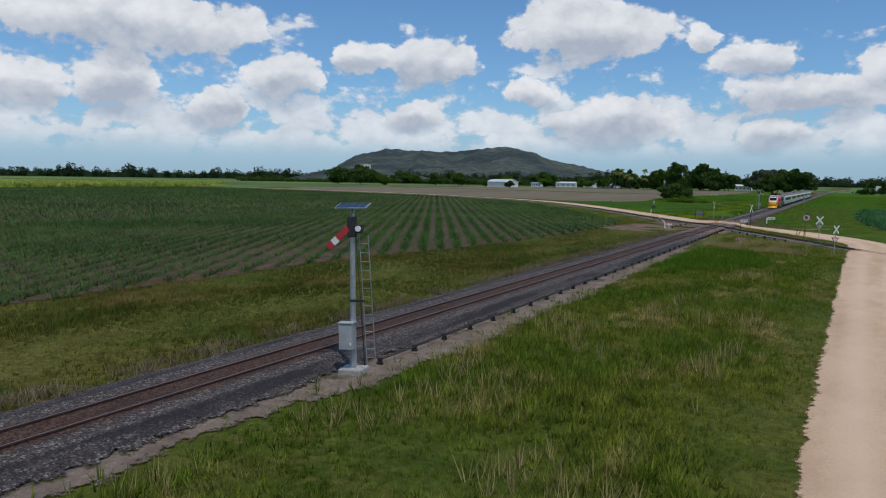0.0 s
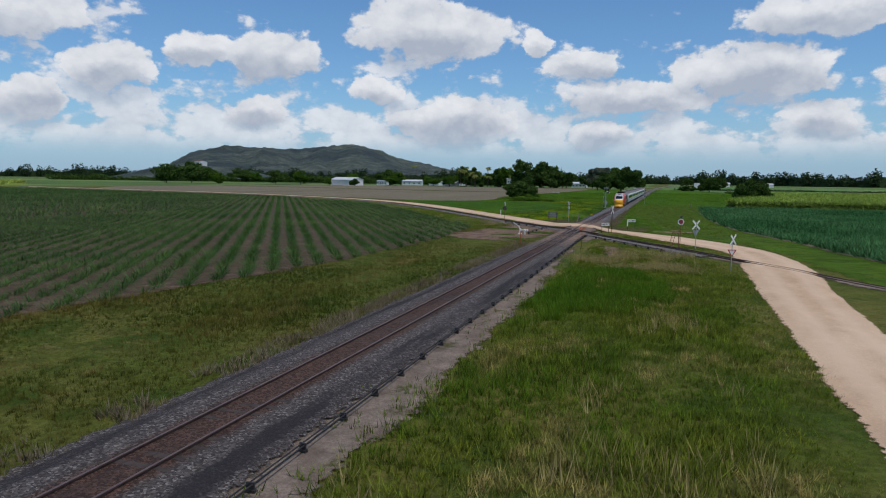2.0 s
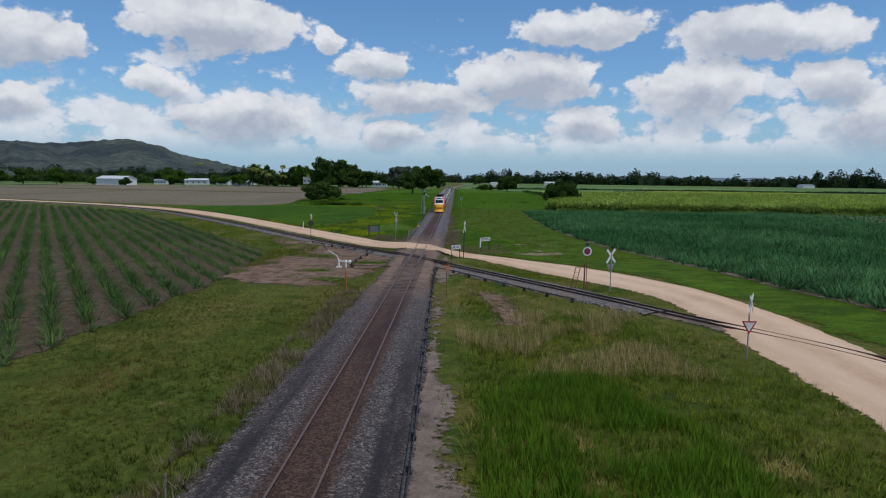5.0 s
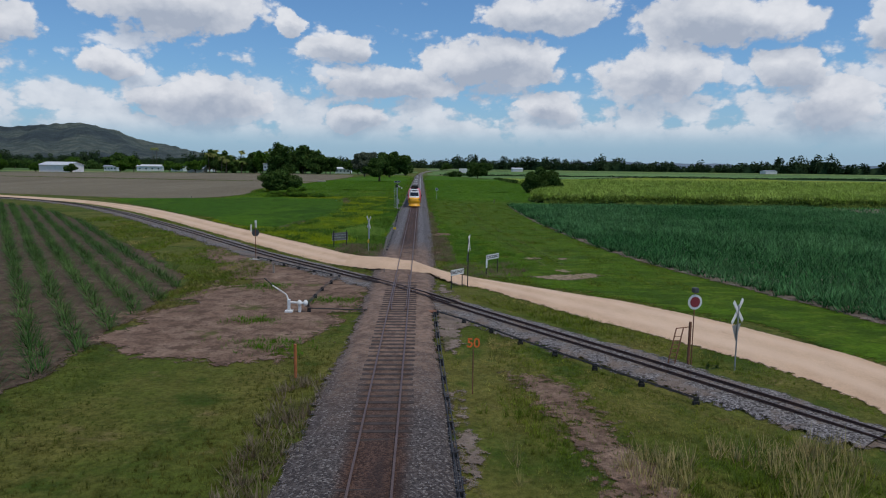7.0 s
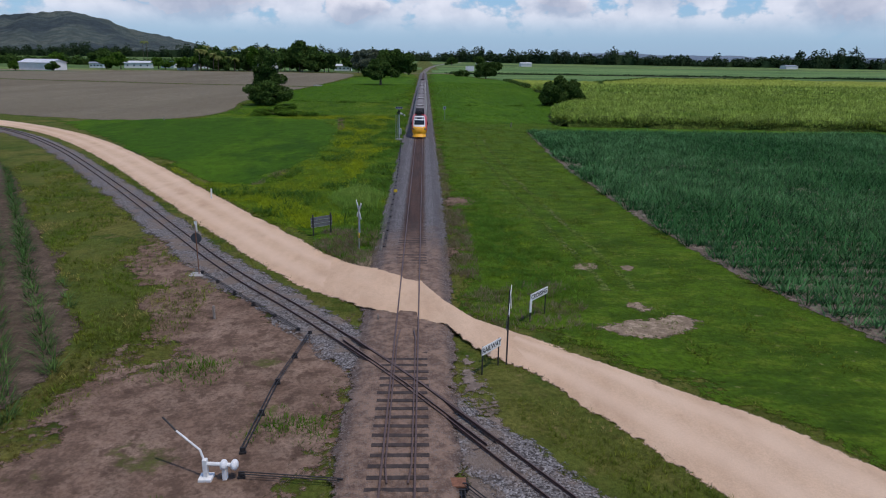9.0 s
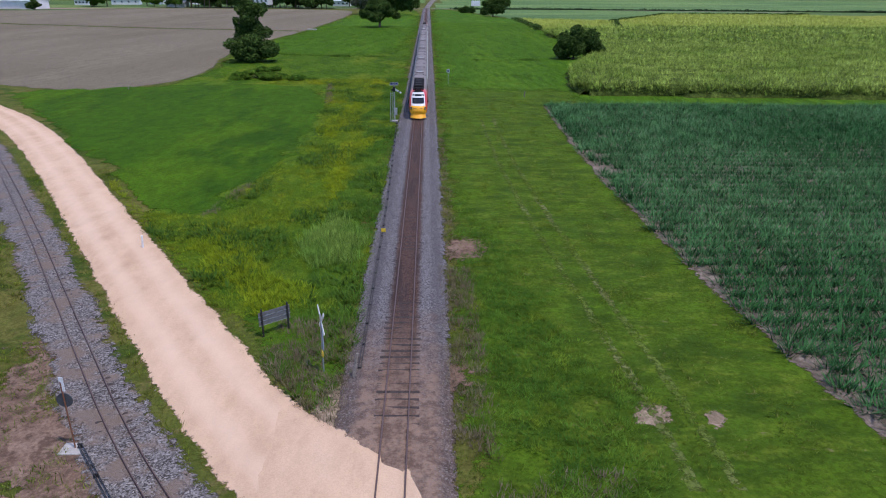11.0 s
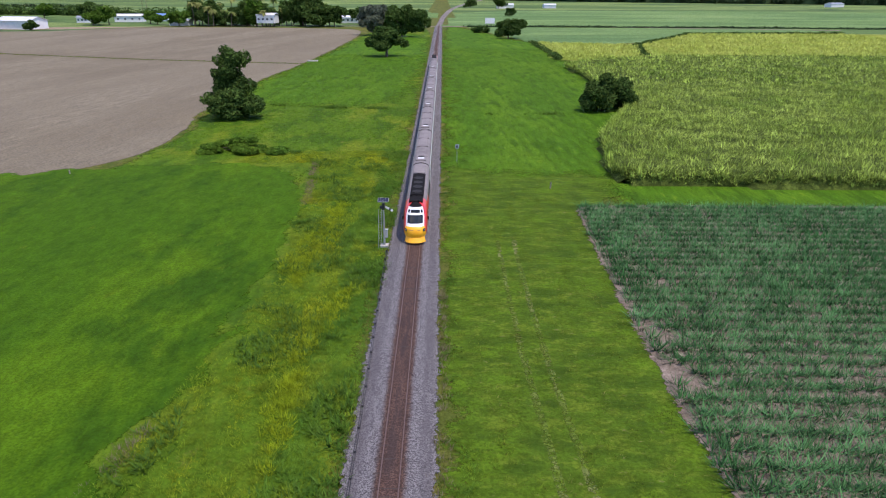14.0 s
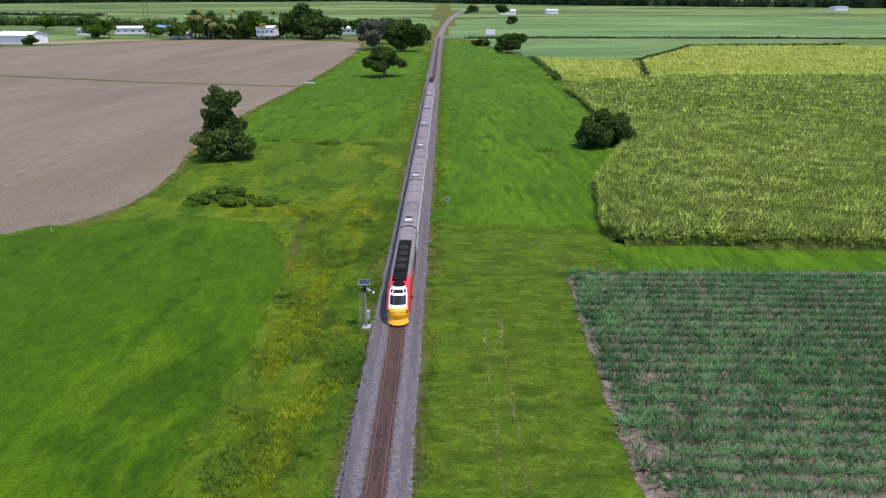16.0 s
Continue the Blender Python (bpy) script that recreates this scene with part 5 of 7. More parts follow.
bare = ((worn > 0) & (RNG.uniform(0, 1, len(right)) < 0.75)) | near_line(right, TRAM[4:9], 2.0)
right, hh = right[~bare], hh[~bare]
blades("grass", right, LEAF["verge"], hh, 0.052, per=8, spread=0.6, lean=0.9, simple=True, label="uneven green and straw-coloured verge grass", category="grass")
lush = scatter(3.6, 11.5, -43, -23, 40)
lush = clumped(lush[inside(lush, [(4.2, -25), (4.0, -40), (5.6, -43), (8.6, -41), (11.2, -36), (10.6, -29), (8.3, -23.5)])], 0.35, -0.25, 8)
blades("lush_grass", lush, LEAF["green"], 0.42, 0.035, per=8, spread=0.5, lean=0.7, simple=True, label="patch of tall bright green grass", category="grass")
straw = np.vstack([clumped(scatter(3.6, 13, -24, -12, 22), 0.3, -0.1, 4), clumped(scatter(4.2, 13, -85, -40, 6), 0.25, 0.12, 11)])
blades("seeding_grass", keep(straw), LEAF["straw"], 0.55, 0.02, per=6, lean=0.6, simple=True, label="dry seeding grass stalks", category="grass")
left = keep(scatter(-18, -2.35, -84, 22, 24))
SCRAPE = [(-14, 0), (-10.5, -4), (-6, -4.5), (-2.6, -1), (-2.4, 18), (-4.8, 16.5), (-10, 22.5), (-9.6, 14), (-12, 8)]
depth = inward(left, SCRAPE) + 2.2 * np.array([noise.noise((p[0] * 0.45, p[1] * 0.45, 31)) for p in left])
left = left[RNG.uniform(-1.0, 1.6, len(left)) > depth.clip(-2, 1.45)]
bare = inward(left, SCRAPE) > 0.5
hh = np.array([0.18 + 0.15 * noise.noise((p[0] * 0.2, p[1] * 0.12, 6)) for p in left]).clip(0.07, 0.5)
hh[bare] *= 0.35
hh *= np.interp(left[:, 1], [-40, -10], [1.0, 0.55])
blades("grass", left, LEAF["grass"], hh, 0.052, per=8, spread=0.6, lean=0.9, simple=True, label="dull green grass between track and cane field", category="grass")
weeds = keep(scatter(-27, -2.4, 20, 132, 11))
BEYOND = [(-1.6, 24.5), (-4.8, 28.4), (-9.7, 35.6), (-19.8, 50.3), (-27, 61), (-27, 135), (-2, 135)]
weeds = weeds[~inside(weeds, PADDOCK) & inside(weeds, BEYOND)]
weeds = weeds[(inward(weeds, [(-1.8, 24), (-5.5, 28.5), (-9.5, 35), (-6.5, 36), (-3.6, 33), (-2, 31)]) < 0) | (RNG.uniform(0, 1, len(weeds)) < 0.35)]
hh = np.array([0.42 + 0.34 * noise.noise((p[0] * 0.2, p[1] * 0.14, 9)) for p in weeds]).clip(0.12, 0.9)
lush_side = weeds[:, 0] + 2.2 * np.array([noise.noise((p[0] * 0.15, p[1] * 0.06, 19)) for p in weeds]) > -6.4
blades("weeds", weeds[~lush_side], LEAF["weeds"], hh[~lush_side] * 0.45, 0.10, per=13, spread=1.3, lean=1.5, simple=True, label="tangled yellow-green weeds beside the line", category="weeds")
blades("weeds", weeds[lush_side], LEAF["lush"], hh[lush_side] * 0.55, 0.10, per=13, spread=1.3, lean=1.4, simple=True, label="lush green weeds along the foot of the ballast", category="weeds")
yw = scatter(-16, -4, 35, 110, 16)
patch = np.full(len(yw), -9.0)
for poly in ([(-15.5, 46), (-12.8, 47.5), (-7.9, 41.6), (-4.4, 36.4), (-7.2, 35.6), (-11.4, 40.4)], [(-8.5, 62), (-6.9, 67.5), (-5.4, 60.5), (-6.6, 56.8)], [(-7.0, 76), (-5.6, 81), (-5.0, 69)],
             [(-12.6, 86), (-10.2, 101), (-9.0, 108), (-7.8, 92), (-10.0, 80)], [(-8.4, 72), (-7.0, 76), (-6.2, 70), (-7.4, 67)]):
    patch = np.maximum(patch, inward(yw, poly))
patch += 1.1 * np.array([noise.noise((p[0] * 0.5, p[1] * 0.4, 55)) for p in yw])
yw = keep(yw[patch > RNG.uniform(-0.2, 0.7, len(yw))])
blades("weeds", yw, LEAF["yellow"], 0.30, 0.10, per=12, spread=1.2, lean=1.3, simple=True, label="patches of bright yellow-green weeds", category="weeds")
pt = scatter(-8.5, -2.5, 41, 52, 18)
pt = keep(pt[inward(pt, [(-7.8, 46.6), (-5.8, 51.7), (-3.2, 48), (-3.3, 42.8), (-6.1, 42.2)]) > RNG.uniform(-0.5, 0.8, len(pt))])
blades("tall_grass", pt, LEAF["fresh"], 0.6, 0.04, per=11, spread=0.6, lean=0.8, simple=True, label="patch of tall fresh green grass", category="grass")
dw = clumped(keep(scatter(-22, -2.5, 22, 132, 3.0)), 0.16, 0.12, 21)
dw = dw[~inside(dw, PADDOCK) & inside(dw, BEYOND)]
blades("weeds", dw, LEAF["dark"], 0.42, 0.14, per=9, spread=1.0, lean=1.4, simple=True, label="dark leafy weeds among the grass", category="weeds")
tufts = np.vstack([RNG.normal(0, s, (n, 2)) * (1.0, 0.7) + c for c, s, n in (((-3.7, 8.0), 0.75, 110), ((-7.2, 3.0), 0.6, 70), ((-8.6, 12.4), 0.9, 130), ((-5.2, -1.5), 1.0, 120))])
blades("grass", tufts, LEAF["green"], 0.20, 0.08, per=8, spread=1.0, lean=1.2, simple=True, label="small green grass patches on bare earth", category="grass")
sw = keep(scatter(-44, -6, 8, 66, 9))
sw = sw[~inside(sw, BEYOND)]
sw = clumped(sw[inward(sw, SCRAPE) < -0.5], 0.22, -0.2, 17)
blades("grass", sw, LEAF["verge"], 0.2, 0.08, per=8, spread=0.9, lean=1.2, simple=True, label="low green and straw grass beside the tramway", category="grass")
mown = keep(scatter(2.4, 25, 12, 130, 9))
hm = np.array([0.10 + 0.10 * noise.noise((p[0] * 0.9, p[1] * 0.25, 12)) for p in mown]).clip(0.04, 0.25)
far_up = mown[:, 1] + RNG.normal(0, 8, len(mown)) > 118
blades("mown_grass", mown[far_up], LEAF["pasture"], hm[far_up], 0.18, per=7, spread=1.6, lean=1.3, simple=True, label="bright mown pasture grass", category="grass")
mown, hm = mown[~far_up], hm[~far_up]
blades("mown_grass", mown, LEAF["mown"], hm, 0.18, per=7, spread=1.6, lean=1.3, simple=True, label="mown green grass strip", category="grass")
dead = np.vstack([scatter(1.8, 4.0, 22.5, 42, 22), scatter(2.2, 3.2, 42, 80, 9), scatter(-3.7, -2.1, -84, -6, 20), scatter(2.8, 9, 16.5, 23, 9), scatter(-6.5, -2.1, 25, 35, 26), ] + [resample(l, 0.06) + RNG.normal(0, 0.3, resample(l, 0.06).shape)
                  for l in ([(-16, 124.5), (-13.5, 104)], [(-14.5, 60.5), (-15.6, 52.5)])])
blades("dead_weeds", clumped(keep(dead), 0.5, -0.3, 41), LEAF["dead"], 0.3, 0.05, per=8, spread=0.7, lean=0.9, simple=True, label="grey-brown dead weeds along the ballast", category="weeds")
LUSH = [(3.6, 22.5), (8.8, 20.5), (10.8, 25), (9.2, 34), (7.2, 42), (5.2, 50), (4.0, 60), (3.4, 44)]
edge = scatter(3.0, 12, 20, 62, 18)
edge = edge[inward(edge, LUSH) + 1.6 * np.array([noise.noise((p[0] * 0.4, p[1] * 0.3, 77)) for p in edge]) > RNG.uniform(-0.3, 0.9, len(edge))]
edge = np.vstack([edge, clumped(scatter(2.8, 3.9, 60, 150, 6), 0.3, 0.0, 9)])
blades("weeds", clumped(keep(edge), 0.3, -0.35, 31), LEAF["lush"], 0.19, 0.11, per=15, spread=1.6, lean=1.4, simple=True, label="taller weeds along the ballast edge", category="weeds")
pad = scatter(-67, -12, 52, 126, 5)
blades("paddock_grass", pad[inward(pad, PADDOCK) > 0.3], LEAF["paddock"], 0.09, 0.3, per=5, spread=2.0, lean=1.5, simple=True, label="short bright paddock grass", category="grass")
past = np.vstack([scatter(-50, -2.5, 126, 300, 1.6), scatter(3, 45, 130, 330, 1.6)])
past = past[~inside(past, PLOUGH) & ~inside(past, TALL)]
blades("pasture_grass", past, LEAF["pasture"], 0.16, 0.4, per=5, spread=1.8, lean=1.4, simple=True, label="rough pasture grass", category="grass")


def rows(poly, turn, gap, step, x_lim, skip=0.0, wob=0.12):
    """Points along parallel crop rows inside a polygon."""
    poly = np.asarray(poly, float)
    c, s = cos(turn), sin(turn)
    R = np.array([[c, -s], [s, c]])
    q = poly @ R
    a = np.arange(q[:, 0].min(), q[:, 0].max(), step)
    b = np.arange(q[:, 1].min(), q[:, 1].max(), gap)
    A, B = np.meshgrid(a, b)
    pts = np.c_[(A + RNG.uniform(-0.5, 0.5, A.shape) * step).ravel(), (B + RNG.normal(0, wob, B.shape)).ravel()] @ R.T
    pts = pts[inside(pts, poly) & x_lim(pts)]
    return pts[RNG.uniform(0, 1, len(pts)) >= skip]


def gappy(p, bias):
    v = np.array([noise.noise((a * 0.07, b * 0.09, 2)) + 0.7 * noise.noise((a * 0.3, b * 0.3, 7)) for a, b in p])
    return p[v > bias]


TR_L = atan2(0.85, -0.53)
nl = rows(YOUNG_LEFT, TR_L, 1.65, 0.42, lambda p: (p[:, 0] > -75) & (p[:, 1] > -84), 0.08)
hl = np.array([0.62 + 0.2 * noise.noise((p[0] * 0.06, p[1] * 0.06, 4)) for p in nl])
blades("young_cane", nl, LEAF["cane_left"], hl * 0.85, 0.034, per=30, spread=0.75, lean=1.5, simple=True, droop=0.5, label="rows of young sugar cane plants", category="sugar cane")
fl = rows(YOUNG_LEFT, TR_L, 1.65, 0.9, lambda p: (p[:, 0] <= -75) & (p[:, 1] > -60), 0.05)
blades("young_cane", fl, LEAF["cane_left"], 0.62, 0.10, per=7, spread=0.9, lean=1.3, simple=True, droop=0.5, label="young sugar cane further across the field", category="sugar cane")
nr = rows(YOUNG_RIGHT, -0.03, 1.6, 0.36, lambda p: (p[:, 0] < 80), 0.03, 0.07)
nr = gappy(nr, -0.82)
edge_gap = inward(nr, YOUNG_RIGHT) + np.array([0.6 * noise.noise((p[0] * 0.9, p[1] * 0.5, 3)) for p in nr])
nr = nr[edge_gap > 0.4]
hr = np.array([0.72 + 0.22 * noise.noise((p[0] * 0.05, p[1] * 0.05, 4)) for p in nr])
blades("young_cane", nr, LEAF["cane"], hr * 1.0, 0.05, per=36, spread=0.78, lean=1.35, simple=True, droop=0.5, label="bluish green rows of young sugar cane", category="sugar cane")
fr = rows(YOUNG_RIGHT, -0.03, 1.6, 1.3, lambda p: (p[:, 0] >= 80), 0.0, 0.2)
blades("young_cane", fr, LEAF["cane"], 0.7, 0.10, per=8, spread=0.9, lean=1.3, simple=True, droop=0.5, label="young sugar cane towards the far side", category="sugar cane")


def tall_cane():
    """A block of ripe cane: a body with a lumpy top, leaves over it and a leafy face along its edges."""
    ob = sheet("tall_cane_stalks", TALL, 0.0, MAT["stalks"], "dense green mass of tall cane stalks", step=1.5, jitter=0.5, kind="stuff", curve=1, margin=0.1)
    ob["category"] = "sugar cane"
    me = ob.data
    co = np.empty(len(me.vertices) * 3, np.float32)
    me.vertices.foreach_get("co", co)
    co = co.reshape(-1, 3)
    d = inward(co[:, :2].astype(float), TALL)
    lump = np.array([0.30 * noise.noise((p[0] * 0.22, p[1] * 0.22, 1)) + 0.22 * noise.noise((p[0] * 0.7, p[1] * 0.7, 2)) for p in co])
    co[:, 2] = np.where(d > -0.2, (1.75 + lump) * np.clip((d + 0.2) / 1.2, 0, 1) ** 0.4, 0.0)
    me.vertices.foreach_set("co", co.ravel())
    me.polygons.foreach_set("use_smooth", np.ones(len(me.polygons), bool))
    me.update()

    def height(p):
        return np.array([1.35 + 0.30 * noise.noise((x * 0.22, y * 0.22, 1)) + 0.22 * noise.noise((x * 0.7, y * 0.7, 2)) for x, y in p])

    a = scatter(24, 150, 104, 200, 2.15)
    a = a[inward(a, TALL) > 0.3]
    b = scatter(40, 240, 104, 285, 0.8)
    b = b[inside(b, TALL) & ((b[:, 1] > 200) | (b[:, 0] > 150))]
    blades("tall_cane", a, LEAF["tall"], 1.05, 0.06, per=15, spread=0.6, lean=1.25, droop=0.9, z=height(a), simple=True, label="yellow-green leaves of tall sugar cane", category="sugar cane")
    blades("tall_cane", b, LEAF["tall"], 1.1, 0.16, per=9, spread=0.8, lean=1.2, droop=0.9, z=height(b), simple=True, label="tall sugar cane further off", category="sugar cane")
    e = resample(np.asarray(TALL[-5:] + TALL[:5], float), 0.10)
    e = e + RNG.normal(0, 0.22, e.shape)
    blades("tall_cane", e, LEAF["tall"], 0.95, 0.06, per=7, spread=0.3, lean=0.9, droop=1.1, z=RNG.uniform(0.25, 1.5, len(e)), simple=True, label="leafy edge of the tall cane block", category="sugar cane")
    y = np.vstack([scatter(46, 94, 277, 366, 0.5), scatter(84, 240, 287, 440, 0.28)])
    y = y[(inside(y, [(46, 282), (60, 277), (79, 287), (92, 350), (47, 365)]) | inside(y, [(84, 287), (240, 287), (240, 440), (150, 440), (95, 352)]))]
    blades("cane_tops", y, LEAF["tall_yellow"], 1.1, 0.3, per=6, spread=0.9, lean=1.2, droop=0.9, z=0.1, simple=True, label="bright tops of further cane blocks", category="sugar cane")


yl = np.vstack([scatter(-345, -300, -105, 160, 0.55), scatter(-300 - 170, -345, 60, 320, 0.12)])
yl = yl[inside(yl, [(-300, -110), (-300, 160), (-470, 330), (-900, 330), (-900, -140)])]
LEAF["tall_yellow"] = leafy("bright_cane_tops", [(0.31, 0.42, 0.075), (0.39, 0.48, 0.10)], 0.03, upright=0.7, spread=0.3)
blades("cane_tops", yl, LEAF["tall_yellow"], 2.2, 0.28, per=7, spread=0.5, lean=0.8, simple=True, label="yellow-green cane standing past the young rows", category="sugar cane")
# body kept darker than the leaves: shade of the gaps put into its colour
MAT["stalks"] = layered("shaded_cane_mass", [(0.075, 0.11, 0.02), (0.12, 0.17, 0.03), (0.045, 0.07, 0.014)], [0.25, 1.1], bump=1.0, bump_scale=2.5, bump_dist=0.4)
tall_cane()
ditch = np.vstack([resample([(-34, 176.5), (-28, 175), (-18, 173.3), (-4, 172.6)], 0.05), resample([(12, 166), (19, 165.6), (26, 167)], 0.12)])
tall = np.array([0.12 + 0.9 * max(0.0, noise.noise((p[0] * 0.22, 3.0, 5)) + 0.12) for p in ditch])
ditch, tall = ditch[tall > 0.16], tall[tall > 0.16]
blades("ditch_weeds", ditch + RNG.normal(0, 0.8, ditch.shape), LEAF["dark"], tall, 0.14, per=7, spread=0.9, lean=1.1, simple=True, label="low green weeds along a shallow ditch", category="weeds")
line = resample([(-40.6, 262), (-101, 274), (-165, 294), (-290, 335)], 0.25)
blades("ditch_weeds", line + RNG.normal(0, 0.35, line.shape), LEAF["mown"], 0.45, 0.12, per=7, spread=0.8, lean=1.1, simple=True, label="line of weeds dividing the ploughed field", category="weeds")


def leaves(centres, radii, n, size, rng, flat=0.75, core=0.55):
    """Leaf sprays spread through clumps of foliage, thicker towards the outside."""
    C, Rr = np.asarray(centres, float), np.asarray(radii, float)
    vol = Rr.prod(axis=1) ** 0.67
    pick = rng.choice(len(C), n, p=vol / vol.sum())
    d = rng.normal(0, 1, (n, 3))
    d /= np.linalg.norm(d, axis=1)[:, None]
    r = rng.uniform(core ** 3, 1, n) ** (1 / 3)
    P = C[pick] + d * Rr[pick] * r[:, None]
    nrm = d * 0.8 + rng.normal(0, 0.6, (n, 3)) + np.array([0, 0, 0.35])
    nrm /= np.linalg.norm(nrm, axis=1)[:, None]
    t = np.cross(nrm, rng.normal(0, 1, (n, 3)))
    t /= np.linalg.norm(t, axis=1)[:, None]
    b = np.cross(nrm, t)
    s = size * rng.uniform(0.55, 1.35, n)[:, None]
    bend = nrm * s * 0.25
    V = np.stack([P - t * s - bend, P - b * s * flat * 0.6, P + t * s - bend, P + b * s * flat * 0.6], 1).reshape(-1, 3)
    i = np.arange(n) * 4
    return V, np.c_[i, i + 1, i + 2, i + 3]


def clumps(blobs, count, rng, small=0.42):
    """Breaks a few big blobs of a crown up into many uneven clumps."""
    C, R = [], []
    for (x, y, z, rx, ry, rz) in blobs:
        for _ in range(count):
            d = rng.normal(0, 1, 3)
            d /= np.linalg.norm(d)
            k = rng.uniform(0.45, 0.92)
            C.append((x + d[0] * rx * k, y + d[1] * ry * k, z + d[2] * rz * k))
            f = small * rng.uniform(0.6, 1.25)
            R.append((rx * f, ry * f, rz * f))
    return C, R


def tree(at, blobs, trunk_r, trunk_h, n, size, mat, label, name="tree", category="tree", seed=1, count=9, group=""):
    rng = np.random.default_rng(seed)
    top = thing(name, (*at, 0), label, category, group)
    C, R = clumps(blobs, count, rng)
    if trunk_h > 0:
        bm = bmesh.new()
        tube(bm, (0, 0, -0.1), (0.1, 0.05, trunk_h), trunk_r, 9, trunk_r * 0.62)
        part("trunk", bm, MAT["bark"], top)
        bm = bmesh.new()
        for k in range(min(7, len(C))):
            c = C[(k * 5) % len(C)]
            tube(bm, (0.08, 0.04, trunk_h * 0.9), c, trunk_r * 0.45, 6, trunk_r * 0.12)
        part("limbs", bm, MAT["bark"], top)
    V, F = leaves(C, R, n, size, rng)
    V[:, 2] = np.maximum(V[:, 2], 0.05)
    arrays("crown", V, F, mat, top)
    return top


tree((-38.5, 161), [(-1.6, 0, 2.7, 5.6, 5.6, 3.1), (1.6, 0.5, 3.0, 5.4, 5.0, 3.1), (0.0, 0, 5.6, 4.3, 4.2, 2.6), (0.2, 0, 8.6, 3.6, 3.6, 3.2), (0.3, 0, 11.4, 3.0, 3.0, 2.7)], 0.5, 6.0, 16000, 0.36, LEAF["tree"],
     "dark two-tiered tree standing at the edge of the ploughed field", seed=3, count=12)
tree((36.5, 171), [(-1.5, 0, 3.2, 4.2, 4.0, 3.8), (2.0, -0.5, 3.4, 4.5, 4.0, 3.9), (4.8, 1, 2.0, 3.2, 3, 2.4)], 0.25, 2.0, 11000, 0.38, LEAF["tree"],
     "dense dark bush beside the tall cane", name="bush", category="bush", seed=4, count=11)
tree((-18.5, 291), [(-2.5, 0, 6.0, 6.0, 5.0, 3.6), (3.2, 1, 6.6, 5.5, 5.0, 3.8), (0, 0, 8.4, 5.0, 4.6, 2.8)], 0.55, 4.2, 15000, 0.6, LEAF["tree"], "spreading dark mango tree in the pasture", seed=5, count=11)
tree((-19, 402), [(-4, 0, 8, 8, 7, 6), (5, 2, 9, 8, 7, 6.5), (0, 0, 12, 7, 6, 5)], 0.6, 5.0, 10000, 0.9, LEAF["tree"], "broad dark tree beside the far crossing", seed=6, count=11)
tree((-36, 415), [(0, 0, 9, 8, 7, 6), (3, 2, 12, 6, 5, 4.5)], 0.5, 5.0, 7000, 0.8, LEAF["tree_grey"], "silvery grey tree behind the dark one", seed=7, count=11)
tree((37, 394), [(-2, 0, 5, 5.2, 5, 4.4), (3, 0, 5.6, 5.4, 5, 4.6)], 0.4, 2.5, 7000, 0.75, LEAF["tree"], "round dark tree at the pasture's end", seed=8, count=10)
tree((24, 440), [(0, 0, 2.2, 4, 3, 2.2), (4, 0, 2.0, 3, 3, 2)], 0.2, 0.8, 1000, 0.7, LEAF["tree"], "low dark bush near the billboard", name="bush", category="bush", seed=9)
tree((-28, 132), [(-4, 0, 0.5, 3.6, 3.0, 1.0), (2.5, -1, 0.7, 4.4, 3.0, 1.3), (-0.5, 0.5, 1.1, 3.0, 2.4, 1.4)], 0.1, 0.4, 12000, 0.26, LEAF["lush"], "low green shrub thicket in the pasture", name="shrub", category="shrub", seed=10)

# ---- signals, signs and markers ----
FX = {
    "red": solid("signal_red", (0.50, 0.025, 0.03), rough=0.5, vary=0.1, dirt=(0.3, 0.05, 0.05), dirt_amount=0.3),
    "cell": glassy("solar_cells", (0.018, 0.022, 0.04), 0.15),
    "rust": solid("rusty_steel", (0.20, 0.085, 0.045), rough=0.85, vary=0.3, scale=8.0),
    "orange": solid("rusty_orange_marker", (0.42, 0.13, 0.04), rough=0.8, vary=0.2),
    "yellow": solid("yellow_paint", (0.75, 0.5, 0.03), rough=0.5, vary=0.1),
    "maroon": solid("faded_maroon", (0.25, 0.03, 0.035), rough=0.55, vary=0.1),
    "board": solid("dark_sign_back", (0.06, 0.065, 0.07), rough=0.6, vary=0.2),
    "ink": solid("black_lettering", (0.02, 0.02, 0.02), rough=0.7, vary=0.1),
    "letter": solid("orange_red_numerals", (0.90, 0.17, 0.03), rough=0.5, vary=0.05),
    "cabinet": solid("grey_painted_cabinet", (0.36, 0.38, 0.38), rough=0.5, vary=0.08, dirt=(0.2, 0.19, 0.17), dirt_amount=0.4),
    "timber": solid("greyed_timber", (0.26, 0.22, 0.18), rough=0.9, vary=0.3, scale=8.0, bump=0.3),
    "slat": solid("weathered_grey_slat", (0.13, 0.13, 0.13), rough=0.7, vary=0.2),
    "bluegrey": solid("pale_blue_sign", (0.45, 0.53, 0.62), rough=0.5, vary=0.08),
}


def writing(name, text, size, mat, parent, m, label=""):
    """Letters as a thin mesh lying in the x-z plane of m."""
    cu = bpy.data.curves.new(name, "FONT")
    cu.offset = 0.012 * size
    cu.body, cu.size, cu.extrude, cu.align_x, cu.align_y = text, size, 0.004, "CENTER", "CENTER"
    tmp = bpy.data.objects.new(name, cu)
    scene.collection.objects.link(tmp)
    bpy.context.view_layer.update()
    me = bpy.data.meshes.new_from_object(tmp)
    bpy.data.objects.remove(tmp)
    ob = link_mesh(name, me, mat, parent, label)
    ob.matrix_basis = m @ pose(0, 0, 0, 90)
    return ob


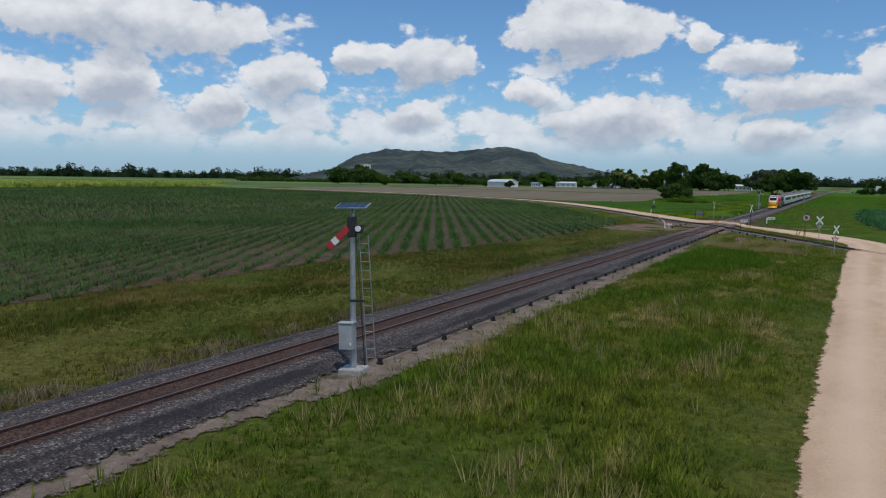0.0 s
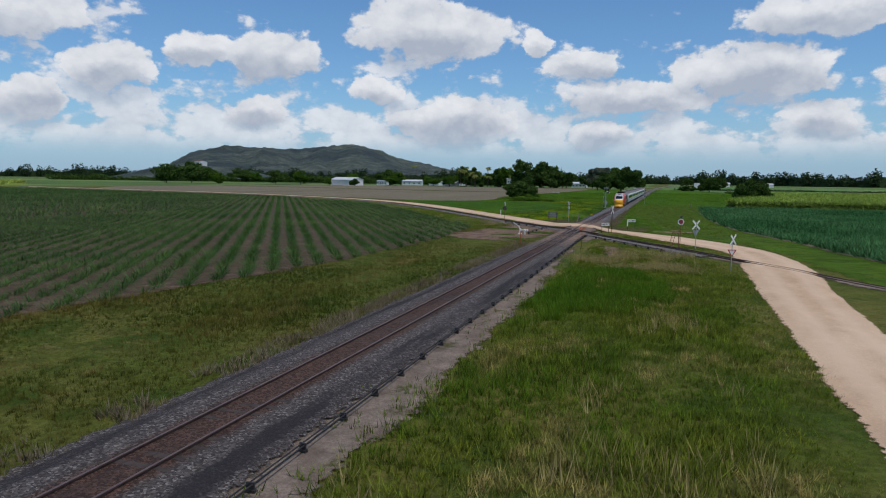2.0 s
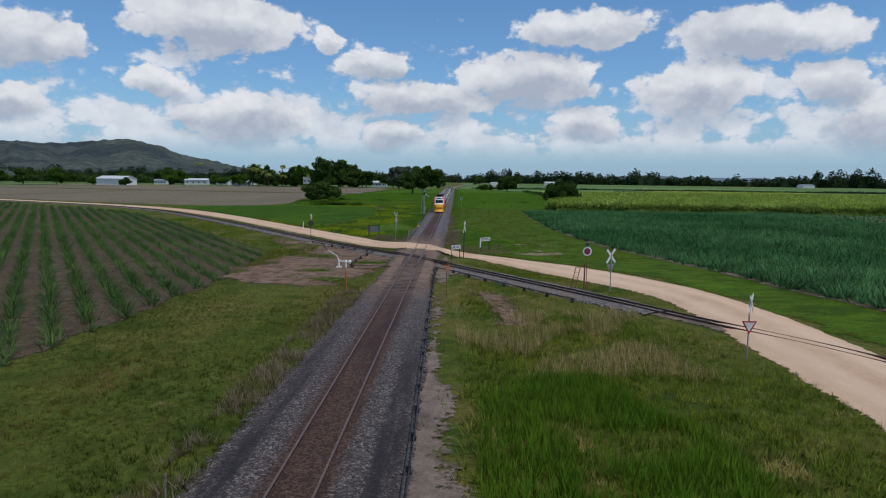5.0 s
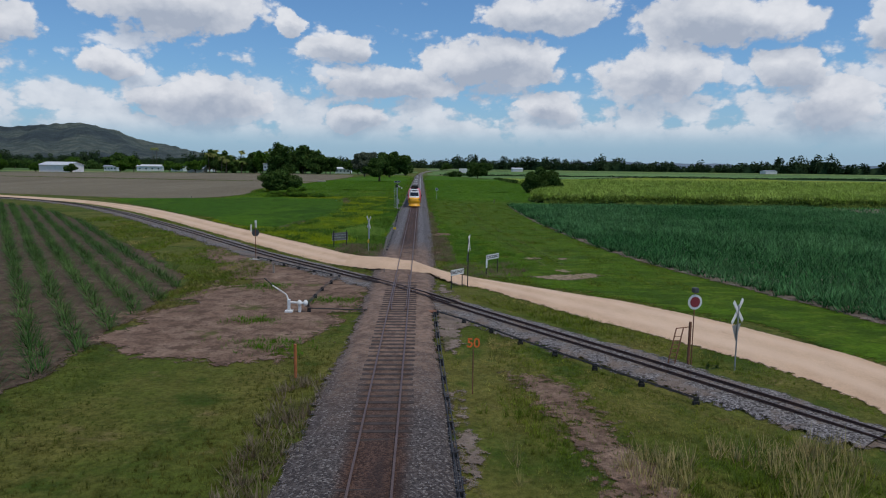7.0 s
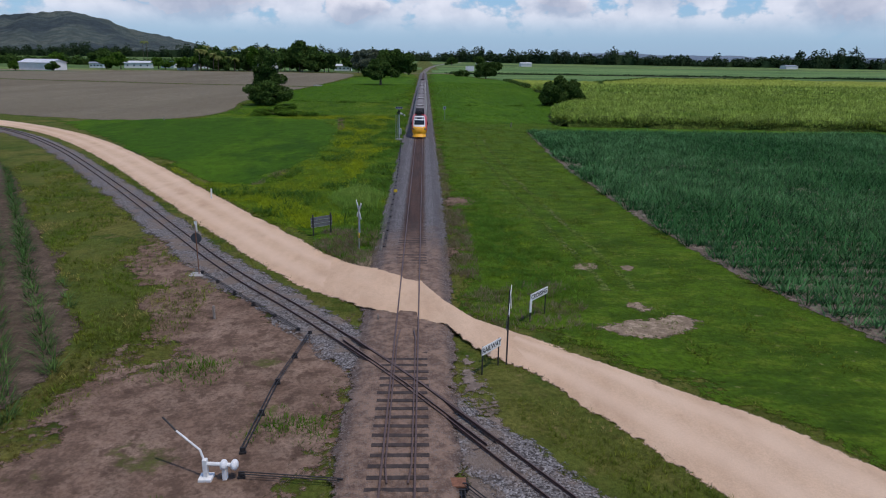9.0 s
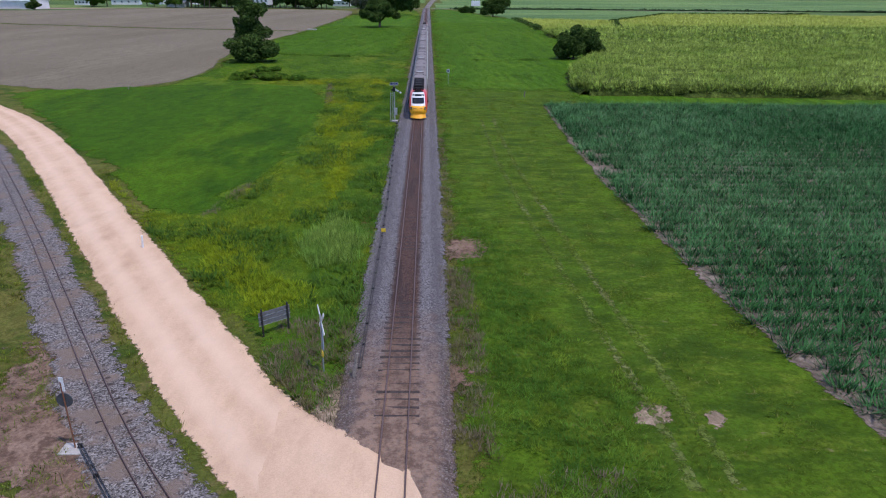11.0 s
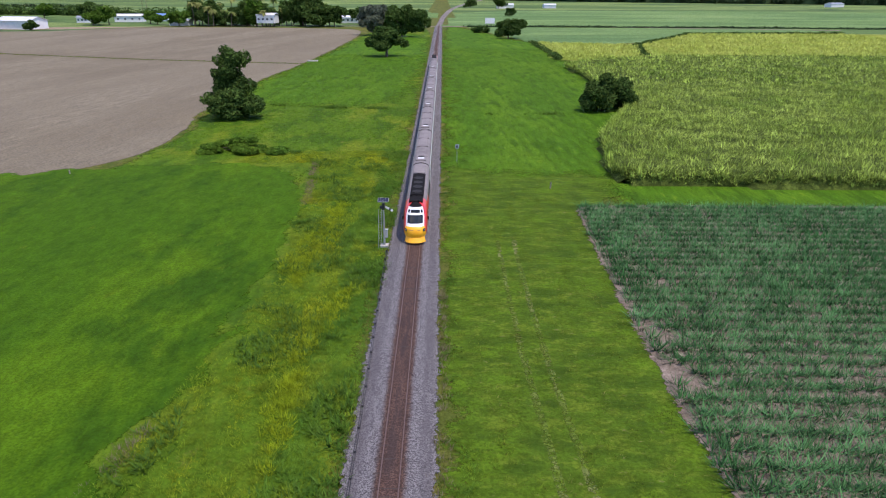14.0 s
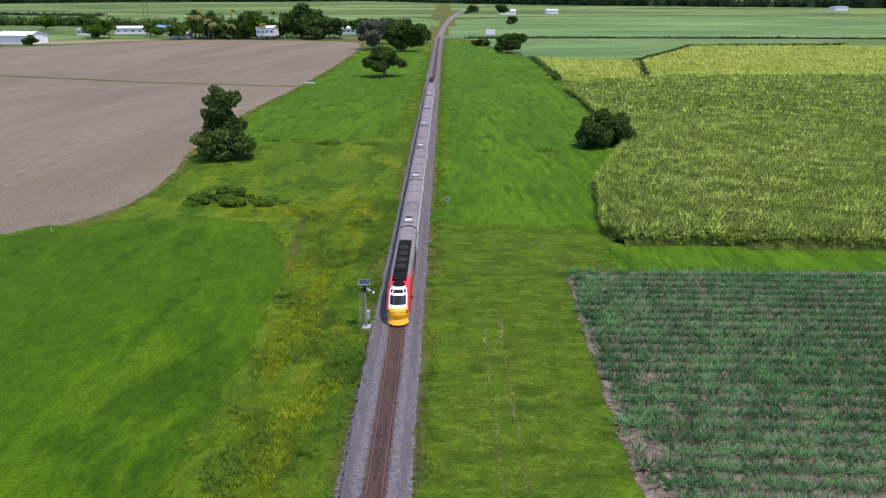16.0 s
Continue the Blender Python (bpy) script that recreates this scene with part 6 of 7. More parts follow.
def signal(at, rz, label, white_arm=False, fall=42, height=4.75, panel=16):
    """A semaphore on a steel mast with a solar panel on top, a lamp, a ladder and a cabinet."""
    top = thing("semaphore_signal", (*at, 0), label, "railway signal", "semaphore signals", rz=rz)
    part("foundation", boxes((-0.4, 0.4, -0.4, 0.4, -0.05, 0.2), bevel=0.03), MAT["concrete"], top)
    bm = bmesh.new()
    tube(bm, (0, 0, 0.2), (0, 0, height + 0.45), 0.11, 12, 0.075)
    part("mast", bm, MAT["steel"], top)
    p = part("solar_panel", boxes((-0.52, 0.52, -0.31, 0.31, -0.022, 0.022), bevel=0.008), MAT["steel"], top)
    p.matrix_basis = pose(0, 0.05, height + 0.68, panel, 0, 0)
    for i in range(4):
        part("solar_cell", boxes((-0.485 + i * 0.245, -0.25 + i * 0.245, -0.275, 0.275, 0.023, 0.029)), FX["cell"], p)
    part("panel_bracket", tubes(((0, 0, height + 0.3), (0, -0.2, height + 0.58), 0.03), ((0, 0, height + 0.3), (0, 0.25, height + 0.70), 0.03)), MAT["steel"], top)
    arm = part("arm", boxes((-0.98, -0.05, -0.02, 0.02, -0.105, 0.105), bevel=0.008), MAT["white"] if white_arm else FX["red"], top, "white-backed arm lowered" if white_arm else "red arm lowered")
    arm.matrix_basis = pose(-0.05, -0.14, height, 0, -fall, 0)
    part("arm_band", boxes((-0.76, -0.55, -0.028, 0.028, -0.106, 0.106)), FX["board"] if white_arm else MAT["white"], arm, "band across the arm")
    lamp = part("lamp", boxes((0.12, 0.34, -0.11, 0.13, height - 0.20, height + 0.08), bevel=0.03), MAT["black"], top)
    bm = bmesh.new()
    tube(bm, (0.24, -0.12, height - 0.05), (0.24, -0.2, height - 0.05), 0.09, 12)
    part("lens", bm, MAT["white"], lamp)
    part("arm_bearing", boxes((-0.13, 0.13, -0.16, 0.1, height - 0.32, height + 0.34), bevel=0.03), MAT["black"], top, "dark arm bearing")
    part("balance_lever", boxes((-0.05, 0.42, -0.14, -0.10, 2.35, 2.43), bevel=0.01), MAT["black"], top)
    part("down_rod", tubes(((0.3, -0.12, 2.4), (0.42, -0.12, 0.3), 0.022), ((0.12, -0.1, height), (0.3, -0.12, 2.4), 0.012), seg=6), MAT["black"], top)
    bm = bmesh.new()
    for x in (0.22, 0.52):
        tube(bm, (x, 0.75, 0.1), (x - 0.05, 0.16, height - 0.25), 0.018, 6)
    for i in range(14):
        t = (i + 1) / 15
        tube(bm, (0.22 - 0.05 * t, 0.75 - 0.59 * t, 0.1 + (height - 0.35) * t), (0.52 - 0.05 * t, 0.75 - 0.59 * t, 0.1 + (height - 0.35) * t), 0.011, 5)
    part("ladder", bm, MAT["steel"], top)
    cab = part("cabinet", boxes((-0.34, 0.12, -0.44, -0.1, 0.85, 1.68), bevel=0.015), FX["cabinet"], top, "grey steel cabinet")
    part("cabinet_lid", boxes((-0.37, 0.15, -0.47, -0.08, 1.68, 1.72), bevel=0.01), FX["cabinet"], cab)
    part("latch", boxes((0.03, 0.08, -0.46, -0.44, 1.0, 1.08)), MAT["white"], cab)
    return top


leaning = signal((2.68, -73.7), 20, "grey semaphore signal with red arm and solar panel")
leaning.matrix_basis = pose(2.68, -73.7, 0, -3.0, -1.5, 20)
signal((-3.05, 90.3), 180, "grey semaphore signal seen from behind beside the track", white_arm=True, fall=30, height=4.15, panel=-24)


def cross_arms(parent, z, size=1.35, w=0.17, y=-0.05, mat=None, turn=0, tilt=45):
    for k, s in enumerate((-1, 1)):
        b = part("cross_arm", boxes((-size / 2, size / 2, -0.012, 0.012, -w / 2, w / 2), bevel=0.004), mat or MAT["white"], parent, "white board of the cross")
        b.matrix_basis = pose(0, 0, 0, 0, 0, turn) @ pose(0, y - 0.03 * k, z, 0, s * tilt, 0)


def triangle(parent, z, size, y, mats, face=True):
    """A give-way triangle, point down, with its border."""
    h = size * 0.87
    for grow, yy, m, nm in ((1.0, y, mats[0], "triangle_board"), (0.68, y - 0.008, mats[1], "triangle_face")):
        bm = bmesh.new()
        c = [(-size / 2 * grow, h / 3 * grow), (size / 2 * grow, h / 3 * grow), (0, -2 * h / 3 * grow)]
        a = [bm.verts.new((x, yy, z + v)) for x, v in c]
        b = [bm.verts.new((x, yy + 0.006, z + v)) for x, v in c]
        bm.faces.new(a)
        bm.faces.new(b[::-1])
        for i in range(3):
            bm.faces.new((a[i], b[i], b[(i + 1) % 3], a[(i + 1) % 3]))
        bmesh.ops.recalc_face_normals(bm, faces=bm.faces)
        part(nm, bm, m, parent)


def post(parent, h, r=0.03, mat=None, lean=0.0):
    part("post", tubes(((0, 0, -0.1), (lean, 0, h), r)), mat or MAT["steel"], parent)


g = thing("crossing_sign", (15.15, -20.9, 0), "white crossbuck over a give way triangle on a post", "road sign", "crossing signs", rz=3)
post(g, 2.55)
cross_arms(g, 2.3, y=-0.04, size=1.0, w=0.14, turn=52)
triangle(g, 1.42, 0.62, -0.045, (FX["red"], MAT["white"]))

g = thing("crossing_sign", (13.35, -4.9, 0), "white crossbuck and the grey back of a give way triangle", "road sign", "crossing signs", rz=40)
post(g, 2.6)
cross_arms(g, 2.35, y=0.04, size=1.2, w=0.16)
triangle(g, 1.62, 0.75, 0.04, (MAT["steel"], MAT["steel"]))

g = thing("crossing_sign", (4.2, 12.9, 0), "white crossbuck seen edge-on on a dark post", "road sign", "crossing signs", rz=79)
post(g, 3.2, 0.035, MAT["black"], lean=0.25)
cross_arms(g, 2.85, y=-0.05)
part("stop_plate", boxes((-0.16, 0.16, 0.04, 0.06, 1.6, 2.1), bevel=0.008), FX["board"], g)

g = thing("crossing_sign", (-3.5, 30.0, 0), "white crossbuck with yellow disc facing along the road", "road sign", "crossing signs", rz=-68)
post(g, 3.0, 0.035)
cross_arms(g, 2.7, y=0.05, size=1.45)
part("back_plate", boxes((-0.16, 0.16, 0.03, 0.05, 1.2, 2.5), bevel=0.008), FX["bluegrey"], g)
bm = bmesh.new()
tube(bm, (0, 0.0, 1.0), (0, -0.03, 1.0), 0.2, 16)
part("yellow_disc", bm, FX["yellow"], g)


def board_sign(at, rz, word, label, w=1.35, h=0.36, z=1.05, arrow=False, legs=True):
    g = thing("warning_board", (*at, 0), label, "sign board", "railway crossing boards", rz=rz)
    b = part("board", boxes((-w / 2, w / 2, -0.015, 0.015, z - h / 2, z + h / 2), bevel=0.006), MAT["white"], g)
    writing("lettering", word, h * 0.86, FX["ink"], b, pose(0, -0.02, z), "black capital letters")
    for x in (-w / 2 + 0.1, w / 2 - 0.1):
        part("leg", tubes(((x, 0.03, -0.1), (x, 0.03, z + h / 2), 0.03)), MAT["black"], g)
    if arrow:
        part("broken_end", boxes((-w / 2 - 0.02, -w / 2 + 0.14, -0.02, 0.02, z - 0.75, z - h / 2 + 0.05), bevel=0.006), MAT["white"], g, "white board end hanging down")
    return g


board_sign((3.5, 12.4), 50, "RAILWAY", "white board with black capitals on two short legs")
board_sign((6.35, 18.0), 50, "CROSSING", "white board with black capitals and a hanging broken end", w=1.6, z=1.3, arrow=True)

g = thing("slatted_board", (-6.5, 33.8, 0), "grey slatted back of a road board on two posts", "sign board", rz=38)
for z in (0.75, 1.0, 1.25):
    part("slat", boxes((-0.85, 0.85, -0.02, 0.02, z - 0.10, z + 0.10), bevel=0.006), FX["slat"], g)
    part("slat_edge", boxes((-0.87, 0.87, -0.035, -0.022, z - 0.125, z - 0.10)), MAT["steel"], g)
for x in (-0.7, 0.7):
    part("post", boxes((x - 0.04, x + 0.04, -0.1, -0.03, -0.1, 1.55), bevel=0.01), MAT["black"], g)


def disc_signal(at, rz, label, front=True):
    """A round banner on a thin pole beside a post, with a small ladder."""
    g = thing("disc_signal", (*at, 0), label, "tramway signal", "tramway disc signals", rz=rz)
    part("pole", tubes(((0.12, 0, 0.0), (0.12, 0, 2.95), 0.022)), FX["rust"], g)
    part("post", boxes((-0.05, 0.03, -0.05, 0.05, -0.1, 1.75), bevel=0.01), FX["rust"], g)
    d = bmesh.new()
    tube(d, (0.12, -0.02, 2.55), (0.12, -0.035, 2.55), 0.30, 24)
    b = part("disc", d, MAT["white"] if front else FX["board"], g)
    if front:
        d = bmesh.new()
        tube(d, (0.12, -0.036, 2.55), (0.12, -0.045, 2.55), 0.21, 24)
        part("disc_centre", d, FX["maroon"], b, "dark red centre")
    part("lamp", boxes((0.02, 0.22, -0.1, 0.1, 2.92, 3.12), bevel=0.02), FX["board"], g)
    bm = bmesh.new()
    for x in (-0.75, -0.45):
        tube(bm, (x - 0.2, -0.1, 0.05), (x + 0.15, 0, 1.5), 0.025, 6)
    for i in range(7):
        t = (i + 1) / 9
        tube(bm, (-0.95 + 0.35 * t, -0.1 + 0.1 * t, 0.05 + 1.45 * t), (-0.65 + 0.35 * t, -0.1 + 0.1 * t, 0.05 + 1.45 * t), 0.012, 5)
    tube(bm, (-0.6, 0, 1.5), (0, 0, 1.55), 0.02, 6)
    part("ladder", bm, FX["rust"], g)
    part("slab", boxes((-1.15, -0.4, -0.35, 0.2, 0.0, 0.08), bevel=0.02), MAT["concrete"], g)
    return g


disc_signal((11.85, -4.1), 8, "tramway disc signal with red centre and rusty ladder")
g = thing("disc_signal", (-12.2, 24.6, 0), "dark back of a tramway disc on a thin post", "tramway signal", "tramway disc signals")
post(g, 3.0, 0.03, FX["rust"])
d = bmesh.new()
tube(d, (0, 0.02, 2.2), (0, 0.05, 2.2), 0.30, 24)
part("disc", d, FX["board"], g)
part("finial", boxes((-0.04, 0.12, -0.01, 0.01, 2.6, 3.2), bevel=0.004), MAT["white"], g, "white upright blade")
part("slab", boxes((-0.5, 0.35, -0.4, 0.3, 0, 0.08), bevel=0.02), MAT["concrete"], g)

g = thing("speed_board", (2.95, -7.6, 0), "reddish speed numerals on a thin post", "speed sign")
post(g, 1.6, 0.02, FX["rust"])
writing("numerals", "50", 0.46, FX["letter"], g, pose(0, -0.03, 1.80), "orange red numerals")

g = thing("hand_lever", (-5.4, 5.1, 0), "white weighted hand lever for working the points", "point lever")
part("stand", boxes((-0.55, -0.15, -0.2, 0.2, 0, 0.12), (-0.42, -0.28, -0.08, 0.08, 0.1, 0.7), bevel=0.02), MAT["white"], g)
part("bracket", boxes((0.15, 0.28, -0.1, 0.1, 0, 0.5), bevel=0.02), MAT["white"], g)
part("shaft", tubes(((-0.4, 0, 0.55), (0.45, 0, 0.5), 0.06)), MAT["white"], g)
for x in (0.2, 0.52):
    bm = bmesh.new()
    bmesh.ops.create_uvsphere(bm, u_segments=14, v_segments=9, radius=0.17, matrix=Matrix.Translation((x, 0, 0.5)) @ Matrix.Diagonal((0.7, 1, 1, 1)))
    part("weight", bm, MAT["white"], g, smooth=True)
part("lever", tubes(((-0.35, 0, 0.6), (-0.5, 0.1, 0.95), 0.035), ((-0.5, 0.1, 0.95), (-1.3, 0.5, 1.35), 0.03)), MAT["white"], g)
part("handle", tubes(((-1.3, 0.5, 1.35), (-1.75, 0.7, 1.7), 0.03)), MAT["black"], g)


def stake(at, h, r, mat, label, name="marker_post", lean=(0.0, 0.0), category="marker post"):
    bm = bmesh.new()
    tube(bm, (0, 0, -0.1), (lean[0], lean[1], h), r, 8, r * 0.9)
    ob = part(name, bm, mat)
    ob.matrix_basis = pose(*at, 0)
    return tagged(ob, label, category, "marker posts")


stake((-3.4, -5.8), 1.25, 0.06, FX["orange"], "short rusty orange marker post in grass")
stake((-2.45, -34.3), 1.0, 0.022, FX["timber"], "thin pale marker post beside the ballast", lean=(0.04, 0))
stake((-17.8, 45.4), 1.0, 0.07, MAT["white"], "white road guide post on the verge", lean=(0.05, 0))
stake((-2.1, 29.3), 1.35, 0.07, FX["timber"], "leaning grey timber post", lean=(0.25, 0.1))
stake((-9.3, 17.8), 0.7, 0.07, FX["timber"], "short grey timber stump on bare earth")
stake((16.6, 111.2), 0.9, 0.09, FX["timber"], "dark broken stump in the pasture", lean=(0.06, 0))
stake((-48.5, 117.5), 0.6, 0.09, FX["timber"], "pale stump at the ploughed field's edge")
stake((-1.4, 17.2), 0.5, 0.05, FX["timber"], "short timber stake beside the crossing")
g = thing("track_box", (1.75, 4.6, 0), "low rusty steel box at the end of the rodding", "track box")
part("lid", boxes((-0.28, 0.28, -0.22, 0.22, 0.16, 0.24), bevel=0.02), FX["rust"], g)
part("base", boxes((-0.32, 0.32, -0.26, 0.26, -0.02, 0.16), bevel=0.02), MAT["black"], g)
g = thing("kilometre_marker", (-1.85, 47.8, 0), "small yellow trackside marker", "trackside marker")
part("plate", boxes((-0.16, 0.16, -0.015, 0.015, 0.35, 0.62), bevel=0.006), FX["yellow"], g)
part("post", tubes(((0, 0.03, -0.05), (0, 0.03, 0.6), 0.02)), MAT["steel"], g)
g = thing("trackside_sign", (4.85, 125.2, 0), "small pale blue square sign on a post", "trackside sign")
part("plate", boxes((-0.28, 0.28, -0.015, 0.015, 2.1, 2.65), bevel=0.01), FX["bluegrey"], g)
part("face", boxes((-0.18, 0.18, -0.02, -0.016, 2.2, 2.55)), FX["board"], g)
part("post", tubes(((0, 0.03, -0.05), (0, 0.03, 2.6), 0.03)), MAT["steel"], g)
g = thing("culvert", (-43, 272, 0), "low concrete culvert at the field corner", "culvert")
part("slab", boxes((-1.7, 1.7, -0.9, 0.9, -0.05, 0.4), bevel=0.05), MAT["concrete"], g)

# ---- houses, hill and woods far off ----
# forest greens greyed and blued: distance haze put into the colour
MAT["forest"] = layered("hazed_forest_hillside", [(0.145, 0.185, 0.165), (0.21, 0.24, 0.195), (0.092, 0.122, 0.128)], [0.018, 0.0035], bump=1.0, bump_scale=0.03, bump_dist=45.0,
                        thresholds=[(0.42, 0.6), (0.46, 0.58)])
HS = {
    "wall": solid("white_weatherboard", (0.70, 0.70, 0.67), rough=0.7, vary=0.06, scale=0.5),
    "tin": solid("pale_tin_roof", (0.60, 0.61, 0.62), rough=0.5, vary=0.1, scale=0.4),
    "grey": solid("grey_tin_roof", (0.25, 0.27, 0.30), rough=0.5, vary=0.1, scale=0.4),
    "blue": solid("blue_tin_roof", (0.12, 0.22, 0.42), rough=0.5, vary=0.1, scale=0.4),
    "terracotta": solid("terracotta_roof", (0.42, 0.18, 0.11), rough=0.8, vary=0.15, scale=0.4),
    "pane": glassy("house_window_glass", (0.03, 0.04, 0.05), 0.1),
    "dark": solid("dark_opening", (0.03, 0.03, 0.03), rough=0.9),
}


def house(at, w, d, h, roof, label, rz=0.0, name="house", pitch=0.28, windows=4, storeys=1, open_under=False, category="house"):
    g = thing(name, (*at, 0), label, category, "farm buildings", rz=rz)
    z0 = 2.4 if open_under else 0.0
    part("wall", boxes((-w / 2, w / 2, -d / 2, d / 2, z0, h)), HS["wall"], g)
    bm = bmesh.new()
    e = 0.6
    rz_ = h + d / 2 * pitch
    v = [bm.verts.new(p) for p in ((-w / 2 - e, -d / 2 - e, h - 0.1), (w / 2 + e, -d / 2 - e, h - 0.1), (w / 2 + e, 0, rz_), (-w / 2 - e, 0, rz_), (-w / 2 - e, d / 2 + e, h - 0.1), (w / 2 + e, d / 2 + e, h - 0.1))]
    bm.faces.new((v[0], v[1], v[2], v[3]))
    bm.faces.new((v[3], v[2], v[5], v[4]))
    r = bmesh.ops.extrude_face_region(bm, geom=bm.faces[:])
    for q in r["geom"]:
        if isinstance(q, bmesh.types.BMVert):
            q.co.z += 0.15
    bmesh.ops.recalc_face_normals(bm, faces=bm.faces)
    part("roof", bm, roof, g)
    if not open_under:
        for s in (-1, 1):
            bm = bmesh.new()
            q = [bm.verts.new(p) for p in ((s * (w / 2 - 0.02), -d / 2, h - 0.05), (s * (w / 2 - 0.02), d / 2, h - 0.05), (s * (w / 2 - 0.02), 0, rz_ - 0.05))]
            q2 = [bm.verts.new((x.co.x - s * 0.2, x.co.y, x.co.z)) for x in q]
            bm.faces.new(q)
            bm.faces.new(q2[::-1])
            part("gable", bm, HS["wall"], g)
    if open_under:
        for i in range(5):
            for y in (-d / 2 + 0.3, d / 2 - 0.3):
                x = -w / 2 + 0.3 + i * (w - 0.6) / 4
                part("stump", boxes((x - 0.15, x + 0.15, y - 0.15, y + 0.15, -0.05, 2.4)), HS["dark"], g)
    for k in range(windows):
        x = -w / 2 + w * (k + 0.5) / windows
        zb = z0 + (h - z0) * 0.38
        f = part("window", boxes((x - 0.75, x + 0.75, -d / 2 - 0.06, -d / 2 + 0.02, zb, zb + 1.3)), HS["wall"], g)
        part("pane", boxes((x - 0.65, x + 0.65, -d / 2 - 0.08, -d / 2 - 0.065, zb + 0.1, zb + 1.2)), HS["pane"], f)
    return g


house((-256, 462), 24, 15, 5.0, HS["tin"], "large white shed with pale tin roof", rz=-12, name="shed", windows=0, category="shed")
house((-176, 511), 13, 8, 3.2, HS["tin"], "low white shed with tin roof", rz=-4, name="shed", windows=1, category="shed")
house((-114, 500), 12, 9, 7.4, HS["tin"], "white two-storey farmhouse on stumps among trees", rz=-8, open_under=True, windows=4)
house((-232, 560), 20, 10, 4.2, HS["tin"], "white bungalow with pale roof among trees", rz=10)
house((-212, 575), 12, 9, 4.2, HS["blue"], "white bungalow with blue tin roof", rz=-15)
house((-258, 545), 10, 8, 3.6, HS["grey"], "small grey-roofed house beside garden trees", rz=5)
house((-186, 580), 9, 7, 4.0, HS["grey"], "grey-roofed house behind palms", rz=20)
house((-66, 560), 13, 9, 4.0, HS["tin"], "white cottage with tin roof behind trees", rz=-5)
house((-600, 820), 26, 12, 6, HS["tin"], "long pale farm shed far off", rz=-30, name="shed", windows=0, category="shed")
house((-560, 760), 14, 9, 4.5, HS["grey"], "far grey-roofed house among trees", rz=-20)


def knoll(at, r, h):
    """A low wooded rise."""
    V = [(at[0], at[1], h)]
    for k in range(1, 13):
        for i in range(40):
            a, t = i * pi / 20, k / 12
            V.append((at[0] + r * t * cos(a), at[1] + r * t * sin(a), h * (0.5 + 0.5 * cos(pi * max(0.0, t - 0.22) / 0.78)) * (1 + 0.12 * noise.noise((a, t * 4, 8)) * (t > 0.3)) - 0.3 * (t == 1)))
    F = [(1 + (k - 1) * 40 + i, 1 + k * 40 + i, 1 + k * 40 + (i + 1) % 40, 1 + (k - 1) * 40 + (i + 1) % 40) for k in range(1, 12) for i in range(40)]
    F += [(0, 1 + 2 * i, 1 + (2 * i + 1) % 40, 1 + (2 * i + 2) % 40) for i in range(20)]
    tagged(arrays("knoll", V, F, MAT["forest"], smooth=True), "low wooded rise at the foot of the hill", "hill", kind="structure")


knoll((-905, 1090), 210, 27)
big_house = house((-905, 1090), 46, 18, 9, HS["terracotta"], "big far house with reddish roof on a rise", rz=-38)
big_house.location.z = 26.8
house((-660, 700), 18, 10, 5, HS["tin"], "far white farmhouse among trees", rz=-25)
house((620, 1150), 30, 12, 5, HS["grey"], "far grey farm shed on the plain", rz=25, name="shed", windows=0, category="shed")
house((86, 980), 22, 10, 5, HS["tin"], "far white shed beside trees", rz=5, name="shed", windows=0, category="shed")
house((150, 1010), 16, 10, 4.5, HS["tin"], "far pale shed in cane country", rz=8, name="shed", windows=0, category="shed")

sheet("yard", [(-300, 452), (-230, 452), (-205, 478), (-178, 488), (-178, 493), (-215, 486), (-300, 468)], 0.11, MAT["pale_earth"], "pale bare yard along the ploughed field", step=2, jitter=0.8)
g = thing("billboard", (35, 510, 0), "white roadside billboard on posts", "billboard")
part("panel", boxes((-3.2, 3.2, -0.1, 0.1, 2.2, 5.8), bevel=0.03), MAT["white"], g)
for x in (-2.4, 0, 2.4):
    part("post", boxes((x - 0.12, x + 0.12, 0.1, 0.34, -0.1, 5.6)), FX["timber"], g)


def palm(at, h, seed, label="tall coconut palm with drooping fronds"):
    rng = np.random.default_rng(seed)
    g = thing("palm_tree", (*at, 0), label, "palm tree", "palms by the farmhouse")
    bm = bmesh.new()
    lean = rng.uniform(-1, 1, 2)
    tube(bm, (0, 0, -0.1), (lean[0], lean[1], h), 0.28, 8, 0.17)
    part("trunk", bm, MAT["bark"], g)
    V, F = [], []
    for k in range(26):
        a, up, L = rng.uniform(0, 2 * pi), rng.uniform(-0.3, 1.1), rng.uniform(2.6, 3.8)
        d = np.array([cos(a), sin(a), 0])
        s = np.array([-sin(a), cos(a), 0])
        p = [np.array([lean[0], lean[1], h]) + d * L * t + np.array([0, 0, up * L * t * 0.8 - 1.1 * L * t * t * 0.75]) for t in (0, 0.35, 0.7, 1.0)]
        for i, (q, w) in enumerate(zip(p, (0.15, 0.62, 0.5, 0.08))):
            V += [q - s * w - np.array([0, 0, w * 0.5]), q, q + s * w - np.array([0, 0, w * 0.5])]
        b = k * 12
        for i in range(3):
            F += [(b + 3 * i, b + 3 * i + 1, b + 3 * i + 4, b + 3 * i + 3), (b + 3 * i + 1, b + 3 * i + 2, b + 3 * i + 5, b + 3 * i + 4)]
    arrays("fronds", V, F, LEAF["palm"], g)
    return g


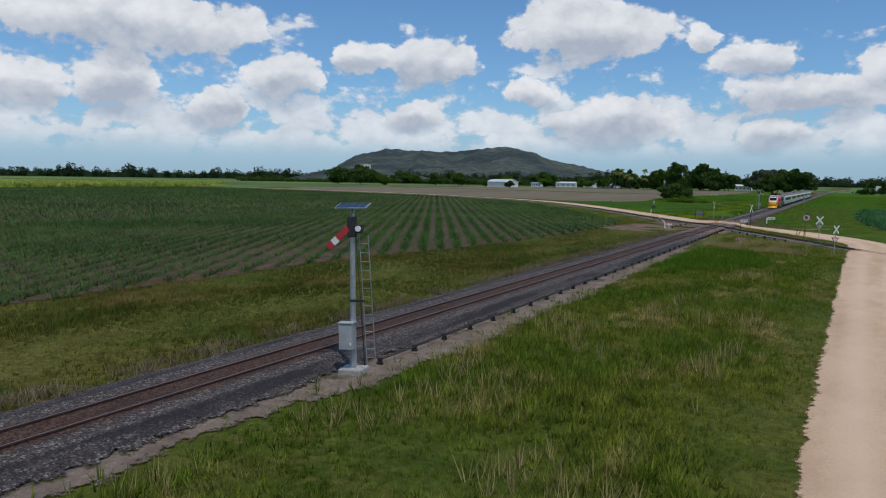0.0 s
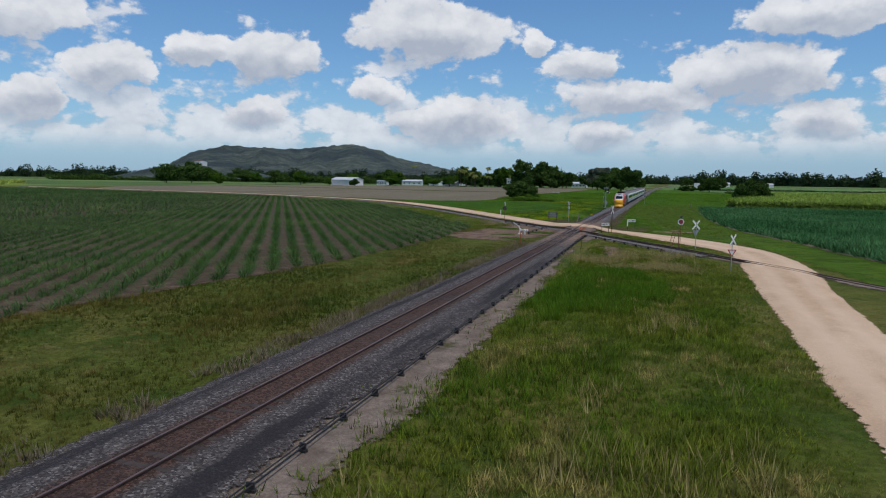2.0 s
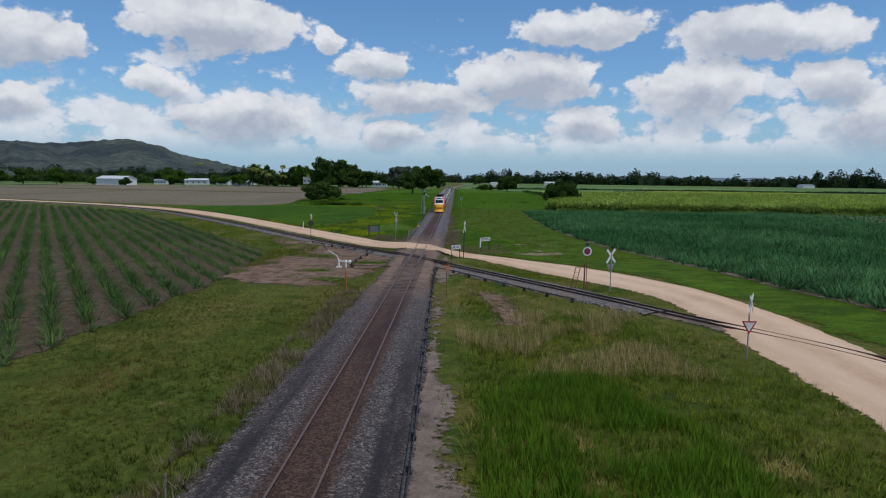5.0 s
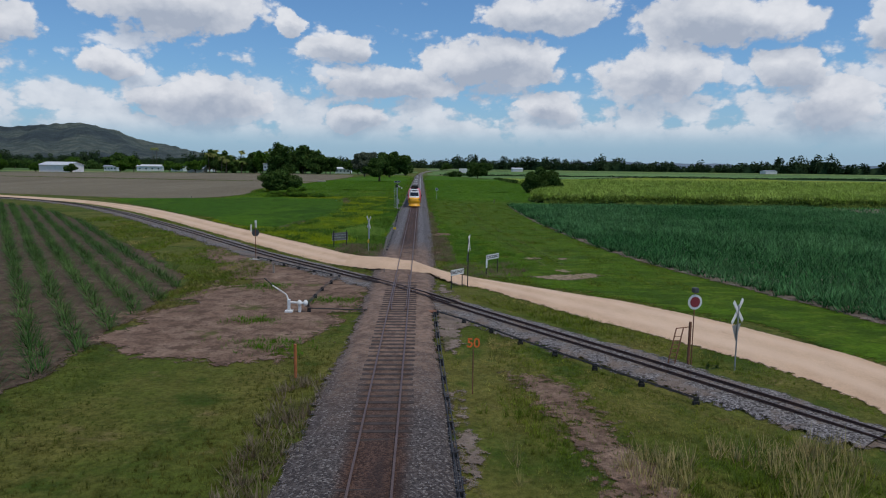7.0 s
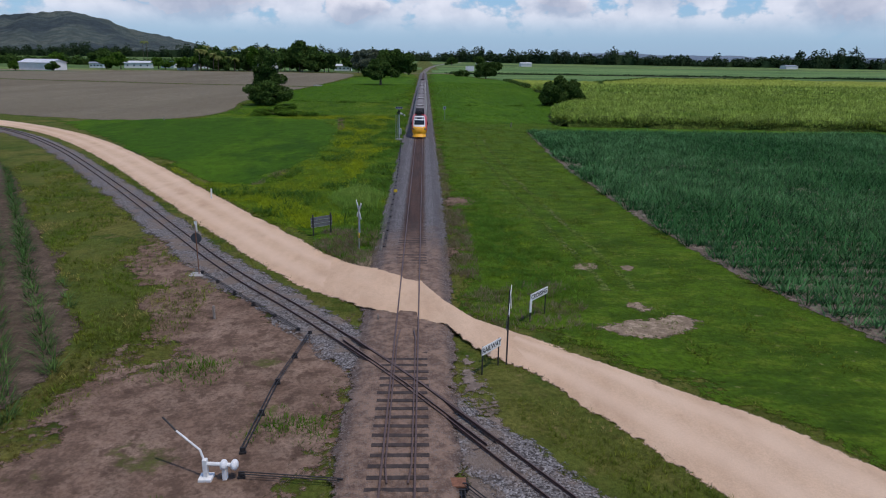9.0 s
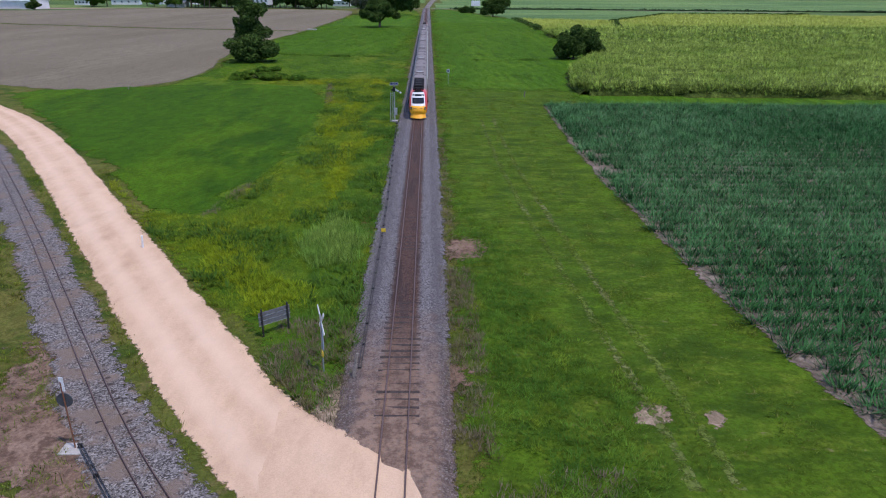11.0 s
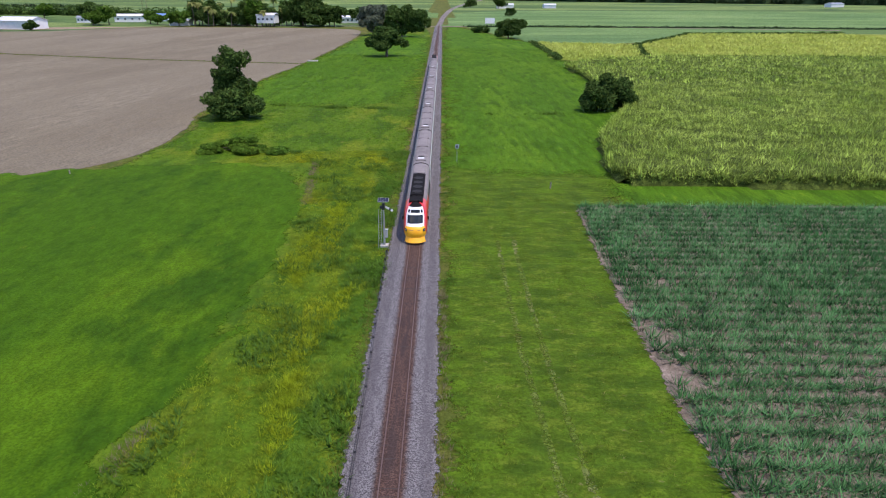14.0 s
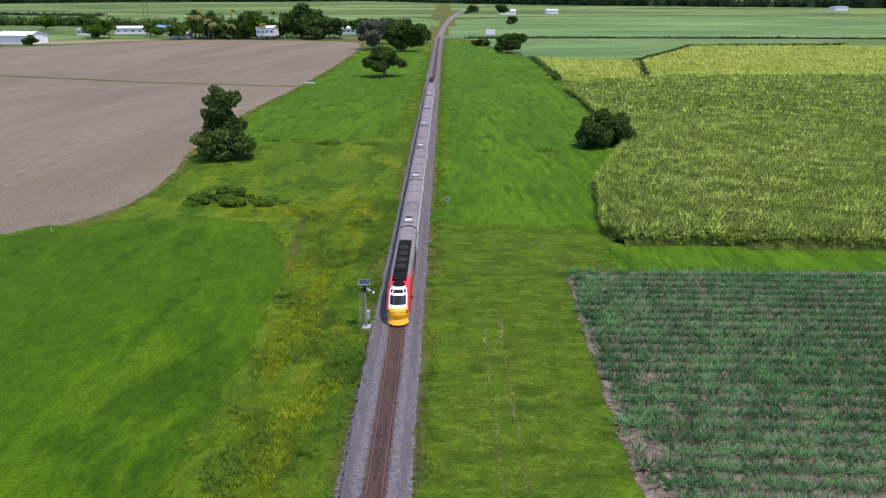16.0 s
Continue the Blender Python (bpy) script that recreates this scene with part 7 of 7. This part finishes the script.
for at in ((-324, 813), (-331, 819)):
    palm(at, 25, 90 + at[0] % 7, "very tall lone palm behind the farms")
prng = random.Random(5)
for k in range(22):
    x = -168 + 78 * (k / 21) + prng.uniform(-3, 3)
    palm((x, 499 + prng.uniform(-4, 9) + 24 * (k % 3 == 0)), prng.uniform(9, 15) + 4 * (k % 3 == 0), 100 + k)


def far_tree(at, h, w, mat, seed, label):
    rng = np.random.default_rng(seed)
    bl = [(rng.uniform(-0.25, 0.25) * w, rng.uniform(-0.2, 0.2) * w, h * rng.uniform(0.45, 0.62), w * 0.42, w * 0.42, h * 0.36) for _ in range(3)]
    bl.append((0, 0, h * 0.74, w * 0.33, w * 0.33, h * 0.26))
    return tree(at, bl, 0.4, h * 0.4, 1900, 0.06 * h + 0.3, mat, label, seed=seed, count=7, group="trees round the farms")


FAR = [(-92, 508, 23, 22, "tree"), (-80, 500, 15, 18, "tree"), (-70, 502, 14, 14, "tree"), (-128, 505, 9, 14, "tree"), (-140, 506, 10, 16, "tree"), (-152, 508, 10, 14, "tree"), (-134, 530, 17, 14, "tree"),
       (-238, 515, 16, 16, "tree"), (-232, 502, 10, 13, "tree_bright"), (-226, 512, 12, 14, "tree_bright"), (-205, 530, 9, 12, "tree_bright"), (-196, 520, 8, 10, "tree_bright"), (-262, 440, 6, 8, "tree_bright"),
       (-240, 444, 6, 8, "tree"), (-48, 500, 12, 12, "tree_bright"), (-30, 455, 14, 14, "tree"), (-10, 455, 9, 9, "tree"), (-58, 540, 12, 14, "tree"), (-100, 540, 18, 16, "tree"), (-165, 545, 16, 18, "tree"),
       (-280, 590, 14, 18, "tree"), (-330, 620, 12, 16, "tree_bright"), (-370, 600, 10, 14, "tree"), (-470, 640, 12, 18, "tree_bright"), (-500, 660, 12, 20, "tree"), (-640, 760, 22, 30, "tree"), (-540, 800, 16, 20, "tree"),
       (-690, 800, 14, 20, "tree"), (76, 960, 14, 18, "tree"), (66, 700, 8, 10, "tree"), (40, 1000, 12, 16, "tree"),
       (-424, 432, 18, 28, "tree"), (-406, 444, 21, 30, "tree"), (-440, 448, 15, 18, "tree"), (-384, 452, 11, 14, "tree_bright"), (-300, 458, 13, 14, "tree_bright"), (-318, 446, 12, 12, "tree"),
       (-515, 673, 18, 26, "tree"), (-548, 651, 18, 22, "tree")]
FAR += [(-172 + 6.4 * k + prng.uniform(-2, 2), 503 + prng.uniform(-3, 14), prng.uniform(9, 18), prng.uniform(10, 15), "tree" if k % 4 else "tree_bright") for k in range(16)]
for k, (x, y, h, w, m) in enumerate(FAR):
    far_tree((x, y), h, w, LEAF[m], 300 + k, {"tree": "dark rounded tree near the farm buildings", "tree_bright": "fresh green tree near the farm buildings"}[m])


def woods(name, line, height, depth, step, n_per, size, label, seed, mat="wood"):
    """A belt of far trees: leaf masses of uneven height along a line."""
    rng = np.random.default_rng(seed)
    line = resample(line, step)
    C, R = [], []
    for p in line:
        f = 0.62 + 0.75 * max(0, noise.noise((p[0] * 0.011, p[1] * 0.011, seed)) + 0.25)
        h = height * f * rng.uniform(0.65, 1.25)
        w = step * rng.uniform(0.9, 1.7)
        C.append((p[0] + rng.normal(0, depth), p[1] + rng.normal(0, depth), h * 0.5))
        R.append((w, w, h * 0.5))
    V, F = leaves(C, R, len(line) * n_per, size, rng, core=0.3)
    V[:, 2] = np.maximum(V[:, 2], 0.0)
    # the shaded inside of the belt
    k = len(line)
    tops = np.array([c[2] * 1.15 for c in C])
    xy = np.array([c[:2] for c in C])
    core = np.vstack([np.c_[xy, np.zeros(k)], np.c_[xy, tops]])
    i = np.arange(k - 1)
    V, F = np.vstack([V, core]), np.vstack([F, np.c_[i, i + 1, i + k + 1, i + k] + len(V)])
    ob = arrays(name, V, F, LEAF[mat])
    return tagged(ob, label, "woodland", kind="stuff")


woods("far_woodland", [(60, 1750), (300, 1550), (700, 1350), (1200, 1150), (1900, 800)], 31, 12, 8, 120, 3.0, "dark belt of distant trees across the plain", 41)
woods("far_woodland", [(60, 1750), (-200, 2150), (-700, 2250)], 34, 14, 9, 95, 3.2, "dark belt of distant trees behind the farms", 42)
woods("far_woodland", [(-300, 2120), (-900, 1980), (-1500, 1500), (-1900, 900), (-2100, 200), (-2100, -200)], 34, 14, 9, 95, 3.2, "dark belt of distant trees beyond the fields", 43)
woods("tree_belt", [(-760, 600), (-560, 690), (-380, 690), (-200, 640), (-40, 700)], 9, 5, 5, 70, 1.3, "belt of garden trees and bushes behind the farms", 48, "tree")
woods("hedge", [(-1100, 1150), (-700, 1000), (-430, 930)], 4.0, 2.0, 4.0, 24, 1.2, "dark hedge between distant fields", 44)

woods("hedge", [(44.5, 279), (46, 300), (46, 367)], 1.8, 0.4, 1.4, 26, 0.45, "dark overgrown edge of a cane block", 45, "tree")
woods("hedge", [(79, 287), (93, 352), (120, 395), (148, 441), (240, 444)], 1.6, 0.4, 1.5, 26, 0.45, "dark overgrown boundary between cane blocks", 46, "tree")
woods("hedge", [(20, 505), (90, 506), (240, 500), (420, 480)], 2.0, 0.6, 2.4, 22, 0.7, "dark grassy bank along the far road", 47)
# the range's pale blue is air haze mixed into its base colour
MAT["ridge"] = layered("haze_blue_range", [(0.16, 0.21, 0.26), (0.19, 0.24, 0.29)], [0.002], bump=0.0)
AZ = [-41.8, -40.7, -40.1, -38.7, -35.9, -34.1, -31.1, -29.3, -26.2, -23.9, -22.1, -19.7, -17.3, -15.0, -13.0]
EL = [0.0, 0.65, 1.22, 1.98, 2.55, 2.44, 2.37, 2.52, 2.88, 2.44, 1.80, 1.34, 0.78, 0.32, 0.0]


def hill():
    """A forested double-topped hill with spurs running down to the plain."""
    az = np.linspace(AZ[0], AZ[-1], 150)
    rr = np.linspace(0, 1, 44)
    top = np.interp(az, AZ, EL)
    D0 = 3200.0
    V = []
    for a, e in zip(az, top):
        for t in rr:
            D = D0 + (t - 0.55) * 1700
            crest = math.tan(radians(e)) * D0 * 1.03
            spur = 0.5 + 0.75 * noise.noise((a * 0.42, t * 1.6, 1)) + 0.4 * noise.noise((a * 1.1, t * 3, 3))
            prof = max(0.0, 1 - abs((t - 0.55) / 0.55) ** (1.2 + 0.5 * spur))
            z = crest * prof * (0.82 + 0.18 * spur if t < 0.5 else 1.0) + 6 * noise.noise((a * 2.2, t * 14, 5)) * prof
            V.append((16 + D * sin(radians(a)), -90 + D * cos(radians(a)), z - 1))
    n = len(rr)
    i = (np.arange(len(az) - 1)[:, None] * n + np.arange(n - 1)[None, :]).ravel()
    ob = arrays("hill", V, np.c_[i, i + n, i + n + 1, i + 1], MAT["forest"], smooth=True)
    return tagged(ob, "forested double-topped hill rising from the plain", "hill", kind="structure")


def far_range():
    """A low range on the horizon, its pale blue haze put into the colour."""
    az = np.linspace(2, 80, 90)
    V = []
    for a in az:
        h = 18 + 55 * max(0, 0.35 + noise.noise((a * 0.09, 2, 2)) + 0.3 * noise.noise((a * 0.4, 7, 2))) * min(1, (a - 2) / 12)
        for k, (D, z) in enumerate(((4300, 0), (4500, h), (4700, 0))):
            V.append((D * sin(radians(a)), D * cos(radians(a)), z))
    i = (np.arange(len(az) - 1)[:, None] * 3 + np.arange(2)[None, :]).ravel()
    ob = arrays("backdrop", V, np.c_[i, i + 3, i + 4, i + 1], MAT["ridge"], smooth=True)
    return tagged(ob, "range on the horizon with faint blue haze in its colour", "distant range", kind="structure")


hill()
far_range()

# ---- sleepers: those near the crossing singly, the rest joined ----
sl = sleeper_mesh("sleeper", 1.86, 0.18, 0.13)
ts = sleeper_mesh("sleeper", 1.25, 0.16, 0.10)
SPACING = 0.58
all_y = np.arange(-258, 512, SPACING)
near = [y for y in all_y if -52 <= y < 16.8 or 25 <= y < 128]
for k, y in enumerate(near[:296]):
    ob = new("sleeper", sl)
    ob.parent = railway
    bare = -10 < y < 12 or 26 < y < 36
    ob.matrix_basis = pose(RNG.uniform(-0.03, 0.03), y, (0.290 if -12 < y < 13 else 0.279 if bare else 0.268) + RNG.uniform(-0.008, 0.006), 0, 0, RNG.uniform(-0.8, 0.8))
done = set(near[:296])
rest = [y for y in all_y if y not in done and not 16.8 <= y < 25]
base = np.array([(x, y, z) for x in (-0.93, 0.93) for y in (-0.09, 0.09) for z in (-0.1, 0.0)])
quads = np.array([(0, 1, 3, 2), (4, 6, 7, 5), (0, 4, 5, 1), (2, 3, 7, 6), (1, 5, 7, 3)])
V = np.vstack([base + (0, y, 0.27) for y in rest])
F = np.vstack([quads + 8 * i for i in range(len(rest))])
tagged(arrays("sleepers", V, F, MAT["sleeper"], railway), kind="stuff")
tl = resample(tram_line, 0.66)
dl = np.gradient(tl, axis=0)
for p, d in zip(tl, dl):
    if abs(p[0]) < 1.7 or not -30 < p[0] < 12.6:
        continue
    ob = new("sleeper", ts)
    ob.parent = tram
    ob.matrix_basis = pose(p[0], p[1], 0.130 + RNG.uniform(-0.01, 0.01), 0, 0, degrees(atan2(d[1], d[0])) - 90)
